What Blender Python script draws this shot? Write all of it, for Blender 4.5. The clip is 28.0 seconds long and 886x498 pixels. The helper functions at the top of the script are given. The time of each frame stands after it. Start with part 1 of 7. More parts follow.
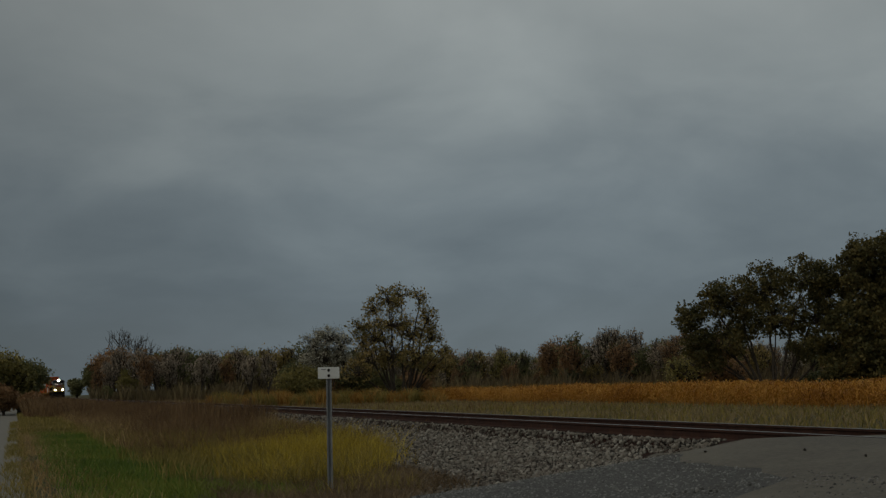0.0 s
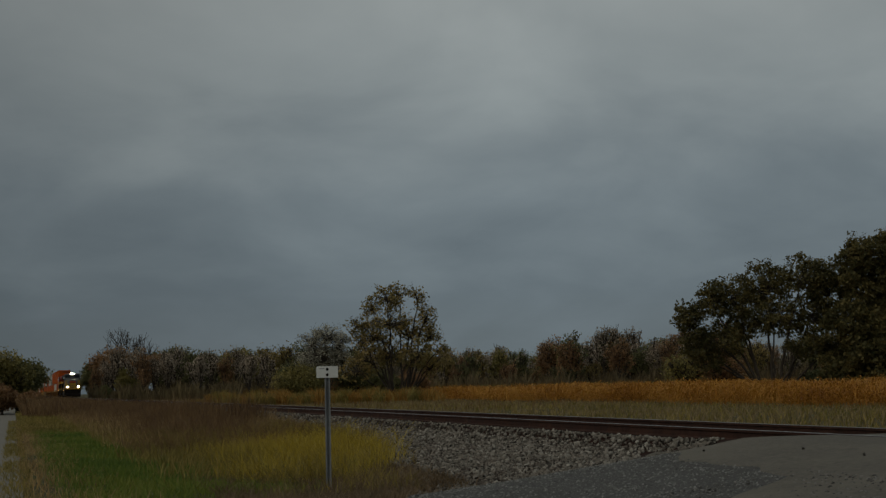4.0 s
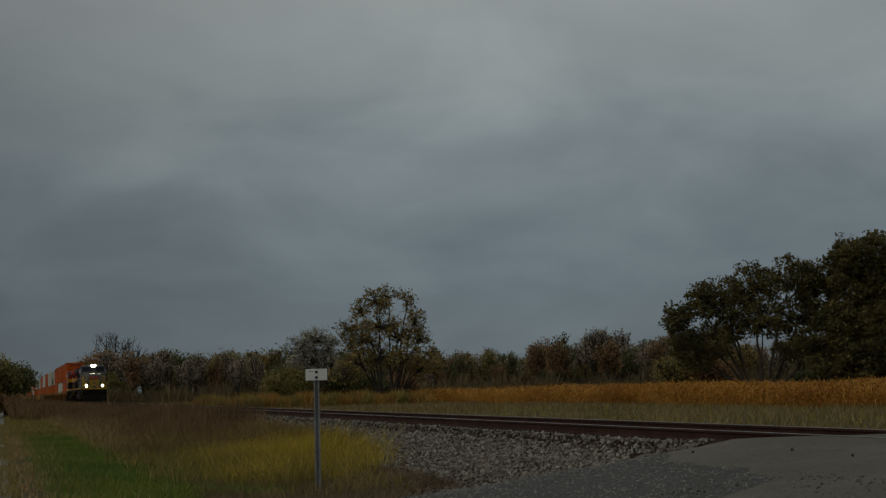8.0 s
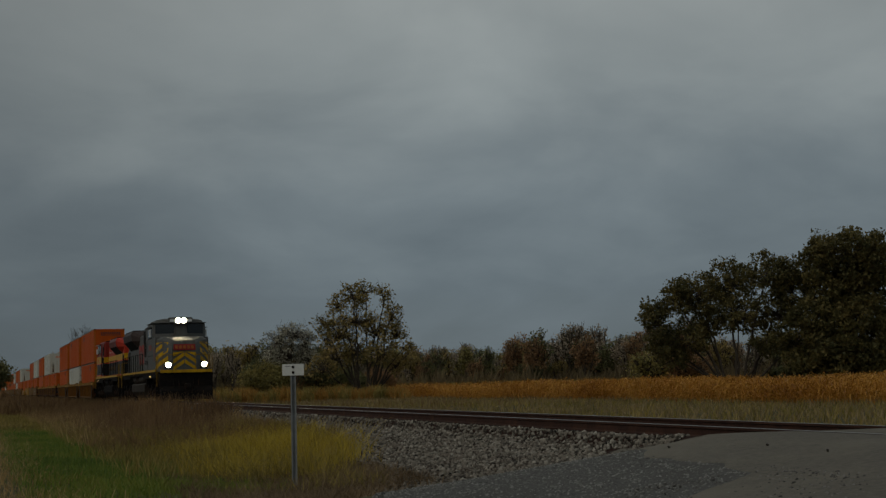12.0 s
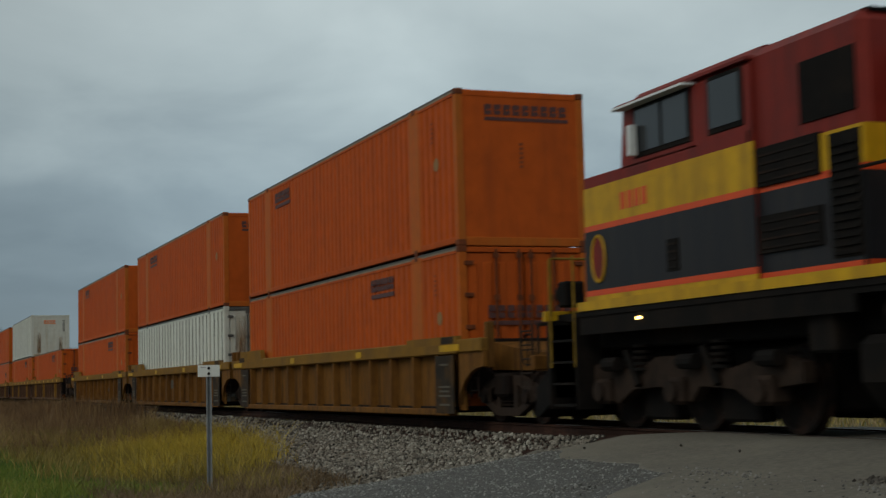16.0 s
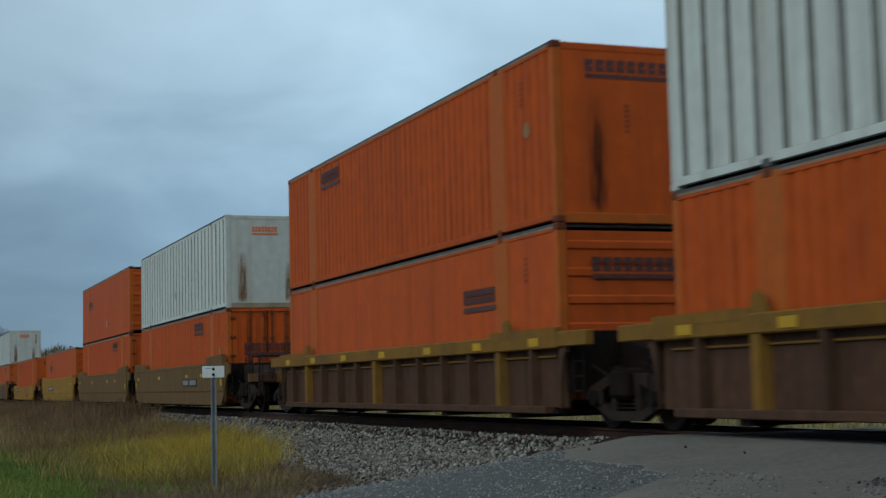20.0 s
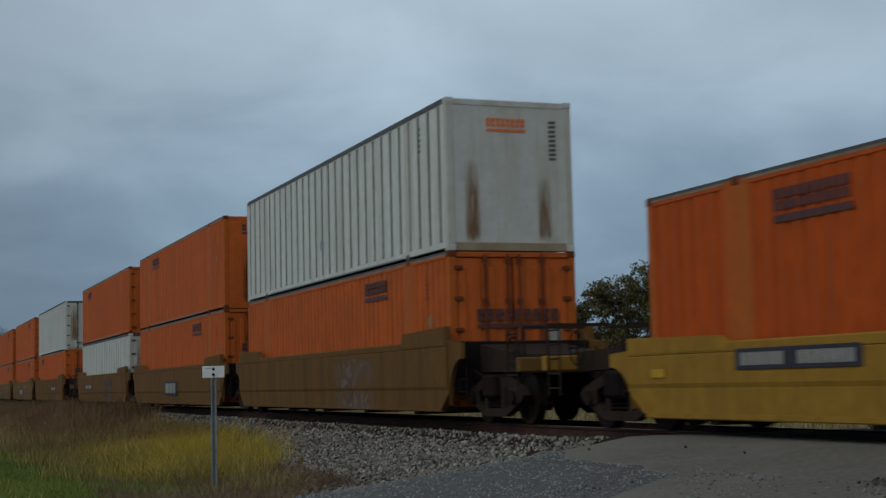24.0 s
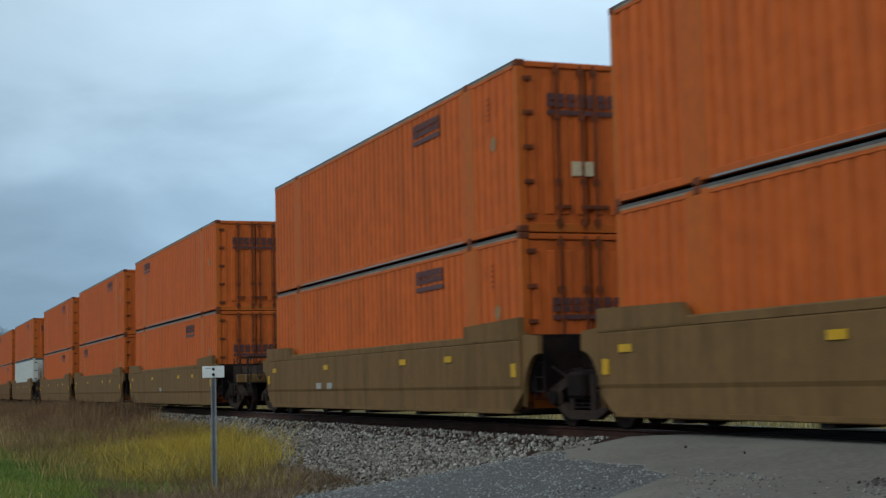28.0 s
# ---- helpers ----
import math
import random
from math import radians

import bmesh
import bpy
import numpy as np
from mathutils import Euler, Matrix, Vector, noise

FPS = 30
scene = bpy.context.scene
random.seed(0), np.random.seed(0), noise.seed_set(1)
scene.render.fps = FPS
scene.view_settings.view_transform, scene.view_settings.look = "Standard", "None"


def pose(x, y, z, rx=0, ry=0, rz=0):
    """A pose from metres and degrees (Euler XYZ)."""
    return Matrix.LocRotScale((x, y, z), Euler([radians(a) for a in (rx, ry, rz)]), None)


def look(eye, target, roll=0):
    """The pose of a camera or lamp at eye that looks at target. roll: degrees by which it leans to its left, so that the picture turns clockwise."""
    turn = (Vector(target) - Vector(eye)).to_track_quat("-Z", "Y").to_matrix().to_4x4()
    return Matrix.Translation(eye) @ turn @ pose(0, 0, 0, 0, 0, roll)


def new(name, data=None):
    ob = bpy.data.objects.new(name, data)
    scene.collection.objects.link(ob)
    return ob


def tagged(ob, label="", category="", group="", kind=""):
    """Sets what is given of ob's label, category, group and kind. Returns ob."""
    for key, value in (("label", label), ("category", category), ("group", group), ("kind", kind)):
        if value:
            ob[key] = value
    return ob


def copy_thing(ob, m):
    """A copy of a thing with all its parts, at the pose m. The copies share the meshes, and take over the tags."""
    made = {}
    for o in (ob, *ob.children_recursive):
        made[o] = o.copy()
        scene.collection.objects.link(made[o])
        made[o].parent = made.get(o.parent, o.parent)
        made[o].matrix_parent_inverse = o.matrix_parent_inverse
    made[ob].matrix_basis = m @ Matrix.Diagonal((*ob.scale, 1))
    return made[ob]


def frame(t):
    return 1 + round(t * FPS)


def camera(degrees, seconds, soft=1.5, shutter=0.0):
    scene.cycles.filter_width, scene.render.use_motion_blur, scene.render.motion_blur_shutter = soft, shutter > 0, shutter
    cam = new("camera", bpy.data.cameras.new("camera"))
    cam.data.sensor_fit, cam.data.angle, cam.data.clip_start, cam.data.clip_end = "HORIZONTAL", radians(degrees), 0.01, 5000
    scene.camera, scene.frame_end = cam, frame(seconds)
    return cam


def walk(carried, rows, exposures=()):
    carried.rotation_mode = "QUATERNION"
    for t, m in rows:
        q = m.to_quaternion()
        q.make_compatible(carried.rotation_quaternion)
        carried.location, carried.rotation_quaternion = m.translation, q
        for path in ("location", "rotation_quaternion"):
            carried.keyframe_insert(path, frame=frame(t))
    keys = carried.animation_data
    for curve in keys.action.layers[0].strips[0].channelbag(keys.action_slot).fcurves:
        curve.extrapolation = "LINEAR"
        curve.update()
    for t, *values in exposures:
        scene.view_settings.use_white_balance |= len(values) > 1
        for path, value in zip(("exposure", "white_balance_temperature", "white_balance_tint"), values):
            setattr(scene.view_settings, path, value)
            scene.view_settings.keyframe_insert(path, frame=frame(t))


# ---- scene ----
import itertools

# ---------------------------------------------------------------- camera
cam = camera(33.93, 28.0, soft=1.35, shutter=0.16)
EYE = (0.0, 0.0, 0.743)
TURNS = [(0, 73.66, 5.40, 1.28), (0.5, 73.65, 5.43, 1.28), (1, 73.63, 5.47, 1.28), (1.5, 73.63, 5.47, 1.26), (2, 73.62, 5.45, 1.23), (2.5, 73.63, 5.43, 1.24), (3, 73.62, 5.47, 1.28), (3.5, 73.60, 5.36, 1.31), (5.5, 73.60, 5.38, 1.32), (6, 73.55, 5.40, 1.35), (6.5, 73.46, 5.44, 1.37), (7, 73.36, 5.43, 1.37), (7.5, 73.29, 5.43, 1.41), (8, 73.18, 5.44, 1.48), (8.5, 72.71, 5.43, 1.52), (9, 72.46, 5.40, 1.51), (9.5, 72.49, 5.37, 1.45), (10, 72.48, 5.36, 1.43), (10.5, 72.44, 5.34, 1.43), (11, 72.38, 5.30, 1.43), (11.5, 72.34, 5.27, 1.44), (12, 72.27, 5.23, 1.44), (12.5, 71.82, 5.22, 1.43), (14.5, 69.08, 5.13, 1.52), (15, 68.90, 5.15, 1.53), (15.5, 68.70, 5.15, 1.50), (16, 69.01, 5.20, 1.42),
         (16.5, 69.19, 5.25, 1.36), (28.0, 69.19, 5.25, 1.36)]
EXPOSURES = [(0.0, -0.68, 6780, 9), (12.5, -0.68, 6780, 9), (14.5, -0.46, 6700, 8), (15.0, -0.22, 6650, 7), (16.0, 0.22, 6450, 5),
             (17.0, 0.60, 6150, 2), (18.0, 0.58, 6050, 2), (19.0, 0.35, 5800, 2), (20.0, 0.43, 5350, 1), (23.0, 0.24, 5450, 6), (24.0, 0.10, 5700, 8), (25.0, 0.38, 5500, 5), (26.0, 0.58, 5500, 5), (27.0, 0.60, 5700, 5), (28.0, 0.80, 5500, 4)]
walk(cam, [(t, pose(*EYE, 90 + p, r, w)) for t, w, p, r in TURNS], EXPOSURES)

# ---------------------------------------------------------------- the train's line and pace
TRACK_Y = 10.978
PACE = 26.25
HEAD_0 = -17.0 - PACE * 14.5


def head(t):
    return HEAD_0 + PACE * t


# ---------------------------------------------------------------- world and sun
SUN_ELEV, SUN_ROT = 40.0, 150.0


def make_world():
    w = bpy.data.worlds.new("overcast_sky")
    scene.world = w
    w.use_nodes = True
    nt = w.node_tree
    n, l = nt.nodes, nt.links
    n.clear()
    out = n.new("ShaderNodeOutputWorld")
    bg = n.new("ShaderNodeBackground")
    bg.inputs["Strength"].default_value = 1.0
    tc = n.new("ShaderNodeTexCoord")
    sep = n.new("ShaderNodeSeparateXYZ")
    l.new(tc.outputs["Generated"], sep.inputs[0])
    # cloud deck: the direction laid out on a plane overhead
    add = n.new("ShaderNodeMath"); add.operation = "ADD"; add.inputs[1].default_value = 0.30
    mx = n.new("ShaderNodeMath"); mx.operation = "MAXIMUM"; mx.inputs[1].default_value = 0.0
    l.new(sep.outputs["Z"], mx.inputs[0]); l.new(mx.outputs[0], add.inputs[0])
    dx = n.new("ShaderNodeMath"); dx.operation = "DIVIDE"
    dy = n.new("ShaderNodeMath"); dy.operation = "DIVIDE"
    l.new(sep.outputs["X"], dx.inputs[0]); l.new(add.outputs[0], dx.inputs[1])
    l.new(sep.outputs["Y"], dy.inputs[0]); l.new(add.outputs[0], dy.inputs[1])
    com = n.new("ShaderNodeCombineXYZ")
    l.new(dx.outputs[0], com.inputs[0]); l.new(dy.outputs[0], com.inputs[1])
    big = n.new("ShaderNodeTexNoise")
    big.inputs["Scale"].default_value = 2.8; big.inputs["Detail"].default_value = 5.0
    big.inputs["Roughness"].default_value = 0.5; big.inputs["Distortion"].default_value = 0.25
    l.new(com.outputs[0], big.inputs["Vector"])
    # height over the horizon: a dark blue-grey band low down, paler grey above
    ramp = n.new("ShaderNodeValToRGB")
    e = ramp.color_ramp.elements
    e[0].position, e[0].color = 0.0, (0.178, 0.234, 0.280, 1)
    e[1].position, e[1].color = 1.0, (0.34, 0.375, 0.385, 1)
    for p, c in ((0.06, (0.192, 0.248, 0.300, 1)), (0.13, (0.262, 0.322, 0.366, 1)), (0.20, (0.390, 0.450, 0.475, 1)), (0.30, (0.48, 0.53, 0.54, 1)), (0.45, (0.40, 0.44, 0.45, 1))):
        k = e.new(p); k.color = c
    wob = n.new("ShaderNodeMath"); wob.operation = "MULTIPLY_ADD"
    wob.inputs[1].default_value = 0.12; wob.inputs[2].default_value = -0.06
    l.new(big.outputs["Fac"], wob.inputs[0])
    hz = n.new("ShaderNodeMath"); hz.operation = "ADD"
    l.new(sep.outputs["Z"], hz.inputs[0]); l.new(wob.outputs[0], hz.inputs[1])
    l.new(hz.outputs[0], ramp.inputs["Fac"])
    shade = n.new("ShaderNodeMapRange")
    shade.inputs["From Min"].default_value = 0.3; shade.inputs["From Max"].default_value = 0.72
    shade.inputs["To Min"].default_value = 0.89; shade.inputs["To Max"].default_value = 1.11
    l.new(big.outputs["Fac"], shade.inputs["Value"])
    mul = n.new("ShaderNodeMixRGB"); mul.blend_type = "MULTIPLY"; mul.inputs["Fac"].default_value = 1.0
    l.new(ramp.outputs["Color"], mul.inputs["Color1"]); l.new(shade.outputs["Result"], mul.inputs["Color2"])
    sky = n.new("ShaderNodeTexSky")
    sky.sky_type = "NISHITA"; sky.sun_disc = False
    sky.sun_elevation, sky.sun_rotation = radians(SUN_ELEV), radians(SUN_ROT)
    dim = n.new("ShaderNodeMixRGB"); dim.blend_type = "MULTIPLY"; dim.inputs["Fac"].default_value = 1.0
    dim.inputs["Color2"].default_value = (0.08, 0.08, 0.08, 1)
    l.new(sky.outputs["Color"], dim.inputs["Color1"])
    mix = n.new("ShaderNodeMixRGB"); mix.inputs["Fac"].default_value = 0.08
    # the deck thins towards one quarter of the sky
    side = n.new("ShaderNodeVectorMath"); side.operation = "DOT_PRODUCT"; side.inputs[1].default_value = (0.292, 0.956, 0.0)
    l.new(tc.outputs["Generated"], side.inputs[0])
    off = n.new("ShaderNodeMath"); off.operation = "ADD"; off.inputs[1].default_value = 0.5
    l.new(side.outputs["Value"], off.inputs[0])
    lean = n.new("ShaderNodeValToRGB")
    q = lean.color_ramp.elements
    q[0].position, q[0].color = 0.0, (1.05, 1.05, 1.05, 1)
    q[1].position, q[1].color = 1.0, (0.95, 0.95, 0.95, 1)
    for p, c in ((0.18, 0.66), (0.27, 0.72), (0.42, 0.93), (0.56, 1.0), (0.72, 0.92), (0.82, 0.88)):
        k = q.new(p); k.color = (c, c, c, 1)
    l.new(off.outputs[0], lean.inputs["Fac"])
    mul2 = n.new("ShaderNodeMixRGB"); mul2.blend_type = "MULTIPLY"; mul2.inputs["Fac"].default_value = 1.0
    l.new(mul.outputs["Color"], mul2.inputs["Color1"]); l.new(lean.outputs["Color"], mul2.inputs["Color2"])
    l.new(mul2.outputs["Color"], mix.inputs["Color1"]); l.new(dim.outputs["Color"], mix.inputs["Color2"])
    l.new(mix.outputs["Color"], bg.inputs["Color"]); l.new(bg.outputs[0], out.inputs["Surface"])


make_world()
sun = new("sun", bpy.data.lights.new("sun", "SUN"))
sun.data.energy, sun.data.angle, sun.data.color = 0.72, radians(40), (1.0, 0.90, 0.76)
sun.matrix_world = look((0, 0, 0), (-math.sin(radians(SUN_ROT)) * math.cos(radians(SUN_ELEV)), -math.cos(radians(SUN_ROT)) * math.cos(radians(SUN_ELEV)), -math.sin(radians(SUN_ELEV))))

# ---------------------------------------------------------------- materials
MATS = {}


def surface(name, base, rough=0.6, metal=0.0, grain=8.0, vary=0.25, dirt=None, dirt_amount=0.4, dirt_scale=1.2, bump=0.2, bump_scale=40.0,
            streak=False, spread=0.0, spec=0.14, specks=None):
    """A painted, rusty, earthen or wooden surface: base colour with fine grain, broad stains in the dirt colour and a fine relief."""
    if name in MATS:
        return MATS[name]
    m = bpy.data.materials.new(name)
    m.use_nodes = True
    nt = m.node_tree
    n, l = nt.nodes, nt.links
    b = n["Principled BSDF"]
    b.inputs["Metallic"].default_value = metal
    b.inputs["Specular IOR Level"].default_value = spec
    tc = n.new("ShaderNodeTexCoord")
    info = n.new("ShaderNodeObjectInfo")
    off = n.new("ShaderNodeVectorMath"); off.operation = "SCALE"; off.inputs[0].default_value = (37.0, 19.0, 53.0)
    l.new(info.outputs["Random"], off.inputs["Scale"])
    pos = n.new("ShaderNodeVectorMath"); pos.operation = "ADD"
    l.new(tc.outputs["Object"], pos.inputs[0]); l.new(off.outputs[0], pos.inputs[1])
    fine = n.new("ShaderNodeTexNoise"); fine.inputs["Scale"].default_value = grain; fine.inputs["Detail"].default_value = 6.0
    l.new(pos.outputs[0], fine.inputs["Vector"])
    r1 = n.new("ShaderNodeMapRange"); r1.inputs["From Min"].default_value = 0.25; r1.inputs["From Max"].default_value = 0.75
    r1.inputs["To Min"].default_value = 1 - vary; r1.inputs["To Max"].default_value = 1 + vary
    l.new(fine.outputs["Fac"], r1.inputs["Value"])
    mul = n.new("ShaderNodeMixRGB"); mul.blend_type = "MULTIPLY"; mul.inputs["Fac"].default_value = 1.0
    mul.inputs["Color1"].default_value = (*base, 1)
    l.new(r1.outputs["Result"], mul.inputs["Color2"])
    col = mul.outputs["Color"]
    if spread:
        r3 = n.new("ShaderNodeMapRange"); r3.inputs["To Min"].default_value = 1 - spread; r3.inputs["To Max"].default_value = 1 + spread
        geo = n.new("ShaderNodeNewGeometry")
        s = n.new("ShaderNodeMath"); s.operation = "ADD"
        fr = n.new("ShaderNodeMath"); fr.operation = "FRACT"
        l.new(info.outputs["Random"], s.inputs[0]); l.new(geo.outputs["Random Per Island"], s.inputs[1]); l.new(s.outputs[0], fr.inputs[0])
        l.new(fr.outputs[0], r3.inputs["Value"])
        m3 = n.new("ShaderNodeMixRGB"); m3.blend_type = "MULTIPLY"; m3.inputs["Fac"].default_value = 1.0
        l.new(col, m3.inputs["Color1"]); l.new(r3.outputs["Result"], m3.inputs["Color2"])
        col = m3.outputs["Color"]
    if dirt:
        st = n.new("ShaderNodeTexNoise"); st.inputs["Scale"].default_value = dirt_scale; st.inputs["Detail"].default_value = 7.0; st.inputs["Roughness"].default_value = 0.62
        if streak:
            mp = n.new("ShaderNodeMapping"); mp.inputs["Scale"].default_value = (3.5, 3.5, 0.35)
            l.new(pos.outputs[0], mp.inputs["Vector"]); l.new(mp.outputs[0], st.inputs["Vector"])
        else:
            l.new(pos.outputs[0], st.inputs["Vector"])
        r2 = n.new("ShaderNodeMapRange"); r2.inputs["From Min"].default_value = 0.46; r2.inputs["From Max"].default_value = 0.72
        r2.inputs["To Min"].default_value = 0.0; r2.inputs["To Max"].default_value = dirt_amount
        l.new(st.outputs["Fac"], r2.inputs["Value"])
        md = n.new("ShaderNodeMixRGB"); md.inputs["Color2"].default_value = (*dirt, 1)
        l.new(r2.outputs["Result"], md.inputs["Fac"]); l.new(col, md.inputs["Color1"])
        col = md.outputs["Color"]
    if specks:
        # chips and rust spots, gathered in patches
        sn = n.new("ShaderNodeTexNoise"); sn.inputs["Scale"].default_value = 9.0; sn.inputs["Detail"].default_value = 8.0; sn.inputs["Roughness"].default_value = 0.78
        l.new(pos.outputs[0], sn.inputs["Vector"])
        sr = n.new("ShaderNodeMapRange"); sr.inputs["From Min"].default_value = 0.60; sr.inputs["From Max"].default_value = 0.70; sr.inputs["To Max"].default_value = 0.75
        l.new(sn.outputs["Fac"], sr.inputs["Value"])
        ms = n.new("ShaderNodeMixRGB"); ms.inputs["Color2"].default_value = (*specks, 1)
        l.new(sr.outputs["Result"], ms.inputs["Fac"]); l.new(col, ms.inputs["Color1"])
        col = ms.outputs["Color"]
    l.new(col, b.inputs["Base Color"])
    rr = n.new("ShaderNodeMapRange"); rr.inputs["To Min"].default_value = max(rough - 0.12, 0.05); rr.inputs["To Max"].default_value = min(rough + 0.12, 1.0)
    l.new(fine.outputs["Fac"], rr.inputs["Value"]); l.new(rr.outputs["Result"], b.inputs["Roughness"])
    if bump:
        bn = n.new("ShaderNodeTexNoise"); bn.inputs["Scale"].default_value = bump_scale; bn.inputs["Detail"].default_value = 4.0
        l.new(pos.outputs[0], bn.inputs["Vector"])
        bp = n.new("ShaderNodeBump"); bp.inputs["Strength"].default_value = bump; bp.inputs["Distance"].default_value = 0.02
        l.new(bn.outputs["Fac"], bp.inputs["Height"]); l.new(bp.outputs[0], b.inputs["Normal"])
    MATS[name] = m
    return m


def glow(name, color, strength):
    if name in MATS:
        return MATS[name]
    m = bpy.data.materials.new(name)
    m.use_nodes = True
    b = m.node_tree.nodes["Principled BSDF"]
    b.inputs["Base Color"].default_value = (*color, 1)
    b.inputs["Emission Color"].default_value = (*color, 1)
    b.inputs["Emission Strength"].default_value = strength
    MATS[name] = m
    return m


def leaf_mat(name, a, b_, c, scale=0.25, through_light=0.25, rough=0.6):
    """Leaves and blades: three tones, mixed per piece and by broad patches."""
    if name in MATS:
        return MATS[name]
    m = bpy.data.materials.new(name)
    m.use_nodes = True
    nt = m.node_tree
    n, l = nt.nodes, nt.links
    b = n["Principled BSDF"]
    b.inputs["Roughness"].default_value = rough
    b.inputs["Specular IOR Level"].default_value = 0.2
    geo = n.new("ShaderNodeNewGeometry")
    tc = n.new("ShaderNodeTexCoord")
    no = n.new("ShaderNodeTexNoise"); no.inputs["Scale"].default_value = scale; no.inputs["Detail"].default_value = 3.0
    l.new(tc.outputs["Object"], no.inputs["Vector"])
    ad = n.new("ShaderNodeMath"); ad.operation = "MULTIPLY_ADD"; ad.inputs[1].default_value = 0.55
    sc = n.new("ShaderNodeMapRange"); sc.inputs["From Min"].default_value = 0.3; sc.inputs["From Max"].default_value = 0.7; sc.inputs["To Max"].default_value = 0.5
    l.new(no.outputs["Fac"], sc.inputs["Value"])
    l.new(geo.outputs["Random Per Island"], ad.inputs[0]); l.new(sc.outputs["Result"], ad.inputs[2])
    rp = n.new("ShaderNodeValToRGB")
    e = rp.color_ramp.elements
    e[0].position, e[0].color = 0.15, (*a, 1)
    e[1].position, e[1].color = 0.9, (*c, 1)
    k = e.new(0.5); k.color = (*b_, 1)
    l.new(ad.outputs[0], rp.inputs["Fac"]); l.new(rp.outputs["Color"], b.inputs["Base Color"])
    tr = n.new("ShaderNodeBsdfTranslucent")
    l.new(rp.outputs["Color"], tr.inputs["Color"])
    mx = n.new("ShaderNodeMixShader"); mx.inputs["Fac"].default_value = through_light
    l.new(b.outputs[0], mx.inputs[1]); l.new(tr.outputs[0], mx.inputs[2])
    l.new(mx.outputs[0], n["Material Output"].inputs["Surface"])
    MATS[name] = m
    return m


def stain_mat(name, color, most=0.85):
    """A run of rust or soot: strongest at its middle, thinning out to its sides and towards its head, broken up by fine upright streaks."""
    m = bpy.data.materials.new(name)
    m.use_nodes = True
    n, l = m.node_tree.nodes, m.node_tree.links
    b = n["Principled BSDF"]
    b.inputs["Base Color"].default_value = (*color, 1); b.inputs["Roughness"].default_value = 0.85; b.inputs["Specular IOR Level"].default_value = 0.1
    tc = n.new("ShaderNodeTexCoord")

    def step(op, a, b2, c=0.0):
        k = n.new("ShaderNodeMath"); k.operation = op
        for i, v in enumerate((a, b2, c)):
            if isinstance(v, (int, float)):
                k.inputs[i].default_value = v
            else:
                l.new(v, k.inputs[i])
        return k.outputs[0]

    sep = n.new("ShaderNodeSeparateXYZ")
    l.new(tc.outputs["Generated"], sep.inputs[0])
    u = step("MULTIPLY_ADD", sep.outputs["Y"], 2.0, -1.0)
    across = step("SUBTRACT", 1.0, step("POWER", step("ABSOLUTE", u, 0.0), 1.4))
    up = step("SUBTRACT", 1.0, step("POWER", sep.outputs["Z"], 2.2))
    foot = n.new("ShaderNodeMapRange"); foot.inputs["From Max"].default_value = 0.12
    l.new(sep.outputs["Z"], foot.inputs["Value"])
    mp = n.new("ShaderNodeMapping"); mp.inputs["Scale"].default_value = (9.0, 9.0, 0.7)
    no = n.new("ShaderNodeTexNoise"); no.inputs["Scale"].default_value = 2.2; no.inputs["Detail"].default_value = 5.0; no.inputs["Roughness"].default_value = 0.6
    l.new(tc.outputs["Object"], mp.inputs["Vector"]); l.new(mp.outputs[0], no.inputs["Vector"])
    r = n.new("ShaderNodeMapRange"); r.inputs["From Min"].default_value = 0.30; r.inputs["From Max"].default_value = 0.62; r.inputs["To Max"].default_value = most
    l.new(no.outputs["Fac"], r.inputs["Value"])
    fac = step("MULTIPLY", step("MULTIPLY", across, up), step("MULTIPLY", foot.outputs["Result"], r.outputs["Result"]))
    t = n.new("ShaderNodeBsdfTransparent")
    mx = n.new("ShaderNodeMixShader")
    l.new(fac, mx.inputs["Fac"]); l.new(t.outputs[0], mx.inputs[1]); l.new(b.outputs[0], mx.inputs[2])
    l.new(mx.outputs[0], n["Material Output"].inputs["Surface"])
    MATS[name] = m
    return m


ORANGE = surface("orange_paint", (0.41, 0.074, 0.010), 0.65, spec=0.08, specks=(0.20, 0.05, 0.012), grain=3.0, vary=0.14, dirt=(0.27, 0.053, 0.012), dirt_amount=0.7, dirt_scale=0.8, bump=0.1, streak=True, spread=0.07)
ORANGE_OLD = surface("faded_orange_paint", (0.425, 0.094, 0.017), 0.65, spec=0.08, specks=(0.22, 0.07, 0.018), grain=3.0, vary=0.16, dirt=(0.29, 0.072, 0.015), dirt_amount=0.75, dirt_scale=1.0, bump=0.1, streak=True, spread=0.07)
ORANGE_DARK = surface("grimy_orange_fittings", (0.13, 0.035, 0.012), 0.7, grain=8.0, vary=0.3, dirt=(0.05, 0.02, 0.012), dirt_amount=0.7, dirt_scale=3.0)
ORANGE_POST = surface("weathered_orange_post", (0.38, 0.086, 0.009), 0.65, specks=(0.24, 0.10, 0.02), grain=5.0, vary=0.15, dirt=(0.30, 0.105, 0.018), dirt_amount=0.7, streak=True, bump=0.1)
WHITE = surface("off_white_paint", (0.56, 0.57, 0.505), 0.55, specks=(0.30, 0.27, 0.21), grain=4.0, vary=0.08, dirt=(0.32, 0.30, 0.25), dirt_amount=0.6, dirt_scale=0.9, bump=0.1, streak=True, spread=0.05)
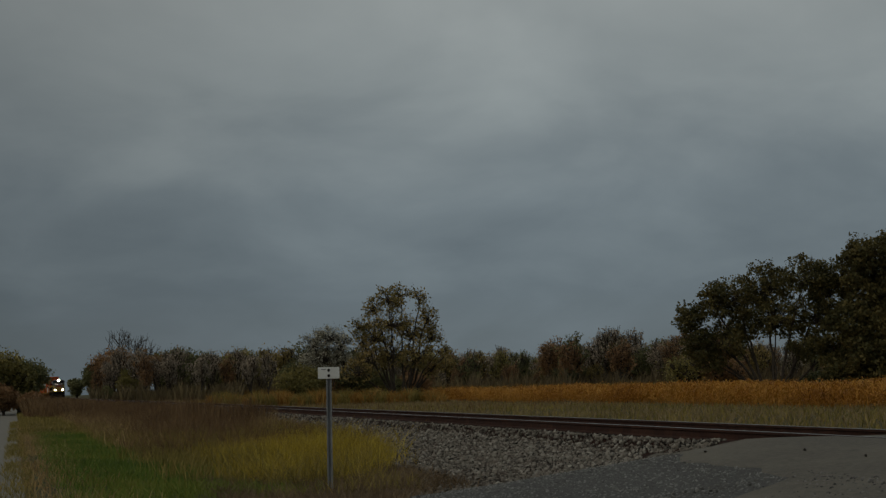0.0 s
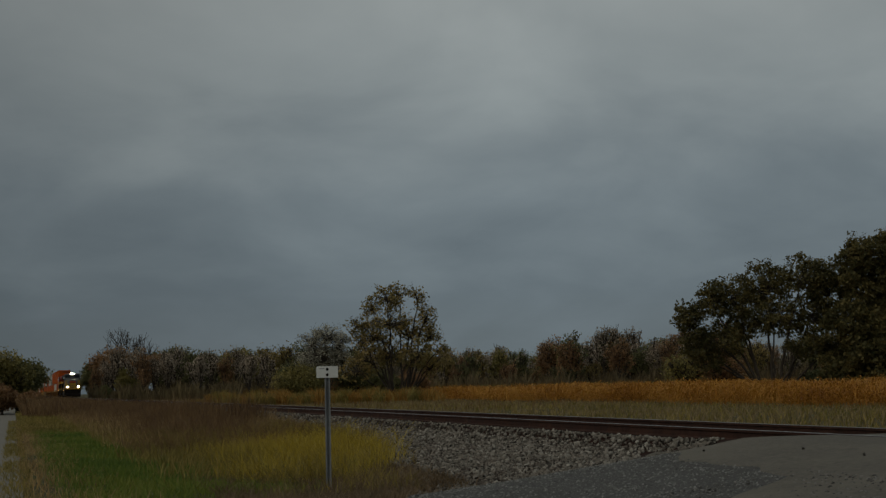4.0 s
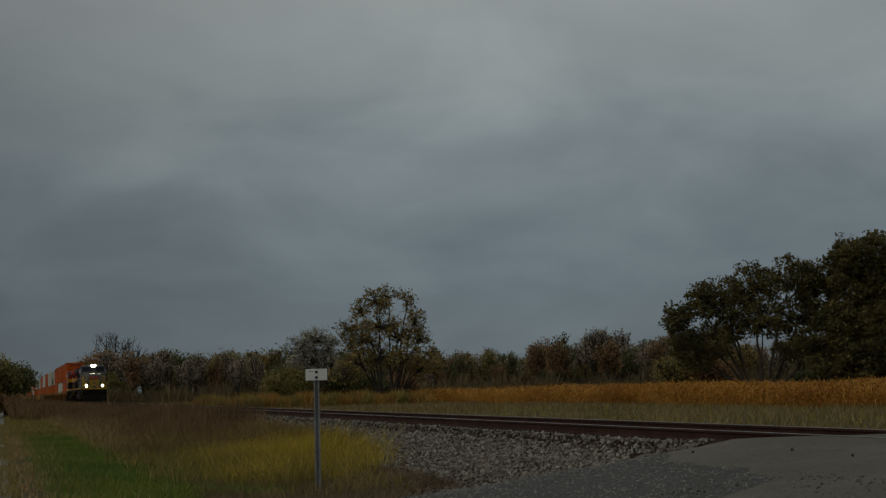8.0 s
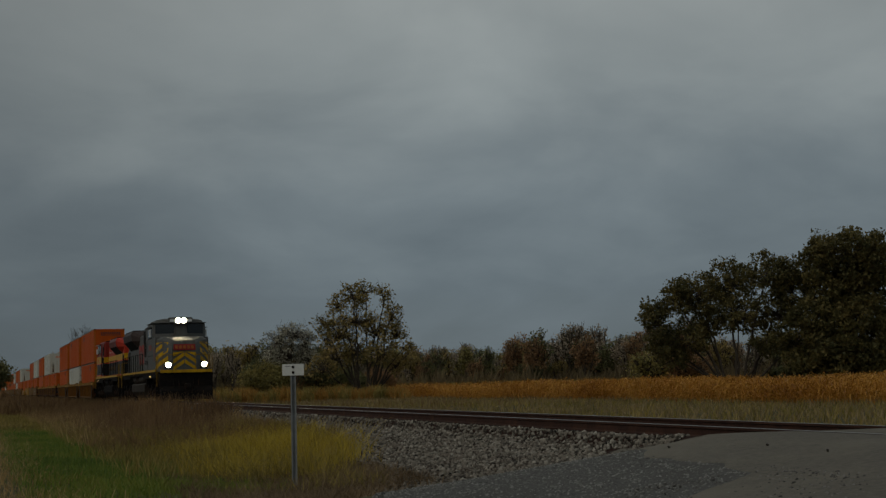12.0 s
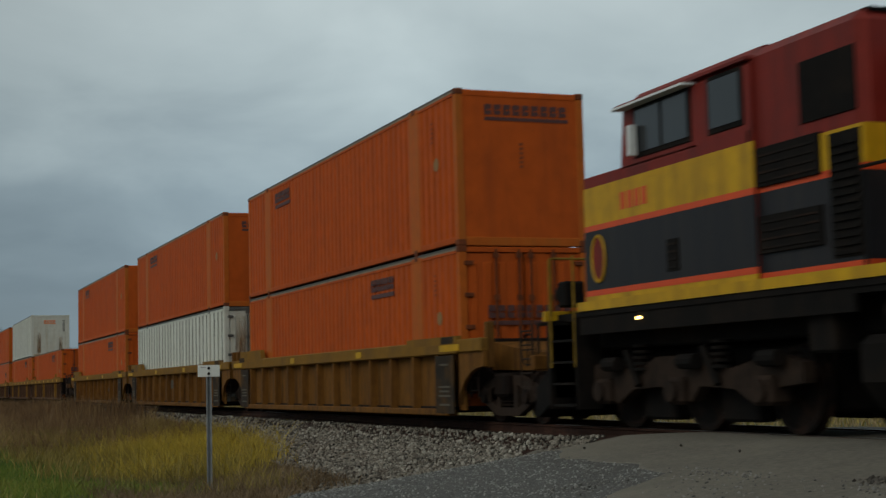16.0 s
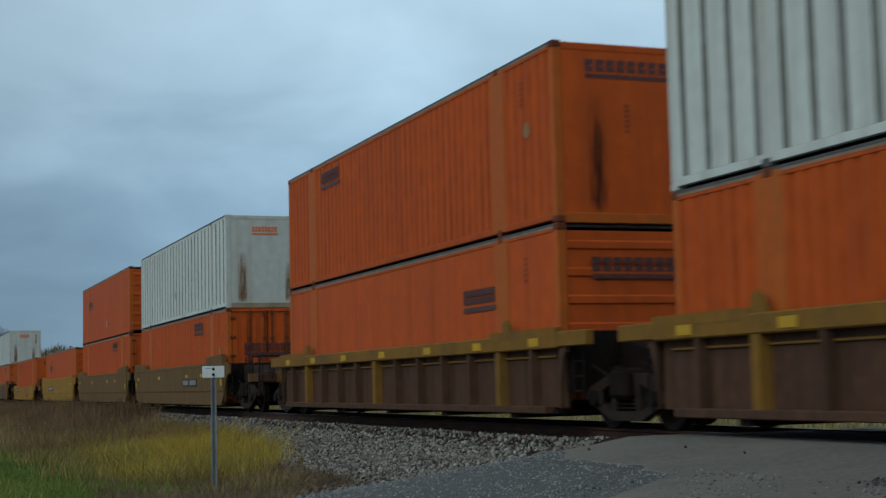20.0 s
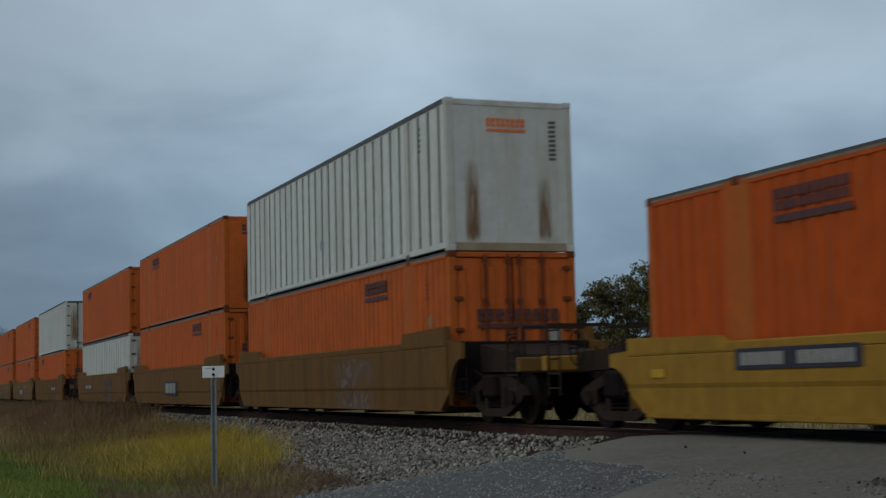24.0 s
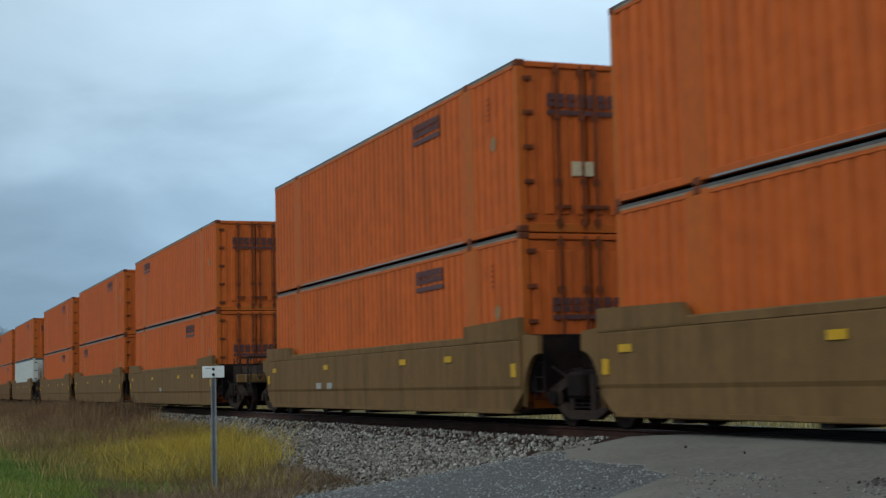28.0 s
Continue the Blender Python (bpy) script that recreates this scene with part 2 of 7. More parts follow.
WHITE_DIRTY = surface("soiled_white_paint", (0.47, 0.465, 0.41), 0.6, specks=(0.30, 0.22, 0.13), grain=4.0, vary=0.1, dirt=(0.34, 0.27, 0.18), dirt_amount=0.6, dirt_scale=0.7, bump=0.1, streak=True)
# groove colours: side paint darkened for the shade in the grooves, plus grime
WHITE_SHADE_GRIME = surface("grey_grime_in_recess", (0.32, 0.325, 0.285), 0.75, grain=4.0, vary=0.2, dirt=(0.16, 0.14, 0.11), dirt_amount=0.7, dirt_scale=1.2, bump=0.1, streak=True)
ORANGE_SHADE_GRIME = surface("dull_orange_recess", (0.395, 0.072, 0.010), 0.75, spec=0.06, grain=3.0, vary=0.18, dirt=(0.22, 0.045, 0.012), dirt_amount=0.8, dirt_scale=1.0, bump=0.1, streak=True)
ORANGE_SHADE_GRIME_OLD = surface("faded_orange_recess", (0.400, 0.087, 0.016), 0.75, spec=0.06, grain=3.0, vary=0.18, dirt=(0.26, 0.064, 0.015), dirt_amount=0.8, dirt_scale=1.0, bump=0.1, streak=True)
TARNISH = surface("tarnished_rail_edge", (0.24, 0.175, 0.115), 0.6, grain=5.0, vary=0.3, dirt=(0.12, 0.07, 0.04), dirt_amount=0.6, dirt_scale=2.0, bump=0.05)
STAIN = stain_mat("rust_streak", (0.24, 0.125, 0.05))
SOOT = stain_mat("dark_streak", (0.05, 0.022, 0.014), 0.7)
INK = surface("dark_lettering", (0.085, 0.038, 0.035), 0.6, grain=14.0, vary=0.3, bump=0.0)
INK_BLUE = surface("navy_bar", (0.035, 0.033, 0.042), 0.6, grain=14.0, vary=0.3, bump=0.0)
INK_ORANGE = surface("orange_lettering", (0.60, 0.16, 0.05), 0.6, grain=14.0, vary=0.3, bump=0.0)
CREAM = surface("cream_placard", (0.45, 0.36, 0.22), 0.6, grain=10.0, vary=0.15, bump=0.0)
PALE = surface("pale_lettering", (0.27, 0.26, 0.225), 0.6, grain=14.0, vary=0.2, bump=0.0)
RED_INK = surface("red_lettering", (0.27, 0.075, 0.02), 0.6, grain=8.0, vary=0.25, bump=0.0)
YELLOW = surface("safety_yellow", (0.46, 0.26, 0.006), 0.55, grain=6.0, vary=0.15, dirt=(0.30, 0.2, 0.04), dirt_amount=0.5, bump=0.0)
DARK = surface("dark_steel", (0.012, 0.010, 0.009), 0.75, spec=0.06, grain=6.0, vary=0.35, dirt=(0.05, 0.024, 0.014), dirt_amount=0.5, dirt_scale=2.0)
BOGIE = surface("bogie_steel", (0.011, 0.008, 0.007), 0.85, spec=0.05, grain=8.0, vary=0.35, dirt=(0.026, 0.015, 0.009), dirt_amount=0.6, dirt_scale=3.0)
CAST = surface("dusty_cast_steel", (0.028, 0.020, 0.016), 0.85, spec=0.06, grain=8.0, vary=0.35, dirt=(0.05, 0.03, 0.019), dirt_amount=0.6, dirt_scale=3.0)
TYRE_STEEL = surface("wheel_steel", (0.012, 0.009, 0.008), 0.7, spec=0.08, grain=8.0, vary=0.3, dirt=(0.05, 0.024, 0.014), dirt_amount=0.6, dirt_scale=4.0)
ROOF_DARK = surface("dark_roof_edge", (0.09, 0.085, 0.08), 0.6, metal=0.2, grain=5.0, vary=0.3, bump=0.0)
SILVER = surface("galvanised_strip", (0.21, 0.215, 0.21), 0.55, metal=0.3, grain=6.0, vary=0.2, bump=0.05)
WELL = {
    "tan": surface("tan_car_paint", (0.145, 0.064, 0.014), 0.7, spec=0.06, specks=(0.045, 0.020, 0.010), grain=5.0, vary=0.2, dirt=(0.048, 0.022, 0.009), dirt_amount=0.95, dirt_scale=1.8, streak=True),
    "umber": surface("umber_car_paint", (0.082, 0.043, 0.025), 0.75, spec=0.06, specks=(0.03, 0.016, 0.010), grain=5.0, vary=0.2, dirt=(0.040, 0.023, 0.016), dirt_amount=0.8, dirt_scale=1.5, streak=True),
    "khaki": surface("khaki_car_paint", (0.143, 0.083, 0.032), 0.7, spec=0.06, specks=(0.06, 0.034, 0.014), grain=5.0, vary=0.15, dirt=(0.075, 0.042, 0.015), dirt_amount=0.7, dirt_scale=1.0, streak=True),
    "gold": surface("gold_car_paint", (0.275, 0.150, 0.020), 0.65, spec=0.06, specks=(0.12, 0.062, 0.012), grain=5.0, vary=0.15, dirt=(0.19, 0.105, 0.025), dirt_amount=0.6, dirt_scale=1.0, streak=True),
    "brown": surface("brown_car_paint", (0.135, 0.069, 0.019), 0.7, spec=0.06, specks=(0.045, 0.025, 0.012), grain=5.0, vary=0.15, dirt=(0.058, 0.034, 0.019), dirt_amount=0.7, dirt_scale=1.0, streak=True),
}
WELL["mustard"] = WELL["gold"]
CHORD = surface("tan_chord_paint", (0.195, 0.100, 0.018), 0.7, spec=0.06, specks=(0.06, 0.030, 0.012), grain=5.0, vary=0.15, dirt=(0.10, 0.058, 0.026), dirt_amount=0.7, dirt_scale=1.0)
SILL_STAIN = surface("rust_stained_sill", (0.30, 0.235, 0.15), 0.75, grain=5.0, vary=0.25, dirt=(0.12, 0.065, 0.03), dirt_amount=0.8, dirt_scale=2.5, bump=0.1)
PANEL_DARK = surface("weathered_dark_panel", (0.030, 0.024, 0.019), 0.8, grain=5.0, vary=0.3, dirt=(0.09, 0.048, 0.018), dirt_amount=0.9, dirt_scale=2.2, spec=0.06, bump=0.1)


def scrawl_mat(name, color, most=0.8):
    """Thin faded spray paint: looping lines and a light wash, worn through to the paint below."""
    m = bpy.data.materials.new(name)
    m.use_nodes = True
    n, l = m.node_tree.nodes, m.node_tree.links
    b = n["Principled BSDF"]
    b.inputs["Base Color"].default_value = (*color, 1); b.inputs["Roughness"].default_value = 0.8; b.inputs["Specular IOR Level"].default_value = 0.05
    tc = n.new("ShaderNodeTexCoord")

    def step(op, a, b2, c=0.0):
        k = n.new("ShaderNodeMath"); k.operation = op
        for i, v in enumerate((a, b2, c)):
            if isinstance(v, (int, float)):
                k.inputs[i].default_value = v
            else:
                l.new(v, k.inputs[i])
        return k.outputs[0]

    line = n.new("ShaderNodeTexNoise"); line.inputs["Scale"].default_value = 1.5; line.inputs["Detail"].default_value = 1.0; line.inputs["Distortion"].default_value = 1.6
    wash = n.new("ShaderNodeTexNoise"); wash.inputs["Scale"].default_value = 2.4; wash.inputs["Detail"].default_value = 6.0
    for k in (line, wash):
        l.new(tc.outputs["Object"], k.inputs["Vector"])
    d = step("ABSOLUTE", step("SUBTRACT", line.outputs["Fac"], 0.52), 0.0)
    r = n.new("ShaderNodeMapRange"); r.inputs["From Min"].default_value = 0.055; r.inputs["From Max"].default_value = 0.02; r.inputs["To Max"].default_value = most
    l.new(d, r.inputs["Value"])
    w = n.new("ShaderNodeMapRange"); w.inputs["From Min"].default_value = 0.42; w.inputs["From Max"].default_value = 0.70; w.inputs["To Max"].default_value = 0.32
    l.new(wash.outputs["Fac"], w.inputs["Value"])
    sep = n.new("ShaderNodeSeparateXYZ")
    l.new(tc.outputs["Generated"], sep.inputs[0])
    u = step("ABSOLUTE", step("MULTIPLY_ADD", sep.outputs["X"], 2.0, -1.0), 0.0)
    fade = step("SUBTRACT", 1.0, step("POWER", u, 2.0))
    fac = step("MULTIPLY", step("MAXIMUM", r.outputs["Result"], w.outputs["Result"]), fade)
    t = n.new("ShaderNodeBsdfTransparent")
    mx = n.new("ShaderNodeMixShader")
    l.new(fac, mx.inputs["Fac"]); l.new(t.outputs[0], mx.inputs[1]); l.new(b.outputs[0], mx.inputs[2])
    l.new(mx.outputs[0], n["Material Output"].inputs["Surface"])
    MATS[name] = m
    return m


SCRAWL = {"graffiti": scrawl_mat("grey_pink_scrawl", (0.20, 0.165, 0.15), 0.62), "blue_graffiti": scrawl_mat("blue_grey_scrawl", (0.11, 0.12, 0.13), 0.55)}

# ---------------------------------------------------------------- mesh helpers
def part(name, bm, material, parent, label=""):
    """Links a bmesh as one mesh object under a thing or a part."""
    me = bpy.data.meshes.new(name)
    bm.to_mesh(me)
    bm.free()
    me.materials.append(material)
    return hang(name, me, parent, label)


def hang(name, me, parent, label=""):
    ob = new(name, me)
    ob.parent = parent
    if label:
        tagged(ob, label)
    return ob


def np_mesh(name, verts, faces, material, smooth=False):
    """A mesh from arrays: verts (n, 3), faces (m, 3) or (m, 4)."""
    me = bpy.data.meshes.new(name)
    verts = np.asarray(verts, np.float32)
    faces = np.asarray(faces, np.int32)
    k = faces.shape[1]
    me.vertices.add(len(verts)); me.vertices.foreach_set("co", verts.ravel())
    me.loops.add(faces.size); me.loops.foreach_set("vertex_index", faces.ravel())
    me.polygons.add(len(faces))
    me.polygons.foreach_set("loop_start", np.arange(0, faces.size, k, dtype=np.int32))
    me.update(calc_edges=True)
    me.validate()
    if smooth:
        me.polygons.foreach_set("use_smooth", np.ones(len(faces), bool))
    me.materials.append(material)
    return me


def add_box(bm, x0, x1, y0, y1, z0, z1, bevel=0.0):
    r = bmesh.ops.create_cube(bm, size=1.0)
    for v in r["verts"]:
        v.co = Vector((x0 + (v.co.x + 0.5) * (x1 - x0), y0 + (v.co.y + 0.5) * (y1 - y0), z0 + (v.co.z + 0.5) * (z1 - z0)))
    if bevel:
        es = list({e for v in r["verts"] for e in v.link_edges})
        bmesh.ops.bevel(bm, geom=es, offset=bevel, segments=1, affect="EDGES")


def box_bm(*a, bevel=0.0):
    bm = bmesh.new()
    add_box(bm, *a, bevel=bevel)
    return bm


def add_tube(bm, p, q, r0, r1=None, seg=8, caps=True):
    """A round bar from p to q."""
    p, q = Vector(p), Vector(q)
    d = q - p
    rot = d.to_track_quat("Z", "Y").to_matrix().to_4x4()
    m = Matrix.Translation((p + q) / 2) @ rot
    bmesh.ops.create_cone(bm, cap_ends=caps, segments=seg, radius1=r0, radius2=r0 if r1 is None else r1, depth=d.length, matrix=m)


def add_prism(bm, pts, a, b, axis="y"):
    """A flat outline of (u, v) points drawn out from a to b along an axis: axis y takes (x, z), axis x takes (y, z), axis z takes (x, y)."""
    def at(u, v, w):
        return {"y": (u, w, v), "x": (w, u, v), "z": (u, v, w)}[axis]
    lo = [bm.verts.new(at(u, v, a)) for u, v in pts]
    hi = [bm.verts.new(at(u, v, b)) for u, v in pts]
    k = len(pts)
    fs = [bm.faces.new(lo), bm.faces.new(hi[::-1])]
    for i in range(k):
        fs.append(bm.faces.new((lo[i], hi[i], hi[(i + 1) % k], lo[(i + 1) % k])))
    bmesh.ops.recalc_face_normals(bm, faces=fs)


def prism_bm(*a, **k):
    bm = bmesh.new()
    add_prism(bm, *a, **k)
    return bm


# ---------------------------------------------------------------- lie of the land
def smooth01(a, b, x):
    t = np.clip((np.asarray(x, float) - a) / (b - a), 0, 1)
    return t * t * (3 - 2 * t)


def ramp_h(y):
    """The crossing road's height across the track."""
    return np.interp(y, [-2, 2.5, 6.0, 7.0, 8.0, 9.0, 9.5, 12.6, 14.5, 22], [-0.85, -0.80, -0.42, -0.29, -0.17, -0.05, -0.03, -0.03, -0.35, -1.25])


def ground_h(x, y):
    x, y = np.asarray(x, float), np.asarray(y, float)
    bed = np.interp(y, [-60, -8, -6.8, 0.6, 4.0, 5.6, 7.3, 9.25, 9.5, 9.64, 12.3, 12.5, 14.8, 18, 60, 400],
                    [-1.3, -1.1, -0.84, -0.84, -0.95, -0.88, -0.76, -0.41, -0.34, -0.195, -0.195, -0.39, -1.1, -1.25, -1.3, -1.6])
    w = smooth01(-20.6, -16.4, x)
    h = bed * (1 - w) + np.maximum(ramp_h(y), bed) * w
    lump = 0.03 * np.sin(x * 0.9 + 1.3 * np.sin(y * 0.7)) * np.sin(y * 1.1 + 0.5)
    return h + lump * smooth01(0.4, 1.2, y) * (1 - smooth01(7, 8.5, y)) * (1 - w)


def grid_sheet(name, xs, ys, hfun, material):
    gx, gy = np.meshgrid(xs, ys, indexing="ij")
    v = np.stack([gx, gy, hfun(gx, gy)], -1).reshape(-1, 3)
    nx, ny = len(xs), len(ys)
    i = np.arange(nx - 1)[:, None] * ny + np.arange(ny - 1)[None, :]
    f = np.stack([i, i + ny, i + ny + 1, i + 1], -1).reshape(-1, 4)
    return np_mesh(name, v, f, material, smooth=True)


def graded(lo, fine_lo, fine_hi, hi, step):
    a = fine_lo - np.geomspace(1, fine_lo - lo, 26)
    b = fine_hi + np.geomspace(1, hi - fine_hi, 26)
    return np.concatenate([a[::-1], np.arange(fine_lo, fine_hi, step), b])


EARTH = surface("earth_and_thatch", (0.085, 0.07, 0.035), 0.9, grain=1.6, vary=0.4, dirt=(0.06, 0.075, 0.022), dirt_amount=0.8, dirt_scale=0.12, bump=0.8, bump_scale=9.0, spec=0.1)
ground = new("ground", grid_sheet("ground", graded(-4200, -110, 14, 4200, 0.6), graded(-4200, -10, 26, 4200, 0.35), lambda x, y: ground_h(x, y) - 0.12 * smooth01(7.1, 7.6, y) * (1 - smooth01(14.0, 14.6, y)) * (1 - smooth01(-19.6, -18.8, x)), EARTH))
tagged(ground, "flat farmland of dry grass and bare earth", "ground", kind="structure")

ASPHALT = surface("worn_asphalt", (0.128, 0.117, 0.097), 0.9, grain=14.0, vary=0.28, dirt=(0.185, 0.168, 0.135), dirt_amount=0.7, dirt_scale=0.7, bump=0.6, bump_scale=70.0, spec=0.2)
LANE = surface("pale_lane", (0.20, 0.188, 0.16), 0.9, grain=14.0, vary=0.2, dirt=(0.18, 0.17, 0.14), dirt_amount=0.6, dirt_scale=0.4, bump=0.4, bump_scale=50.0, spec=0.2)
GRAVEL = surface("grey_gravel", (0.088, 0.087, 0.082), 0.9, grain=30.0, vary=0.55, dirt=(0.065, 0.062, 0.055), dirt_amount=0.8, dirt_scale=0.9, bump=1.0, bump_scale=38.0, spec=0.2)
STONE = surface("ballast_stone", (0.135, 0.122, 0.102), 0.85, grain=12.0, vary=0.2, dirt=(0.13, 0.10, 0.08), dirt_amount=0.6, dirt_scale=2.0, bump=0.3, spread=0.95, spec=0.15)
BED = surface("ballast_bed", (0.030, 0.014, 0.010), 0.95, grain=16.0, vary=0.5, dirt=(0.03, 0.021, 0.017), dirt_amount=0.6, dirt_scale=3.0, bump=1.0, bump_scale=18.0, spec=0.1)

# the lane beside the line
lane = new("lane", grid_sheet("lane", np.concatenate([np.linspace(-620, -40, 60), np.linspace(-38, 60, 60)]), np.linspace(-6.6, 0.15, 16), lambda x, y: ground_h(x, y) + 0.02, LANE))
tagged(lane, "pale worn country lane running beside the railway", "road", kind="structure")


def paved_low(x):
    """The near edge of the crossing's paving, along the line."""
    return np.interp(x, [-20.95, -19.5, -18.0, -16.1, -14.2, -13.0, -12.6, -12.2, -11.4, -9.5, -5.0, 0.0, 12.0], [9.33, 8.75, 8.2, 7.68, 7.42, 7.36, 6.9, 6.2, 5.0, 3.0, 1.0, 0.3, 0.3])


def paved_high(x):
    return np.interp(x, [-20.95, -20.2, -19.2, -18.3, -17.3, -16.8, 12.0], [9.38, 9.45, 9.5, 9.6, 9.9, 10.16, 10.16])


def paved_mesh():
    xs = np.concatenate([np.linspace(-20.95, -9, 160), np.linspace(-8.9, 12, 40)])
    us = np.linspace(0, 1, 40) ** 1.7
    lo = paved_low(xs) + 0.10 * np.sin(xs * 2.1) + 0.05 * np.sin(xs * 5.3 + 1.0) + 0.025 * np.sin(xs * 9.7)
    hi = np.maximum(paved_high(xs), lo + 0.04)
    gy = lo[:, None] + us[None, :] * (hi - lo)[:, None]
    gx = np.repeat(xs[:, None], 40, 1)
    edge = smooth01(0, 0.03, us)[None, :] * smooth01(-20.95, -20.5, xs)[:, None]
    v = np.stack([gx, gy, ground_h(gx, gy) - 0.030 + 0.052 * edge], -1).reshape(-1, 3)
    k = len(xs)
    i = np.arange(k - 1)[:, None] * 40 + np.arange(39)[None, :]
    f = np.stack([i, i + 40, i + 41, i + 1], -1).reshape(-1, 4)
    return np_mesh("crossing_road", v, f, ASPHALT, smooth=True)


road = new("crossing_road", paved_mesh())
tagged(road, "worn grey asphalt ramp of the level crossing", "road", kind="structure")
for y0, y1 in ((10.32, 11.63), (11.79, 24.0)):
    ys = np.linspace(y0, y1, 30)
    r = new("crossing_road", grid_sheet("crossing_road", np.linspace(-16.8, 12, 30), ys, lambda x, y: np.maximum(ground_h(x, y), ramp_h(y)) + 0.012, ASPHALT))
    tagged(r, "worn grey asphalt of the level crossing at the rails", "road", kind="structure")


def gravel_mesh():
    ys = np.linspace(3.2, 8.9, 60)
    us = np.linspace(0, 1, 90)
    left = np.interp(ys, [3.2, 4.5, 5.4, 6.5, 7.5, 8.2, 8.9], [-12.5, -16.5, -19.6, -20.6, -21.2, -20.7, -20.3]) + 0.25 * np.sin(ys * 5.3) + 0.12 * np.sin(ys * 13.7)
    gx = left[None, :] + us[:, None] * (4 - left)[None, :]
    gy = np.repeat(ys[None, :], 90, 0)
    edge = smooth01(0, 0.03, us)[:, None] * smooth01(3.2, 3.6, ys)[None, :] * (1 - smooth01(8.6, 8.9, ys))[None, :]
    v = np.stack([gx, gy, ground_h(gx, gy) - 0.02 + 0.032 * edge], -1).reshape(-1, 3)
    i = np.arange(89)[:, None] * 60 + np.arange(59)[None, :]
    f = np.stack([i, i + 60, i + 61, i + 1], -1).reshape(-1, 4)
    return np_mesh("gravel_shoulder", v, f, GRAVEL, smooth=True)


shoulder = new("gravel_shoulder", gravel_mesh())
tagged(shoulder, "grey crushed gravel shoulder beside the crossing", "gravel", kind="structure")

bed_ys = np.concatenate([np.linspace(7.0, 9.2, 12), np.linspace(9.3, 12.7, 30), np.linspace(12.8, 14.9, 10)])
ballast_bed = new("ballast_bed", grid_sheet("ballast_bed", np.concatenate([np.linspace(-900, -120, 40), np.linspace(-118, -18.4, 170)]), bed_ys,
                  lambda x, y: ground_h(x, y) + 0.015 * smooth01(7.0, 7.4, y) * (1 - smooth01(14.4, 14.9, y)) - 0.002, BED))
tagged(ballast_bed, "dark dusty ballast bed under the railway track", "ballast", kind="structure")

# ---------------------------------------------------------------- loose stones


def ico():
    t = (1 + 5 ** 0.5) / 2
    v = np.array([(-1, t, 0), (1, t, 0), (-1, -t, 0), (1, -t, 0), (0, -1, t), (0, 1, t), (0, -1, -t), (0, 1, -t), (t, 0, -1), (t, 0, 1), (-t, 0, -1), (-t, 0, 1)], float)
    v /= np.linalg.norm(v[0])
    f = np.array([(0, 11, 5), (0, 5, 1), (0, 1, 7), (0, 7, 10), (0, 10, 11), (1, 5, 9), (5, 11, 4), (11, 10, 2), (10, 7, 6), (7, 1, 8),
                  (3, 9, 4), (3, 4, 2), (3, 2, 6), (3, 6, 8), (3, 8, 9), (4, 9, 5), (2, 4, 11), (6, 2, 10), (8, 6, 7), (9, 8, 1)])
    return v, f


def stones(name, xs, ys, size, material, rng, sink=0.25):
    """Broken stones lying on the ground at the given places."""
    v0, f0 = ico()
    n = len(xs)
    s = size * rng.uniform(0.6, 1.35, n)
    v = np.repeat(v0[None], n, 0) * (1 + rng.uniform(-0.46, 0.40, (n, 12, 1)))
    v *= (s[:, None] * rng.uniform(0.6, 1.2, (n, 3)))[:, None, :]
    a, b = rng.uniform(0, 6.28, n), rng.uniform(-0.7, 0.7, n)
    ca, sa, cb, sb = np.cos(a), np.sin(a), np.cos(b), np.sin(b)
    x, y, z = v[..., 0], v[..., 1], v[..., 2]
    y, z = y * cb[:, None] - z * sb[:, None], y * sb[:, None] + z * cb[:, None]
    x, y = x * ca[:, None] - y * sa[:, None], x * sa[:, None] + y * ca[:, None]
    z = z + (ground_h(xs, ys) + s * (0.5 - sink))[:, None]
    v = np.stack([x + xs[:, None], y + ys[:, None], z], -1).reshape(-1, 3)
    f = (np.arange(n)[:, None, None] * 12 + f0[None]).reshape(-1, 3)
    return np_mesh(name, v, f, material)


rng = np.random.default_rng(5)
n = 44000
bx = -17.2 - (rng.random(n) ** 1.5) * 66
by = 7.0 + 2.74 * rng.random(n) ** 0.8
keep = (bx < -20.2 + (by < 8.0) * 0.0) & (by > np.interp(bx, [-80, -30, -21, -17], [7.2, 6.2, 6.9, 8.2])) | ((bx < -18.9) & (by > 8.9))
keep &= (bx < -20.9) | (by < paved_low(bx) - 0.05) | (by > paved_high(bx))
bx, by = bx[keep], by[keep]
ob = new("ballast", stones("ballast", bx, by, 0.0275, STONE, rng, -0.3))
tagged(ob, "grey and brown crushed stone ballast on the track shoulder", "ballast", kind="stuff")
pale = rng.random(len(bx)) < 0.13
ob = new("pale_ballast", stones("pale_ballast", bx[pale] + 0.05, by[pale], 0.030, surface("pale_ballast_stone", (0.255, 0.24, 0.205), 0.85, grain=12.0, vary=0.2, dirt=(0.17, 0.14, 0.11), dirt_amount=0.5, dirt_scale=2.0, bump=0.3, spread=0.45, spec=0.15), rng, -0.55))
tagged(ob, "pale limestone pieces lying among the ballast", "ballast", kind="stuff")
n = 5200
bx, by = rng.uniform(-27, -17.5, n), rng.uniform(5.2, 8.8, n)
keep = by > np.interp(bx, [-27, -22, -20, -17.5], [6.6, 5.4, 5.6, 8.0])
ob = new("scattered_stones", stones("scattered_stones", bx[keep], by[keep], 0.03, STONE, rng))
tagged(ob, "scattered pale stones thinning out towards the gravel", "stones", kind="stuff")
n = 30000
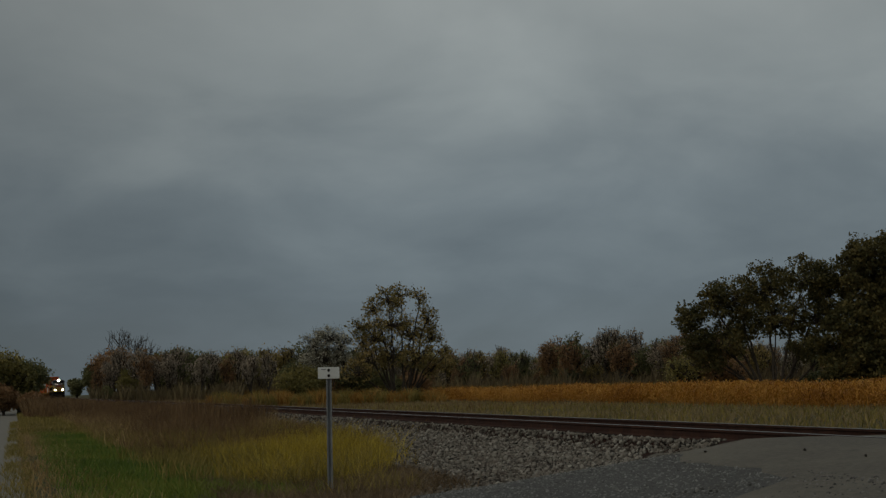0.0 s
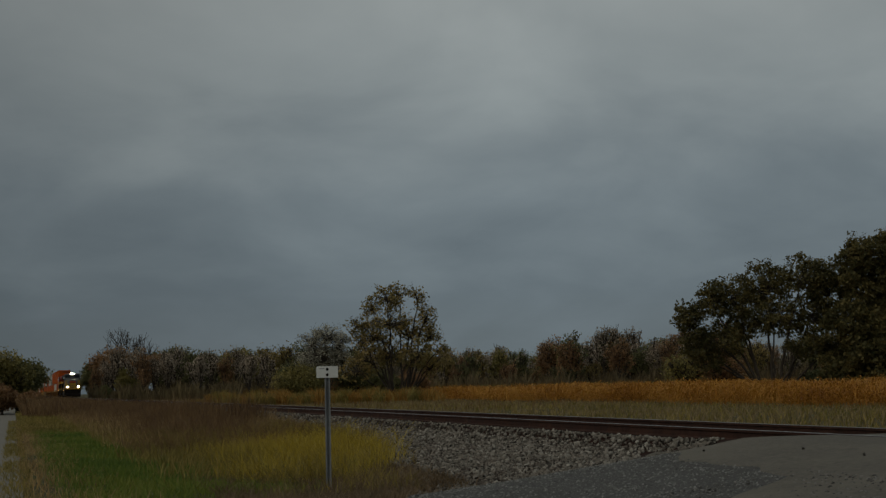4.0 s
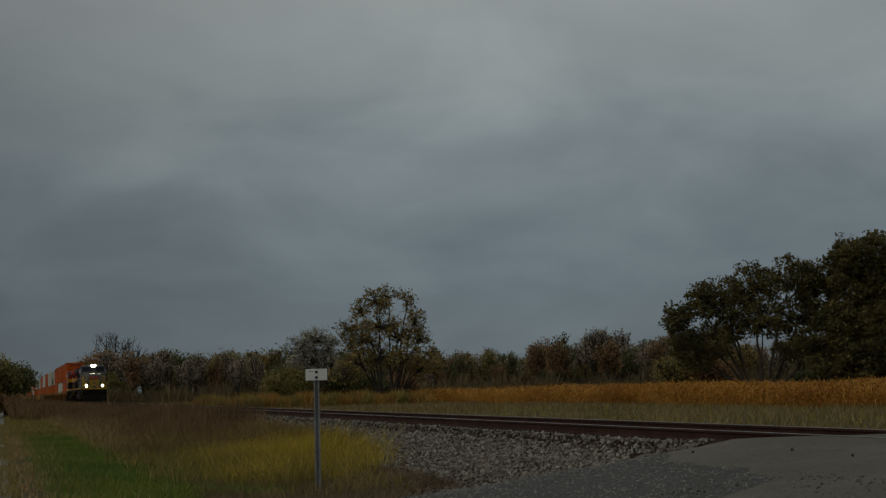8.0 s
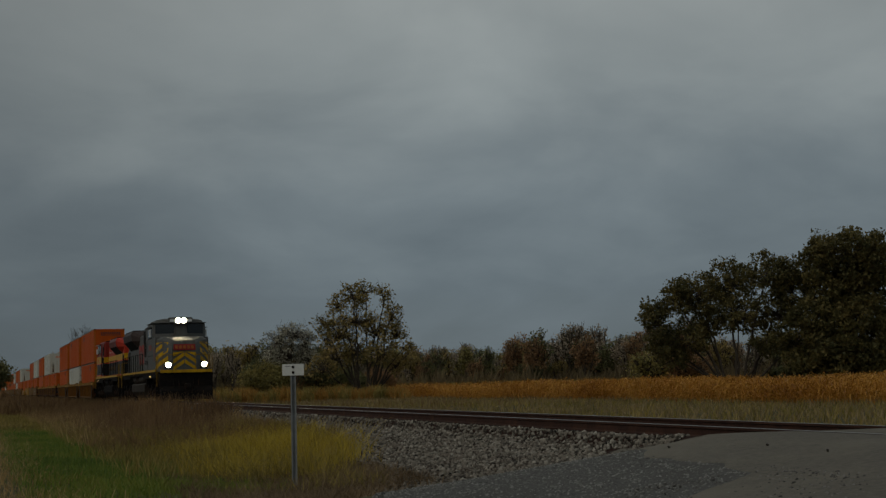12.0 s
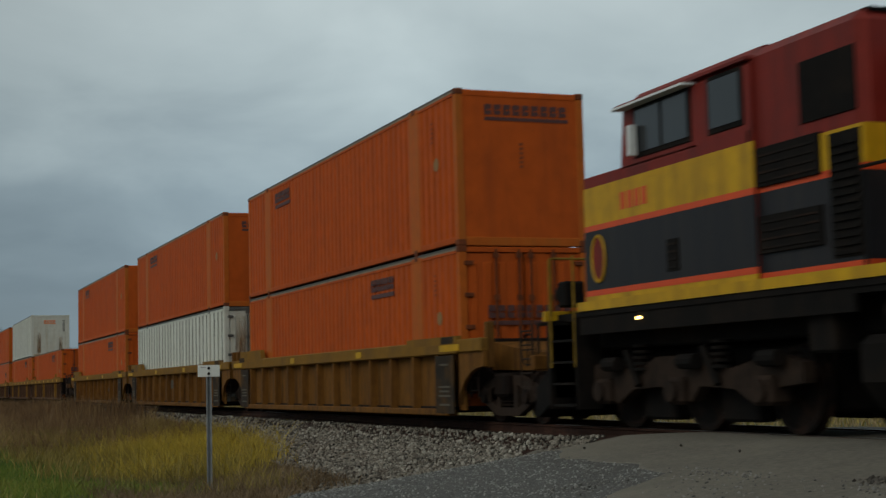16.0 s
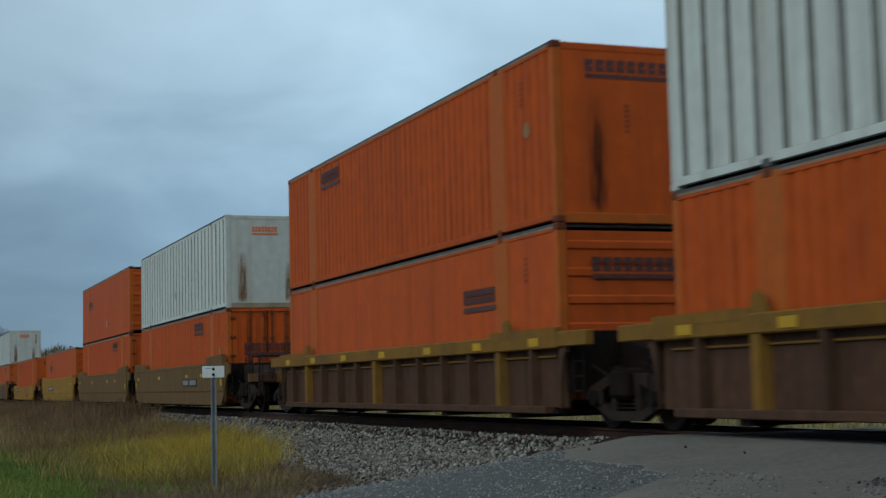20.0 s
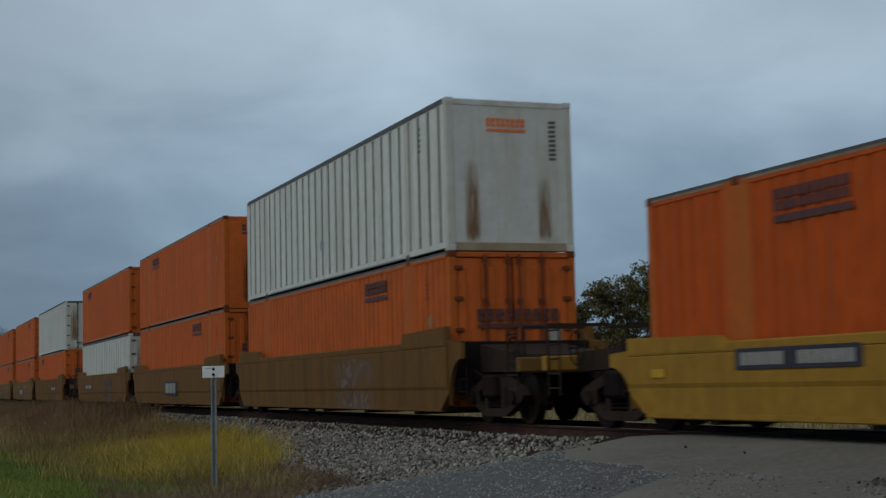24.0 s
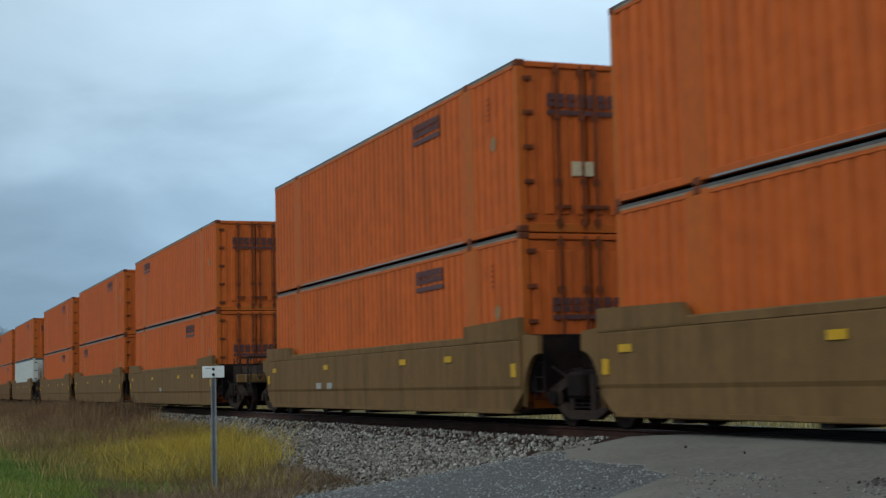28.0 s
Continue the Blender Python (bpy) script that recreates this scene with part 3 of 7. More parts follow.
bx, by = -7 - rng.random(n) ** 0.8 * 14, rng.uniform(3.6, 8.6, n)
keep = (by < paved_low(bx) + rng.normal(0, 0.16, n) + rng.exponential(0.18, n)) & (bx > np.interp(by, [3.2, 5.4, 6.5, 8.6], [-13, -19.6, -20.8, -20.4]))
ob = new("gravel_stones", stones("gravel_stones", bx[keep], by[keep], 0.017, surface("gravel_chip", (0.150, 0.150, 0.142), 0.85, grain=20.0, vary=0.2, spread=0.6, bump=0.2, spec=0.25), rng, 0.35))
tagged(ob, "small grey gravel chips strewn on the shoulder", "gravel", kind="stuff")

n = 3600
bx, by = rng.uniform(-13.4, -7.5, n), 7.7 - rng.exponential(0.7, n)
keep = np.sin(bx * 2.3 + by * 3.1) + rng.normal(0, 0.6, n) > -0.2
ob = new("loose_chips", stones("loose_chips", bx[keep], by[keep], 0.013, surface("loose_chip", (0.13, 0.125, 0.115), 0.85, grain=20.0, vary=0.2, spread=0.7, bump=0.2, spec=0.2), rng, -0.6))
tagged(ob, "loose gravel chips scattered over the worn paving", "gravel", kind="stuff")
n = 240
bx, by = rng.normal(-10.0, 0.16, n), rng.normal(7.78, 0.07, n)
ob = new("broken_asphalt", stones("broken_asphalt", bx, by, 0.022, surface("dark_rubble", (0.065, 0.058, 0.05), 0.9, grain=10.0, vary=0.4, spread=0.6), rng, -0.4))
tagged(ob, "dark heap of broken asphalt at the paving edge", "rubble", kind="stuff")
PEBBLE = surface("dark_pebble", (0.04, 0.035, 0.03), 0.9, grain=10.0, vary=0.3)
for i, (px, py) in enumerate(((-16.3, 8.1), (-14.8, 8.6), (-13.4, 8.5))):
    me = stones("pebble", np.array([0.0]), np.array([0.0]), 0.022, PEBBLE, np.random.default_rng(60 + i), 0.1)
    ob = new("pebble", me)
    ob.location = (px, py, float(ground_h(px, py)) + 0.024 - float(ground_h(0, 0)))
    tagged(ob, "small dark pebble lying on the asphalt", "stone", group="pebbles on the crossing")

# ---------------------------------------------------------------- track
TIE_WOOD = surface("creosoted_oak", (0.026, 0.016, 0.012), 0.85, grain=7.0, vary=0.4, dirt=(0.045, 0.026, 0.018), dirt_amount=0.6, dirt_scale=4.0, bump=0.5)
RAIL_RUST = surface("rusty_rail_web", (0.042, 0.020, 0.014), 0.8, grain=10.0, vary=0.3, dirt=(0.11, 0.05, 0.03), dirt_amount=0.5, dirt_scale=3.0, bump=0.2)
RAIL_TOP = surface("polished_rail_head", (0.20, 0.19, 0.18), 0.36, metal=1.0, grain=2.0, vary=0.15, bump=0.0)
track = new("railway_track")
track.location = (0, TRACK_Y, 0)
tagged(track, "single line of rusty steel rails on dark wooden sleepers", "railway track", kind="structure")
for side in (-1, 1):
    y = side * 0.753
    prof = [(-0.076, -0.172), (0.076, -0.172), (0.076, -0.16), (0.012, -0.135), (0.010, -0.05), (0.036, -0.038), (0.036, -0.006), (-0.036, -0.006), (-0.036, -0.038), (-0.010, -0.05), (-0.012, -0.135), (-0.076, -0.16)]
    rail = part("rail", prism_bm([(y + u, v) for u, v in prof], -900, 60, axis="x"), RAIL_RUST, track)
    part("rail_head", prism_bm([(y - 0.033, -0.005), (y + 0.033, -0.005), (y + 0.030, 0.0), (y - 0.030, 0.0)], -900, 60, axis="x"), RAIL_TOP, rail, "bright worn running surface")
tie_me = bpy.data.meshes.new("sleeper")
bm = box_bm(-0.115, 0.115, -1.3, 1.3, -0.35, -0.174, bevel=0.012)
bm.to_mesh(tie_me); bm.free(); tie_me.materials.append(TIE_WOOD)
plate_me = bpy.data.meshes.new("tie_plate")
bm = box_bm(-0.09, 0.09, -0.17, 0.17, -0.174, -0.163, bevel=0.003)
bm.to_mesh(plate_me); bm.free(); plate_me.materials.append(RAIL_RUST)
rr = random.Random(3)
for i in range(170):
    x = -17.1 - i * 0.52
    tie = hang("sleeper", tie_me, track)
    tie.matrix_basis = pose(x + rr.uniform(-0.03, 0.03), rr.uniform(-0.05, 0.05), rr.uniform(-0.008, 0.0), 0, 0, rr.uniform(-1.2, 1.2))
bm = bmesh.new()
for i in range(560):
    x = -17.1 - (170 + i) * 0.52
    add_box(bm, x - 0.115, x + 0.115, -1.3, 1.3, -0.35, -0.174)
tagged(part("far_sleepers", bm, TIE_WOOD, track), kind="stuff")

# ---------------------------------------------------------------- signpost
POST = surface("weathered_grey_post", (0.20, 0.21, 0.215), 0.7, grain=8.0, vary=0.25, dirt=(0.11, 0.105, 0.09), dirt_amount=0.5, dirt_scale=3.0)
SIGN_WHITE = surface("white_sign_face", (0.66, 0.67, 0.64), 0.5, grain=10.0, vary=0.06, dirt=(0.4, 0.38, 0.32), dirt_amount=0.4, bump=0.05)


def sign_post(x, y):
    z0 = float(ground_h(x, y))
    post = new("sign_post")
    post.matrix_world = pose(x, y, z0, 0, 0, 80)
    tagged(post, "small white metal sign on a grey U-channel steel post", "sign")
    bm = bmesh.new()
    add_prism(bm, [(-0.045, 0.0), (-0.045, -0.012), (-0.022, -0.012), (-0.018, 0.024), (0.018, 0.024), (0.022, -0.012), (0.045, -0.012), (0.045, 0.0), (0.028, 0.0), (0.024, 0.036), (-0.024, 0.036), (-0.028, 0.0)], -0.35, 2.01, axis="z")
    part("channel_post", bm, POST, post)
    plate = part("sign_plate", box_bm(-0.178, 0.178, -0.028, -0.02, 1.815, 2.005, bevel=0.003), SIGN_WHITE, post, "blank white sign plate")
    for z in (1.865, 1.955):
        bm = bmesh.new()
        add_tube(bm, (0, -0.036, z), (0, -0.026, z), 0.024, seg=10)
        part("bolt", bm, DARK, plate, "dark bolt head")
    part("lettering", box_bm(-0.13, -0.045, -0.0305, -0.0285, 1.96, 1.975), surface("grey_lettering", (0.28, 0.28, 0.27), 0.6, bump=0.0), plate, "faint grey line of lettering")
    return post


sign_post(-23.7, 4.98)

# ---------------------------------------------------------------- rolling stock
MESHES = {}
FADED_PALE = surface("faded_stencil", (0.085, 0.075, 0.058), 0.7, grain=14.0, vary=0.35, bump=0.0)
FADED_INK = surface("faded_lettering", (0.20, 0.05, 0.018), 0.7, grain=14.0, vary=0.3, bump=0.0)
MOVERS = []                      # (thing, metres behind the head lamp, height, turn)


def cached(key, make, material):
    """One mesh for all alike parts."""
    key = (key, material.name)
    if key not in MESHES:
        bm = make()
        me = bpy.data.meshes.new(str(key[0]).split("|")[0])
        bm.to_mesh(me); bm.free()
        me.materials.append(material)
        MESHES[key] = me
    return MESHES[key]


def bit(name, key, make, material, parent, label="", at=None):
    ob = hang(name, cached(name + "|" + str(key), make, material), parent, label)
    if name in ("code_bars", "stencil_lines", "block_letters"):
        tagged(ob, kind="stuff")
    if at:
        ob.location = at
    return ob


CL, CW, CH = 16.15, 2.59, 2.896


def wavy(x0, x1, z0, z1, y, out, pitch, groove, depth, slope=0.35):
    """A corrugated side sheet: flats with grooves pressed in, along x from x0 down to x1."""
    bm = bmesh.new()
    n = max(1, int(round((x0 - x1) / pitch)))
    p = (x0 - x1) / n
    prof = []
    for i in range(n):
        a = x0 - i * p
        s = groove * slope
        f = p - groove
        prof += [(a, 0), (a - f / 2, 0), (a - f / 2 - s, -depth), (a - f / 2 - groove + s, -depth), (a - f / 2 - groove, 0)]
    prof.append((x1, 0))
    row = [[bm.verts.new((x, y + out * d, z)) for x, d in prof] for z in (z0, z1)]
    for i in range(len(prof) - 1):
        fc = bm.faces.new((row[0][i], row[0][i + 1], row[1][i + 1], row[1][i]))
        # slot 1, the groove faces, takes the colour with the shade painted in
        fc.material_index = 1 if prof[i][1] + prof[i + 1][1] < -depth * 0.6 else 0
    bmesh.ops.recalc_face_normals(bm, faces=bm.faces[:])
    return bm


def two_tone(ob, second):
    """Gives the pressed-in faces of a side sheet a darker colour: painted groove shade, with some grime."""
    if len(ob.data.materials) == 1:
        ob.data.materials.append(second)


def word_bars(x0, x1, z0, z1, axis, at, n, gap=0.26, seed=1):
    """A word that is drawn as plain bars: n pairs of short bars over a long thin underline."""
    bm = bmesh.new()
    w, tall = (x1 - x0) / n, z1 - z0

    def bar(a, b, lo, hi):
        if axis == "side":
            add_box(bm, a, b, at - 0.004, at + 0.004, lo, hi)
        else:
            add_box(bm, at - 0.004, at + 0.004, a, b, lo, hi)

    for i in range(n):
        a, b = x0 + i * w, x0 + (i + 1 - gap) * w
        bar(a, b, z0 + tall * 0.36, z0 + tall * 0.62)
        bar(a, b, z0 + tall * 0.70, z1)
        bar(a, a + (b - a) * 0.36, z0 + tall * 0.60, z0 + tall * 0.72)
    bar(x0, x1, z0, z0 + tall * 0.22)
    return bm


def container(style, s, z, seed=0, old=False):
    """A 16 m box container. style: colour and the kind of end that leads: orange_flat, orange_door, orange_ribbed, white_flat, white_door."""
    colour, lead = style.split("_")
    white = colour == "white"
    body = (WHITE if white else (ORANGE_OLD if old else ORANGE))
    frame_m = WHITE_DIRTY if white else ORANGE_POST
    c = new("shipping_container")
    label = {"orange_flat": "orange corrugated steel container with a flat leading end", "orange_door": "orange corrugated steel container with doors leading",
             "orange_ribbed": "smooth-sided orange container with a horizontally ribbed end", "white_flat": "off-white ribbed container with a rust-streaked flat end",
             "white_door": "off-white ribbed container with rusty end doors"}[style]
    tagged(c, label, "container", group="containers of the train")
    smooth = lead == "ribbed"
    h = CW / 2
    k = style + ("o" if old else "")
    # sides
    for out in (-1, 1):
        if smooth:
            bit("side_panel", k + str(out), lambda: wavy(-0.1, -CL + 0.1, 0.17, CH - 0.13, out * (h - 0.012), out, 1.22, 0.02, 0.006), body, c)
        elif white:
            two_tone(bit("side_panel", k + str(out), lambda: wavy(-0.1, -CL + 0.1, 0.17, CH - 0.10, out * (h - 0.004), out, 0.57, 0.14, 0.16, 0.10), body, c), WHITE_SHADE_GRIME)
        else:
            two_tone(bit("side_panel", k + str(out), lambda: wavy(-0.1, -CL + 0.1, 0.17, CH - 0.13, out * (h - 0.008), out, 0.305, 0.12, 0.028, 0.25), body, c), ORANGE_SHADE_GRIME_OLD if old else ORANGE_SHADE_GRIME)
        bit("bottom_rail", k + str(out), lambda: box_bm(-CL + 0.1, -0.1, out * h - (0.09 if out > 0 else 0), out * h + (0.09 if out < 0 else 0), 0.055, 0.17, bevel=0.008), body, c)
        bit("top_rail", k + str(out), lambda: box_bm(-CL + 0.1, -0.1, out * h - (0.07 if out > 0 else 0), out * h + (0.07 if out < 0 else 0), CH - 0.13, CH - 0.04, bevel=0.006), body, c)
        bit("roof_lip", k + str(out), lambda: box_bm(-CL + 0.1, -0.1, out * (h + 0.004) - (0.07 if out > 0 else 0), out * (h + 0.004) + (0.07 if out < 0 else 0), CH - ((0.11 if old else 0.06) if white else 0.045), CH - 0.006), ROOF_DARK, c)
        if not white:
            bit("edge_strip", k + str(out), lambda: box_bm(-CL + 0.12, -0.12, out * (h + 0.003) - (0.05 if out > 0 else 0), out * (h + 0.003) + (0.05 if out < 0 else 0), CH - 0.078, CH - 0.046), TARNISH, c, "tarnished metal edge under the roof")
        for x in (-2.25, -CL + 2.25):
            w = 0.10 if white else 0.29
            bit("side_post", k + str(out), lambda: box_bm(-w, w, out * h - (0.08 if out > 0 else -0.002), out * h + (0.08 if out < 0 else -0.002), 0.06, CH - 0.04, bevel=0.01), frame_m, c, at=(x, out * 0.006, 0))
            for zz in (0.0, CH - 0.115):
                bit("corner_casting", "mid" + str(out), lambda: box_bm(-0.09, 0.09, -0.08, 0.08, 0, 0.115, bevel=0.012), ROOF_DARK if white else ORANGE_DARK, c, at=(x, out * (h - 0.066), zz))
    bit("roof", k, lambda: wavy_roof(), ROOF_DARK, c)
    bit("underside", k, lambda: box_bm(-CL + 0.1, -0.1, -h + 0.1, h - 0.1, 0.10, 0.16), DARK, c)
    if old:
        bit("rail_strip", k, lambda: box_bm(-CL + 2.6, -2.6, -h - 0.004, -h + 0.01, 0.058, 0.085), SILVER, c, "bare metal strip along the foot")
    for x in (-0.075, -CL + 0.075):
        for y in (-h + 0.075, h - 0.075):
            bit("corner_post", k, lambda: box_bm(-0.075, 0.075, -0.075, 0.075, 0.10, CH - 0.10, bevel=0.012), frame_m, c, at=(x, y, 0))
            for zz in (0.0, CH - 0.118):
                bit("corner_casting", "end", lambda: box_bm(-0.085, 0.085, -0.081, 0.081, 0, 0.118, bevel=0.014), ORANGE_DARK if not white else WHITE_DIRTY, c, at=(x, y, zz))
    # leading end, trailing end
    end_at = {True: 0.0, False: -CL}
    for leading in (True, False):
        kind = lead if leading else {"flat": "door", "door": "flat", "ribbed": "door"}[lead]
        sgn = 1 if leading else -1
        x = end_at[leading]
        kk = k + kind + str(sgn)
        lo, hi = sorted((x - sgn * 0.06, x - sgn * 0.012))
        if kind == "flat":
            bit("end_wall", kk, lambda: box_bm(lo, hi, -h + 0.13, h - 0.13, 0.14, CH - 0.12), WHITE_DIRTY if white else body, c)
            bit("end_sill", kk, lambda: box_bm(*sorted((x - sgn * 0.10, x - sgn * 0.002)), -h + 0.15, h - 0.15, 0.0, 0.16, bevel=0.01), SILL_STAIN if white else frame_m, c)
            bit("end_header", kk, lambda: box_bm(*sorted((x - sgn * 0.10, x - sgn * 0.002)), -h + 0.15, h - 0.15, CH - 0.14, CH - 0.02, bevel=0.01), WHITE_DIRTY if white else body, c)
            if leading:
                if white:
                    bit("logo", kk, lambda: word_bars(-0.47, 0.35, 2.27, 2.53, "end", x - sgn * 0.008, 8), INK_ORANGE, c, "orange block logo")
                    bit("rust_streak", kk, lambda: streak_bm(x - sgn * 0.008, -0.95, -0.62, 0.15, 1.75, 3), STAIN, c, "brown rust streak")
                    bit("rust_streak", kk + "b", lambda: streak_bm(x - sgn * 0.008, 0.55, 0.85, 0.2, 1.45, 8), STAIN, c, "brown rust streak")
                    bit("code_bars", kk, lambda: stack_bars(x - sgn * 0.008, 0.82, 0.97, 1.75, 2.55, 9), ROOF_DARK, c, "column of dark code marks")
                    bit("end_panel_joint", kk, lambda: box_bm(*sorted((x - sgn * 0.012, x - sgn * 0.002)), -0.62, -0.595, 0.2, CH - 0.2), WHITE_DIRTY, c)
                else:
                    bit("logo", kk, lambda: word_bars(-0.72, 0.98, 2.32, 2.62, "end", x - sgn * 0.008, 9), INK, c, "dark block logo")
                    if seed in (6, 12):
                        bit("soot_streak", kk, lambda: streak_bm(x - sgn * 0.008, -0.72, -0.36, 0.15, 2.1, 4), SOOT, c, "dark grime streak")
                    bit("code_bars", kk, lambda: stack_bars(x - sgn * 0.008, -0.04, 0.04, 1.45, 1.95), FADED_INK, c, "column of faded code marks")
        elif kind == "ribbed":
            bit("end_wall", kk, lambda: box_bm(lo, hi, -h + 0.13, h - 0.13, 0.14, CH - 0.12), body, c)
            for i in range(6):
                zz = 0.30 + i * 0.43
                bit("end_rib", kk, lambda: prism_bm([(x - sgn * 0.03, 0), (x + sgn * 0.012, 0.05), (x + sgn * 0.012, 0.15), (x - sgn * 0.03, 0.2)], -h + 0.16, h - 0.16, axis="y"), body, c, at=(0, 0, zz))
            bit("logo", kk, lambda: word_bars(-0.72, 0.98, 2.02, 2.36, "end", x + sgn * 0.018, 9), INK, c, "dark block logo")
        else:
            for sd in (-1, 1):
                d = bit("door", kk + str(sd), lambda: wavy_door(x - sgn * 0.03, sgn, sd, white), WHITE_DIRTY if white else body, c)
                for i in range(4):
                    bit("door_rib", kk, lambda: door_rib(x - sgn * 0.03, sgn), WHITE_DIRTY if white else body, d, at=(0, sd * (0.015 + 1.15 * (i + 0.5) / 4), 0))
                for yy in (0.12, 0.58):
                    bit("lock_rod", kk + str(sd) + str(yy), lambda: rod_bm(x + sgn * 0.018, sd * yy), ROOF_DARK if white else ORANGE_DARK, d)
                if leading:
                    for i in range(5):
                        bit("hinge", kk + str(sd), lambda: box_bm(x - 0.02, x + 0.02, *sorted((sd * 1.02, sd * 1.2)), 0, 0.08, bevel=0.008), ORANGE_DARK if not white else ROOF_DARK, d, at=(0, 0, 0.22 + i * 0.58))
            bit("end_sill", kk, lambda: box_bm(*sorted((x - sgn * 0.10, x - sgn * 0.002)), -h + 0.15, h - 0.15, 0.0, 0.15, bevel=0.01), SILL_STAIN if white else frame_m, c)
            bit("end_header", kk, lambda: box_bm(*sorted((x - sgn * 0.10, x - sgn * 0.002)), -h + 0.15, h - 0.15, CH - 0.12, CH - 0.02, bevel=0.01), ROOF_DARK if white else body, c)
            if leading and not white:
                zl = 1.98 if z > 2 else 1.45
                bit("logo", kk + str(zl), lambda: word_bars(-0.75, 0.95, zl, zl + 0.36, "end", x + sgn * 0.012, 9), INK, c, "dark block logo across the doors")
                if seed % 3 == 1:
                    bit("placard", kk, lambda: box_bm(x - 0.01, x + 0.014, -0.32, 0.08, 0.95, 1.2, bevel=0.003), CREAM, c, "cream placard")
                    bit("placard", kk + "w", lambda: box_bm(x - 0.01, x + 0.014, 0.72, 0.95, 1.1, 1.45, bevel=0.003), PALE, c, "white placard")
            if leading and white:
                bit("rust_streak", kk, lambda: streak_bm(x + sgn * 0.006, -1.0, -0.55, 0.5, 2.7, 5), STAIN, c, "brown rust streak down the door")
                bit("rust_streak", kk + "b", lambda: streak_bm(x + sgn * 0.006, 0.50, 0.85, 0.6, 2.6, 9), STAIN, c, "brown rust streak down the door")
    # marks on the near side
    if not white:
        lx = {"flat": -11.6, "door": -3.6, "ribbed": -2.5 if z < 1 and seed == 5 else -12.1}[lead]
        if lead == "door" and seed % 4 == 1:
            lx = -12.5
        bit("logo", k + "s%g" % lx, lambda: word_bars(lx - 1.5, lx, *((1.68, 2.08) if lead == "ribbed" else (2.22, 2.62)), "side", -h - 0.003, 9), INK, c, "dark block logo on the side")
        bit("code_bars", k + "s", lambda: side_stack(-1.25, 2.05, 2.5), FADED_INK, c, "column of faded code marks")
        if seed in (5, 8, 9):
            bit("patch", k, lambda: box_bm(-7.25, -6.95, -h - 0.004, -h + 0.01, 0.55, 0.85, bevel=0.003), PALE, c, "pale sticker patch")
        else:
            bit("patch", k + "d", lambda: disc_bm(-1.05, 1.62, 0.13), surface("worn_badge", (0.24, 0.135, 0.055), 0.6, bump=0.0), c, "worn round badge")
    else:
        bit("patch", k, lambda: disc_bm(-8.4, 0.9, 0.15), surface("grey_badge", (0.22, 0.23, 0.22), 0.6, bump=0.0), c, "grey round badge")
        bit("code_bars", k + "s", lambda: side_stack(-1.45, 2.05, 2.6), ROOF_DARK, c, "column of dark code marks")
    MOVERS.append((c, s, z, 0))
    return c


def wavy_roof():
    bm = bmesh.new()
    for i in range(26):
        x = -0.1 - i * (CL - 0.2) / 26
        add_box(bm, x - 0.61, x - 0.015, -CW / 2 + 0.02, CW / 2 - 0.02, CH - 0.05, CH - 0.012)
    add_box(bm, -CL + 0.1, -0.1, -CW / 2 + 0.02, CW / 2 - 0.02, CH - 0.06, CH - 0.02)
    return bm


def rod_bm(x, y):
    bm = bmesh.new()
    add_tube(bm, (x, y, 0.06), (x, y, CH - 0.06), 0.024, seg=6)
    add_box(bm, x - 0.02, x + 0.02, y - 0.05, y + 0.22, 0.40, 0.46)
    for z in (0.12, 0.8, 1.9, CH - 0.22):
        add_box(bm, x - 0.03, x + 0.02, y - 0.05, y + 0.05, z, z + 0.1)
    return bm


def wavy_door(x, sgn, sd, white):
    a, b = sorted((sd * 0.015, sd * (CW / 2 - 0.13)))
    return box_bm(*sorted((x - sgn * 0.04, x)), a, b, 0.13, CH - 0.13, bevel=0.01)


def door_rib(x, sgn):
    return box_bm(*sorted((x - sgn * 0.01, x + sgn * 0.022)), -0.075, 0.075, 0.3, CH - 0.3, bevel=0.012)


def disc_bm(x, z, r):
    bm = bmesh.new()
    add_tube(bm, (x, -CW / 2 - 0.004, z), (x, -CW / 2 + 0.01, z), r, seg=12)
    return bm


def streak_bm(x, y0, y1, z0, z1, seed):
    """A run of stain, a film on the sheet."""
    return box_bm(x - 0.0015, x + 0.0015, y0, y1, z0, z1)


def stack_bars(x, y0, y1, z0, z1, n=6):
    bm = bmesh.new()
    for i in range(n):
        z = z0 + (z1 - z0) * i / n
        add_box(bm, x - 0.002, x + 0.002, y0, y1, z, z + (z1 - z0) / n * 0.6)
    return bm


def side_stack(x, z0, z1, n=5):
    bm = bmesh.new()
    for i in range(n):
        z = z0 + (z1 - z0) * i / n
        add_box(bm, x - 0.045, x + 0.045, -CW / 2 - 0.003, -CW / 2 + 0.004, z, z + (z1 - z0) / n * 0.45)
    return bm


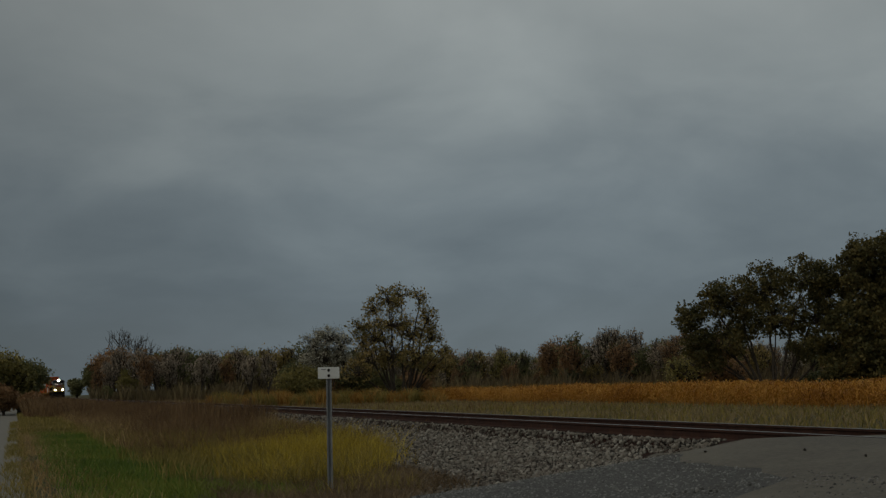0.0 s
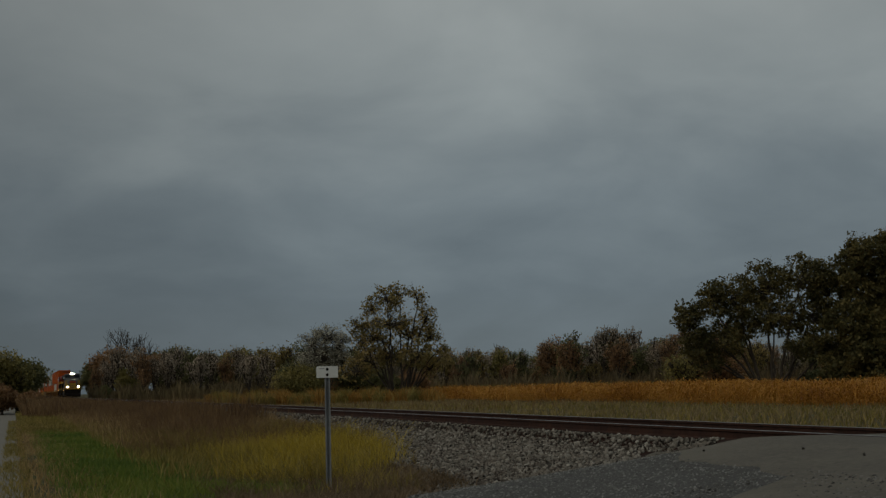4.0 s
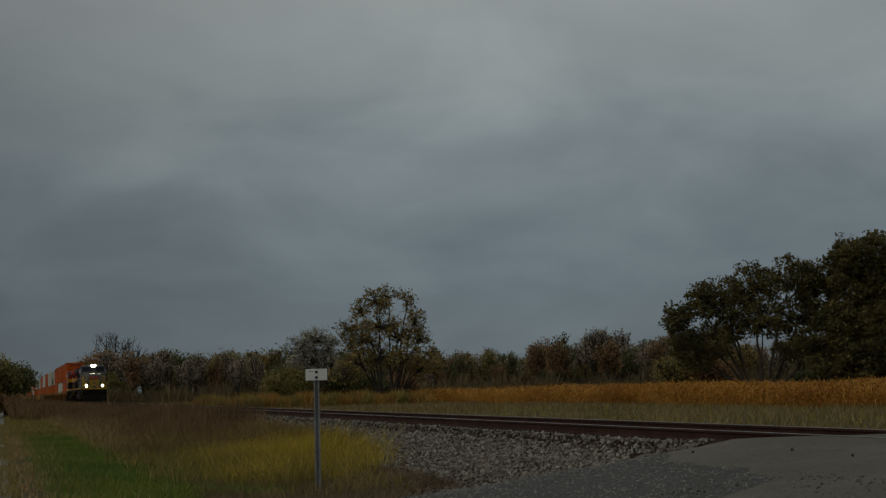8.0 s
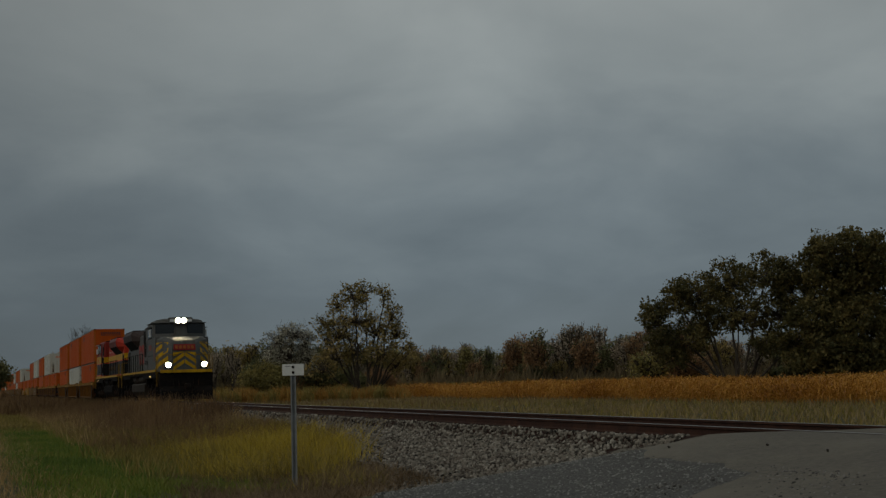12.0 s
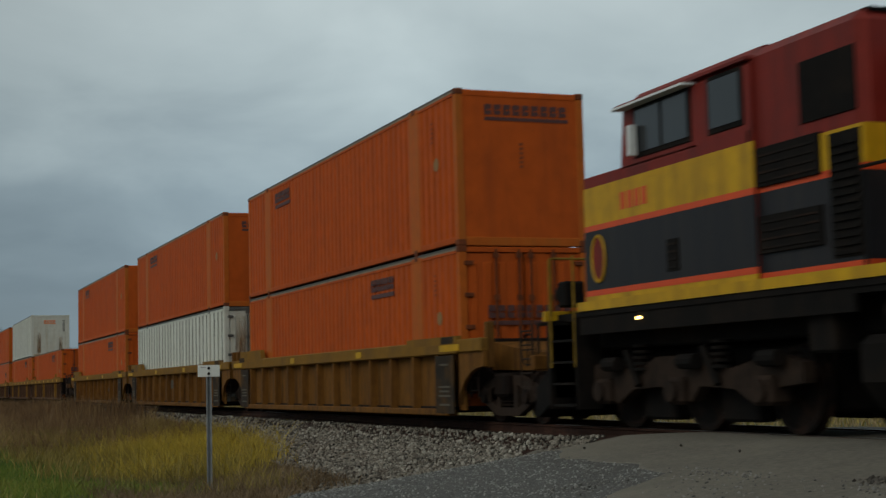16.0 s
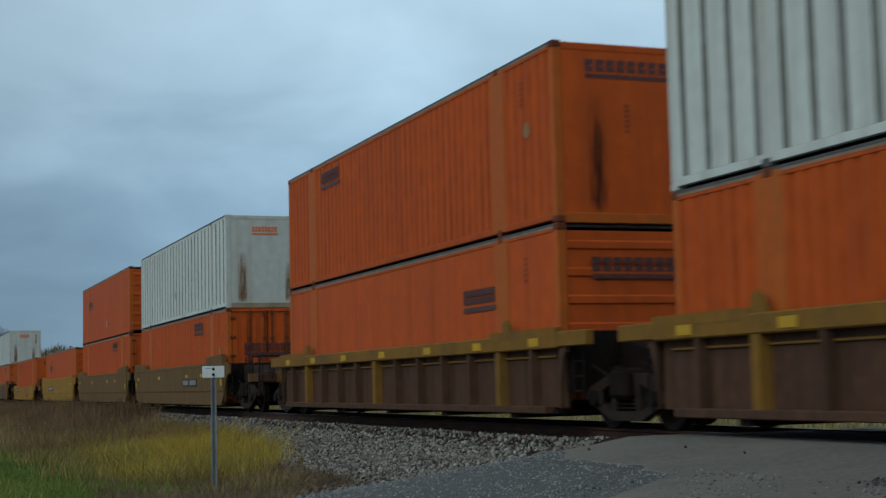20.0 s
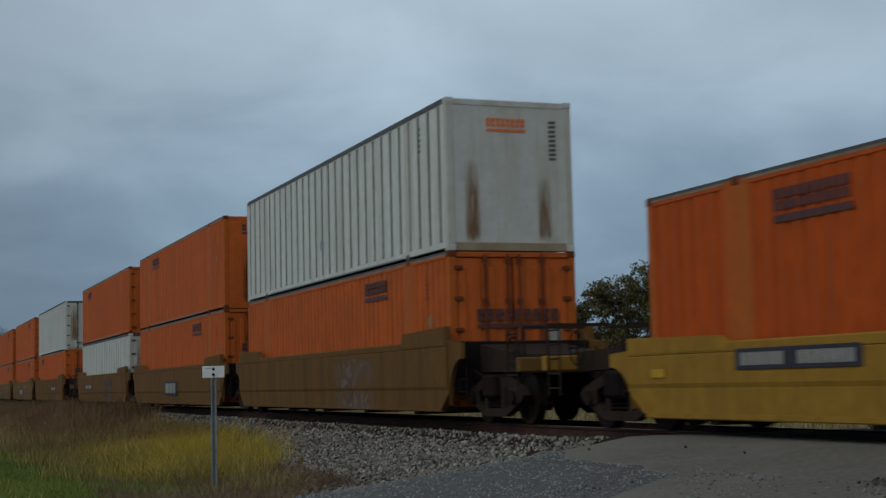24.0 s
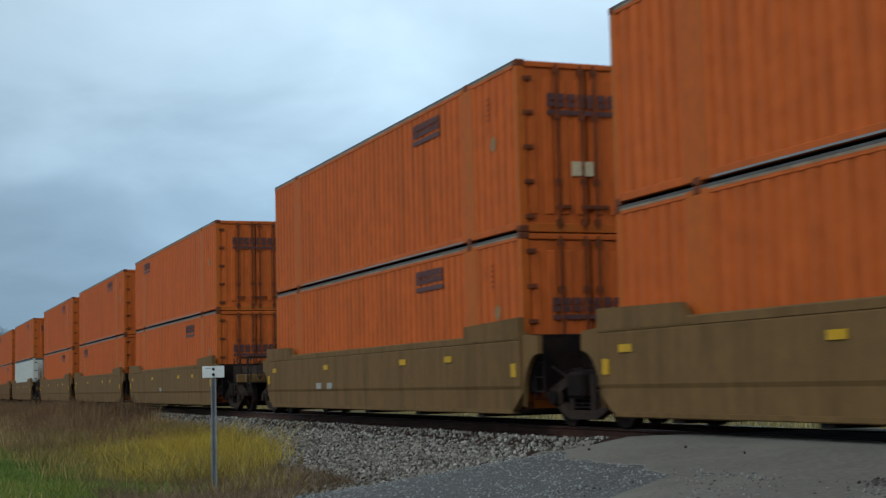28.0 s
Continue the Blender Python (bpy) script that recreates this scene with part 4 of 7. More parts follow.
# ---- trucks
def wheel_bm(y, r, out):
    bm = bmesh.new()
    prof = [(0.0, 0.10), (0.09, 0.10), (0.11, 0.06), (r - 0.1, 0.035), (r - 0.05, 0.07), (r, 0.07), (r, -0.05), (r + 0.028, -0.055), (r + 0.028, -0.075), (r - 0.06, -0.075), (r - 0.09, -0.03), (0.0, -0.03)]
    seg = 22
    rings = [[bm.verts.new((math.cos(6.28318 * i / seg) * q, y + out * w, math.sin(6.28318 * i / seg) * q)) for i in range(seg)] for q, w in prof[1:-1]]
    for a, b in zip(rings, rings[1:]):
        for i in range(seg):
            bm.faces.new((a[i], a[(i + 1) % seg], b[(i + 1) % seg], b[i]))
    bm.faces.new(rings[0]); bm.faces.new(rings[-1][::-1])
    bmesh.ops.recalc_face_normals(bm, faces=bm.faces[:])
    return bm


def side_frame_bm(y, out):
    """A cast truck side: arched top bar, sagging bottom bar, two columns and the axle boxes, with open windows between."""
    bm = bmesh.new()
    add_prism(bm, [(-1.25, 0.50), (-1.15, 0.61), (-0.45, 0.81), (0.45, 0.81), (1.15, 0.61), (1.25, 0.50), (1.18, 0.42), (0.45, 0.66), (-0.45, 0.66), (-1.18, 0.42)], y - 0.07, y + 0.07, axis="y")
    add_prism(bm, [(-1.2, 0.42), (-1.0, 0.34), (-0.45, 0.13), (0.45, 0.13), (1.0, 0.34), (1.2, 0.42), (0.98, 0.46), (0.45, 0.27), (-0.45, 0.27), (-0.98, 0.46)], y - 0.069, y + 0.069, axis="y")
    for x in (-0.36, 0.36):
        add_box(bm, x - 0.07, x + 0.07, y - 0.066, y + 0.066, 0.22, 0.72)
    for x in (-0.9, 0.9):
        add_box(bm, x - 0.17, x + 0.17, y + min(0, out * 0.10), y + max(0, out * 0.10), 0.34, 0.60, bevel=0.03)
    return bm


def truck(parent, x):
    """A freight bogie; its axles turn under it."""
    t = bit("bogie", "t", lambda: box_bm(-0.28, 0.28, -1.2, 1.2, 0.45, 0.86, bevel=0.05), BOGIE, parent, at=(x, 0, 0))
    for out in (-1, 1):
        bit("side_frame", out, lambda: side_frame_bm(out * 1.0, out), CAST, t)
        bit("spring_nest", out, lambda: springs_bm(out * 1.0), DARK, t)
    for ax in (-0.89, 0.89):
        bit("axle", "a", lambda: axle_bm(), DARK, t, at=(ax, 0, 0.46))
        for out in (-1, 1):
            bit("wheel", out, lambda: wheel_bm(out * 0.755, 0.457, out), TYRE_STEEL, t, at=(ax, 0, 0.457))
    return t


def axle_bm():
    bm = bmesh.new()
    add_tube(bm, (0, -1.1, 0), (0, 1.1, 0), 0.08, seg=10)
    for y in (-1.1, 1.1):
        add_tube(bm, (0, y - 0.05, 0), (0, y + 0.05, 0), 0.12, seg=10)
    return bm


def springs_bm(y):
    bm = bmesh.new()
    for x in (-0.24, -0.08, 0.08, 0.24):
        for k in range(4):
            add_tube(bm, (x, y, 0.24 + k * 0.06), (x, y, 0.27 + k * 0.06), 0.065, seg=8)
    return bm


# ---- well cars
def well_car(s, paint, ribbed, first, last, seed, marks=()):
    """One well of a container car; x runs back from its container's leading face. first, last: it ends the set, with a truck, platform and coupler of its own."""
    m = WELL[paint]
    r = random.Random(seed)
    car = new("well_car")
    tagged(car, {"tan": "rust-stained tan well car with ribbed sides", "umber": "dark brown well car with ribbed sides and tan top chord", "khaki": "dull khaki well car with smooth sides",
                 "gold": "gold-yellow well car with smooth sides", "mustard": "low-sided mustard well car with faded red lettering", "brown": "weathered brown well car with smooth sides"}[paint], "freight car", group="well cars of the train")
    W = 1.50
    x_f, x_r = 0.28, -16.45
    k = paint + ("r" if ribbed else "s")
    foot = 0.12 if paint == "tan" else 0.22          # underside of the side
    brim = 1.16 if paint == "mustard" else 1.52      # top of a smooth side
    for out in (-1, 1):
        y0, y1 = sorted((out * (W - 0.03), out * (W - 0.16)))
        if ribbed:
            bit("side_sheet", k + str(out), lambda: box_bm(x_r, x_f, *sorted((out * (W - 0.16), out * (W - 0.19))), foot + 0.10, 1.25), m, car)
            bit("top_chord", k + str(out), lambda: box_bm(x_r, x_f, *sorted((out * (W + 0.01), out * (W - 0.16))), 1.22, 1.47, bevel=0.02), CHORD, car)
            bit("bottom_chord", k + str(out), lambda: box_bm(x_r + 0.5, x_f - 0.5, *sorted((out * W, out * (W - 0.2))), foot, foot + 0.12, bevel=0.015), m, car)
            n = 12
            for i in range(n):
                x = -0.75 - i * (14.6 / (n - 1))
                wide = (0.09 if i in (1, n // 2, n - 2) else 0.045) if paint == "umber" else 0.045
                bit("side_rib", k + str(out) + str(wide), lambda: prism_bm([(-wide - 0.03, out * (W - 0.17)), (-wide, out * (W - 0.01)), (wide, out * (W - 0.01)), (wide + 0.03, out * (W - 0.17))], foot + 0.02, 1.30, axis="z"),
                    CHORD if wide > 0.08 and paint == "umber" else m, car, at=(x, 0, 0))
        else:
            bit("side_sheet", k + str(out), lambda: smooth_side(x_f, x_r, out, W, brim - 0.12), m, car)
            bit("top_chord", k + str(out), lambda: box_bm(x_r, x_f, *sorted((out * (W + 0.006), out * (W - 0.16))), brim - 0.14, brim, bevel=0.02), m, car)
            bit("bottom_chord", k + str(out), lambda: box_bm(x_r + 0.4, x_f - 0.4, *sorted((out * (W - 0.02), out * (W - 0.2))), 0.20, 0.29, bevel=0.015), m, car)
        low_g = brim + (0.08 if paint in ("gold", "mustard") else 0.18)
        ends = ([(-2.35, 1.40), (-2.30, 1.54), (0.27, 1.54), (0.27, 1.40)], [(-16.44, 1.40), (-16.44, 1.54), (-14.2, 1.54), (-14.1, 1.40)] if paint == "umber" else [(-16.44, 1.40), (-16.44, 1.70), (-14.1, 1.70), (-13.9, 1.40)]) if ribbed else \
               ([(-2.15, brim - 0.1), (-2.10, low_g), (0.27, low_g + 0.06), (0.27, brim - 0.1)], [(-16.44, brim - 0.1), (-16.44, low_g + 0.04), (-14.1, low_g), (-13.85, brim - 0.1)])
        for j, pts in enumerate(ends):
            bit("raised_gusset", k + str(out) + str(j), lambda: prism_bm(pts, *sorted((out * (W + 0.014), out * (W - 0.10))), axis="y"), CHORD if ribbed else m, car)
    if paint == "umber":
        for out in (-1, 1):
            bit("sheet_rail", k + str(out), lambda: box_bm(x_r + 0.3, x_f - 0.3, *sorted((out * (W - 0.155), out * (W - 0.12))), 1.09, 1.12), CHORD, car, "thin pale rail along the sheet")
        for x in (-1.70, -13.95):
            for out in (-1, 1):
                bit("container_guide", k + str(out), lambda: prism_bm([(-0.17, 1.46), (-0.12, 1.68), (-0.03, 1.74), (0.08, 1.67), (0.17, 1.46)], *sorted((out * (W - 0.02), out * (W - 0.09))), axis="y"), CHORD, car, at=(x, 0, 0))
    bit("well_floor", k, lambda: box_bm(x_r + 0.3, x_f - 0.3, -1.36, 1.36, 0.22, 0.28), DARK, car)
    for i in range(5):
        bit("floor_beam", k, lambda: box_bm(-0.14, 0.14, -1.42, 1.42, 0.14, 0.23, bevel=0.01), DARK, car, at=(-1.6 - i * 3.2, 0, 0))
    for x, nm in ((0.30, "f"), (-16.47, "r")):
        bit("bulkhead", k, lambda: box_bm(-0.06, 0.06, -1.34, 1.34, 0.55, min(brim, 1.50) - 0.02, bevel=0.015), BOGIE, car, at=(x, 0, 0))
    # ends
    for sgn, x0, is_end in ((1, 0.36, first), (-1, -16.53, last)):
        kk = k + str(sgn) + str(is_end)
        L = 3.0 if is_end else 1.05
        bit("end_platform", kk, lambda: prism_bm([(0, 0.92), (0, 1.42), (sgn * L * 0.55, 1.20), (sgn * L, 1.16), (sgn * L, 0.86)], -0.85 if is_end else -0.42, 0.85 if is_end else 0.42, axis="y"), (CAST if not ribbed else WELL["tan"]) if is_end else BOGIE, car, at=(x0, 0, 0))
        if is_end:
            bit("coupler", kk, lambda: coupler_bm(sgn), DARK, car, at=(x0 + sgn * 3.0, 0, 0.86))
            bit("end_sill", kk, lambda: box_bm(-0.08, 0.08, -1.4, 1.4, 0.88, 1.12, bevel=0.02), m, car, at=(x0 + sgn * 2.9, 0, 0))
            for out in (-1, 1):
                bit("ladder", kk, lambda: ladder_bm(0.42, 0.5, 1.62, 5), CAST, car, at=(x0 + sgn * 2.6, out * 1.36, 0))
                bit("platform_rail", kk, lambda: box_bm(-0.025, 0.025, -0.55, 0.55, 0, 0.05), CAST, car, at=(x0 + sgn * 2.95, out * 0.75, 1.58))
                bit("rail_post", kk, lambda: box_bm(-0.02, 0.02, -0.02, 0.02, 1.14, 1.60), CAST, car, at=(x0 + sgn * 2.95, out * 1.3, 0))
            bit("brake_wheel", kk, lambda: brake_wheel_bm(), DARK, car, at=(x0 + sgn * 2.2, -1.15, 1.22))
        for out in (-1, 1):
            bit("grab_iron", kk, lambda: ladder_bm(0.34, 0.45, 1.35, 4), DARK, car, at=(x0 + sgn * 0.25, out * 1.3, 0))
        for out in (-1, 1):
            if paint == "tan":
                bit("end_post", kk, lambda: box_bm(-0.07, 0.07, -0.07, 0.07, 0.95, 1.74, bevel=0.012), m, car, at=(x0 + sgn * 0.95, out * 1.30, 0))
            if ribbed:
                bit("chord_end", kk + str(out), lambda: box_bm(*sorted((0, sgn * (1.12 if paint == "tan" else 0.98))), *sorted((out * 1.505, out * 1.36)), 1.24, 1.47, bevel=0.015), CHORD, car, at=(x0 - sgn * 0.08, 0, 0))
            # the side sheet sweeps up over the truck
            bit("side_arch", kk + str(out), lambda: arch_bm(sgn, out, {"tan": 1.12, "umber": 0.22}.get(paint, 0.62), 0.98 if paint == "tan" else (0.9 if paint == "mustard" else 1.16), 1.44 if ribbed else brim - 0.04), m, car, at=(x0 - sgn * 0.08, 0, 0))
        bit("brake_gear", kk, lambda: gear_bm(), DARK, car, at=(x0 + sgn * 0.6, 0, 0))
    truck(car, 1.47 if first else 1.62)
    if last:
        truck(car, -16.15 - 1.42)
    # marks on the near side
    for i, (kind, x) in enumerate(marks):
        y = -W - 0.012
        if kind == "plate":
            p = bit("number_plate", k + str(x), lambda: box_bm(-1.25, 1.25, -0.006, 0.006, 0.52, 1.02, bevel=0.003), INK_BLUE, car, "dark panel with pale blocks", at=(x, y, 0))
            bit("block_letters", k, lambda: block_letters([(-0.95, -0.25), (-0.12, 0.45), (0.6, 0.95)], 0.60, 0.94), PALE, p)
        elif kind == "code":
            p = bit("number_plate", k + "c" + str(x), lambda: box_bm(-1.22, 1.22, -0.006, 0.006, 0.81, 1.06, bevel=0.003), INK_BLUE, car, "dark panel with a row of pale blocks", at=(x, y, 0))
            bit("block_letters", k + "c", lambda: block_letters([(-1.08 + i * 0.15, -0.97 + i * 0.15) for i in range(6)] + [(0.08 + i * 0.15, 0.19 + i * 0.15) for i in range(7)], 0.86, 1.01), PALE, p)
        elif kind == "red":
            bit("red_blocks", k, lambda: block_letters([(-0.75, -0.30), (-0.22, 0.22), (0.30, 0.75)], 0.42, 1.08, y=-0.004), RED_INK, car, "faded red block letters", at=(x, y, 0))
        elif kind == "pale":
            bit("pale_blocks", k, lambda: block_letters([(-0.55, -0.08), (0.12, 0.55)], 0.72, 1.02, y=-0.004), FADED_PALE if ribbed else PALE, car, "pale worn block marks", at=(x, y + (0.166 if ribbed else 0), 0))
        elif kind == "small":
            bit("data_panel", k, lambda: block_letters([(-0.22, 0.2)], 0.66, 0.80, y=-0.004), FADED_PALE if ribbed else PALE, car, "small pale data panel", at=(x, y + (0.166 if ribbed else 0), 0))
        elif kind in SCRAWL:
            bit("paint_scrawl", k + kind, lambda: box_bm(-1.6, 1.6, -0.002, 0.002, 0.67, 1.29), SCRAWL[kind], car, "faded spray-paint scrawl", at=(x, -W - 0.005, 0))
            bit("paint_scrawl", k + kind + "low", lambda: box_bm(-1.6, 1.6, -0.002, 0.002, 0.22, 0.60), SCRAWL[kind], car, "faded spray-paint scrawl", at=(x, -W + 0.018, 0))
    for x in (-0.55, -2.9, -5.4, -8.1, -10.8, -13.3, -15.6):
        if paint == "umber" or (paint == "khaki" and x in (-2.9, -5.4, -10.8, -15.6)) or (paint in ("gold", "mustard") and x in (-0.55, -15.6)) or (paint == "tan" and x in (-5.4, -10.8)):
            zz = (1.27, 1.40) if ribbed else (brim - 0.42, brim - 0.31)
            bit("reflector", k, lambda: box_bm(-0.18, 0.18, -0.004, 0.004, *zz), YELLOW, car, "yellow reflective strip", at=(x, -W - 0.016, 0))
    if paint == "tan":
        for x in (-16.75, -0.05):
            bit("long_reflector", k, lambda: box_bm(-0.48, 0.48, -0.004, 0.004, 1.27, 1.39), YELLOW, car, "long yellow reflective strip", at=(x, -W - 0.017, 0))
            bit("grime_patch", k, lambda: box_bm(-0.30, 0.30, -0.003, 0.003, 1.41, 1.53), PANEL_DARK, car, "dark worn patch on the chord end", at=(x - (0.1 if x > -1 else -0.5), -W - 0.017, 0))
        for x in (-16.0, -0.35):
            p = bit("end_panel", k, lambda: box_bm(-0.45, 0.45, -0.006, 0.02, 0.16, 1.20, bevel=0.004), PANEL_DARK, car, "dark end panel with pale stencil lines", at=(x, -W - 0.002, 0))
            bit("stencil_lines", k, stencil_bm, FADED_PALE, p)
    elif paint == "khaki":
        for x in (-16.2, 0.05):
            bit("end_stencil", k, lambda: box_bm(-0.10, 0.10, -0.004, 0.004, 0.80, 1.02), YELLOW, car, "yellow end patch", at=(x, -W - 0.016, 0))
    MOVERS.append((car, s, 0.0, 0))
    return car


def arch_bm(sgn, out, far, crown, top):
    """The swept end of a side sheet, reaching out over the wheels and curving down beside them."""
    bm = bmesh.new()
    pts = [(0, top), (sgn * far, top - 0.04)]
    for i in range(9):
        a = i / 8 * 1.5708
        pts.append((sgn * far * (1 - math.sin(a)), 0.32 + (crown - 0.32) * math.cos(a)))
    if sgn > 0:
        pts = pts[::-1]
    add_prism(bm, pts, *sorted((out * 1.46, out * 1.38)), axis="y")
    return bm


def smooth_side(x_f, x_r, out, W, top):
    """A plain deep side sheet with its lower half folded inwards a little."""
    bm = bmesh.new()
    prof = [(out * (W - 0.01), top), (out * W, top - 0.03), (out * W, 0.66), (out * (W - 0.022), 0.60), (out * (W - 0.022), 0.27), (out * (W - 0.12), 0.24), (out * (W - 0.12), top)]
    xs = [x_r, x_r + 0.35, x_f - 0.35, x_f]
    rows = []
    for i, x in enumerate(xs):
        rows.append([bm.verts.new((x, y, max(z, 0.52) if i in (0, 3) else z)) for y, z in prof])
    for a, b in zip(rows, rows[1:]):
        for i in range(len(prof)):
            bm.faces.new((a[i], b[i], b[(i + 1) % len(prof)], a[(i + 1) % len(prof)]))
    bm.faces.new(rows[0]); bm.faces.new(rows[-1][::-1])
    bmesh.ops.recalc_face_normals(bm, faces=bm.faces[:])
    return bm


def block_letters(spans, z0, z1, y=-0.01):
    bm = bmesh.new()
    for a, b in spans:
        add_box(bm, a, b, y - 0.003, y + 0.003, z0, z1)
    return bm


def stencil_bm():
    bm = bmesh.new()
    for z, w in ((1.02, 0.2), (0.62, 0.28), (0.54, 0.24), (0.46, 0.28), (0.3, 0.25)):
        add_box(bm, -w, w, -0.010, -0.004, z, z + 0.035)
    return bm


def coupler_bm(sgn):
    bm = bmesh.new()
    add_box(bm, -0.35, 0.25, -0.09, 0.09, -0.10, 0.10, bevel=0.02)
    add_box(bm, *sorted((sgn * 0.12, sgn * 0.42)), -0.16, 0.16, -0.15, 0.15, bevel=0.05)
    add_tube(bm, (sgn * 0.1, 0.3, 0.0), (sgn * 0.35, 0.22, -0.35), 0.03, seg=6)
    return bm


def ladder_bm(w, z0, z1, n):
    bm = bmesh.new()
    for x in (-w / 2, w / 2):
        add_tube(bm, (x, 0, z0), (x, 0, z1), 0.018, seg=5)
    for i in range(n):
        z = z0 + (z1 - z0) * (i + 0.5) / n
        add_tube(bm, (-w / 2, 0, z), (w / 2, 0, z), 0.015, seg=5)
    return bm


def brake_wheel_bm():
    """A hand wheel: a round rim with a flat spoked plate in it."""
    bm = bmesh.new()
    rings = []
    for i in range(16):
        a = 6.28318 * i / 16
        rings.append([bm.verts.new(((0.26 + 0.016 * math.cos(b)) * math.cos(a), 0.016 * math.sin(b), (0.26 + 0.016 * math.cos(b)) * math.sin(a))) for b in (0, 1.571, 3.142, 4.712)])
    for i in range(16):
        for j in range(4):
            bm.faces.new((rings[i][j], rings[i][(j + 1) % 4], rings[(i + 1) % 16][(j + 1) % 4], rings[(i + 1) % 16][j]))
    add_box(bm, -0.255, 0.255, -0.008, 0.008, -0.012, 0.012)
    add_box(bm, -0.012, 0.012, -0.009, 0.009, -0.255, 0.255)
    bmesh.ops.recalc_face_normals(bm, faces=bm.faces[:])
    return bm


def gear_bm():
    bm = bmesh.new()
    add_tube(bm, (0, -0.7, 0.78), (0, 0.2, 0.78), 0.12, seg=10)
    add_box(bm, -0.2, 0.2, 0.3, 0.7, 0.65, 0.95, bevel=0.03)
    add_tube(bm, (-0.3, -1.1, 0.95), (0.3, -1.0, 0.7), 0.025, seg=6)
    add_tube(bm, (-0.3, 0.9, 0.6), (0.3, 1.0, 0.9), 0.025, seg=6)
    return bm


# ---- make-up of the train: metres behind the head lamp, upper box, lower box, car paint, ribbed, first, last, marks
CONSIST = [
    (46.65, "orange_flat", "orange_door", "tan", True, True, False, (("small", -11.5),)),
    (66.05, "orange_flat", "white_door", "tan", True, False, False, (("pale", -8.1), ("small", -11.6))),
    (85.6, "orange_flat", "orange_door", "tan", True, False, True, (("small", -4.5),)),
    (109.6, None, "orange_door", "umber", True, True, False, ()),
    (128.0, "white_flat", "orange_door", "umber", True, False, False, ()),
    (147.7, "orange_flat", "orange_ribbed", "umber", True, False, True, ()),
    (171.4, "white_flat", "orange_door", "khaki", False, True, False, (("code", -4.9),)),
    (190.7, "orange_ribbed", "orange_door", "khaki", False, False, False, ()),
    (210.1, None, "orange_ribbed", "gold", False, False, True, (("code", -11.3), ("small", -8.0))),
    (233.7, None, "orange_flat", "mustard", False, True, True, (("red", -4.95), ("code", -12.5), ("small", -0.4))),
    (257.4, "white_flat", "orange_door", "brown", False, True, False, (("graffiti", -5.4),)),
    (276.7, "orange_flat", "orange_door", "brown", False, False, False, (("plate", -8.15),)),
    (295.8, "orange_door", "white_door", "brown", False, False, True, (("code", -12.0), ("blue_graffiti", -5.1))),
    (320.2, "white_door", "orange_door", "brown", False, True, False, (("code", -4.5),)),
    (339.6, "orange_door", "orange_door", "khaki", False, False, False, (("plate", -8.2),)),
    (359.1, "orange_door", "orange_door", "khaki", False, False, True, (("small", -10.5), ("small", -11.4))),
    (382.9, "orange_door", "orange_door", "khaki", False, True, False, (("small", -9.0),)),
    (402.3, "orange_door", "orange_door", "khaki", False, False, False, ()),
    (421.7, "orange_door", "orange_door", "khaki", False, False, True, ()),
    (445.5, "orange_door", "white_door", "khaki", False, True, False, ()),
    (465.0, "orange_door", "orange_door", "brown", False, False, False, ()),
    (484.5, "white_door", "orange_flat", "brown", False, False, True, ()),
    (508.3, "orange_flat", "orange_door", "tan", True, True, False, ()),
    (527.7, "orange_flat", "orange_door", "tan", True, False, False, ()),
    (547.1, "orange_flat", "white_door", "tan", True, False, True, ()),
    (570.9, "orange_door", "orange_door", "khaki", False, True, False, ()),
    (590.3, "orange_flat", "orange_door", "khaki", False, False, False, ()),
    (609.7, "orange_door", "orange_door", "khaki", False, False, True, ()),
]
WELL_Z = 0.285


def make_train():
    for i, (s, up, low, paint, ribbed, first, last, marks) in enumerate(CONSIST):
        well_car(s, paint, ribbed, first, last, i, marks)
        old = i >= 10
        container(low, s, WELL_Z, seed=i, old=old)
        if up:
            container(up, s, WELL_Z + CH, seed=i + 1, old=old)


make_train()

# ---------------------------------------------------------------- locomotives
GREY = surface("dull_grey_paint", (0.096, 0.099, 0.096), 0.6, spec=0.12, specks=(0.035, 0.024, 0.016), grain=4.0, vary=0.12, dirt=(0.052, 0.046, 0.038), dirt_amount=0.7, dirt_scale=0.9, streak=True, bump=0.08)
LOCO_RED = surface("loco_red_paint", (0.38, 0.030, 0.012), 0.5, spec=0.12, specks=(0.10, 0.014, 0.010), grain=4.0, vary=0.12, dirt=(0.16, 0.02, 0.016), dirt_amount=0.6, dirt_scale=1.0, streak=True, bump=0.05)
LOCO_MAROON = surface("sooty_red_paint", (0.17, 0.020, 0.014), 0.55, spec=0.12, specks=(0.05, 0.012, 0.010), grain=4.0, vary=0.15, dirt=(0.06, 0.014, 0.012), dirt_amount=0.7, dirt_scale=1.0, streak=True, bump=0.05)
LOCO_YELLOW = surface("loco_yellow_paint", (0.48, 0.28, 0.012), 0.5, spec=0.12, specks=(0.10, 0.05, 0.015), grain=4.0, vary=0.16, dirt=(0.20, 0.10, 0.02), dirt_amount=0.7, dirt_scale=1.0, streak=True, bump=0.05)
LOCO_BLACK = surface("loco_black_paint", (0.017, 0.017, 0.020), 0.5, spec=0.12, grain=4.0, vary=0.2, dirt=(0.04, 0.034, 0.03), dirt_amount=0.5, dirt_scale=1.2, streak=True, bump=0.05)
LOCO_ORANGE = surface("orange_pinstripe", (0.55, 0.07, 0.02), 0.45, grain=6.0, vary=0.1, bump=0.0)
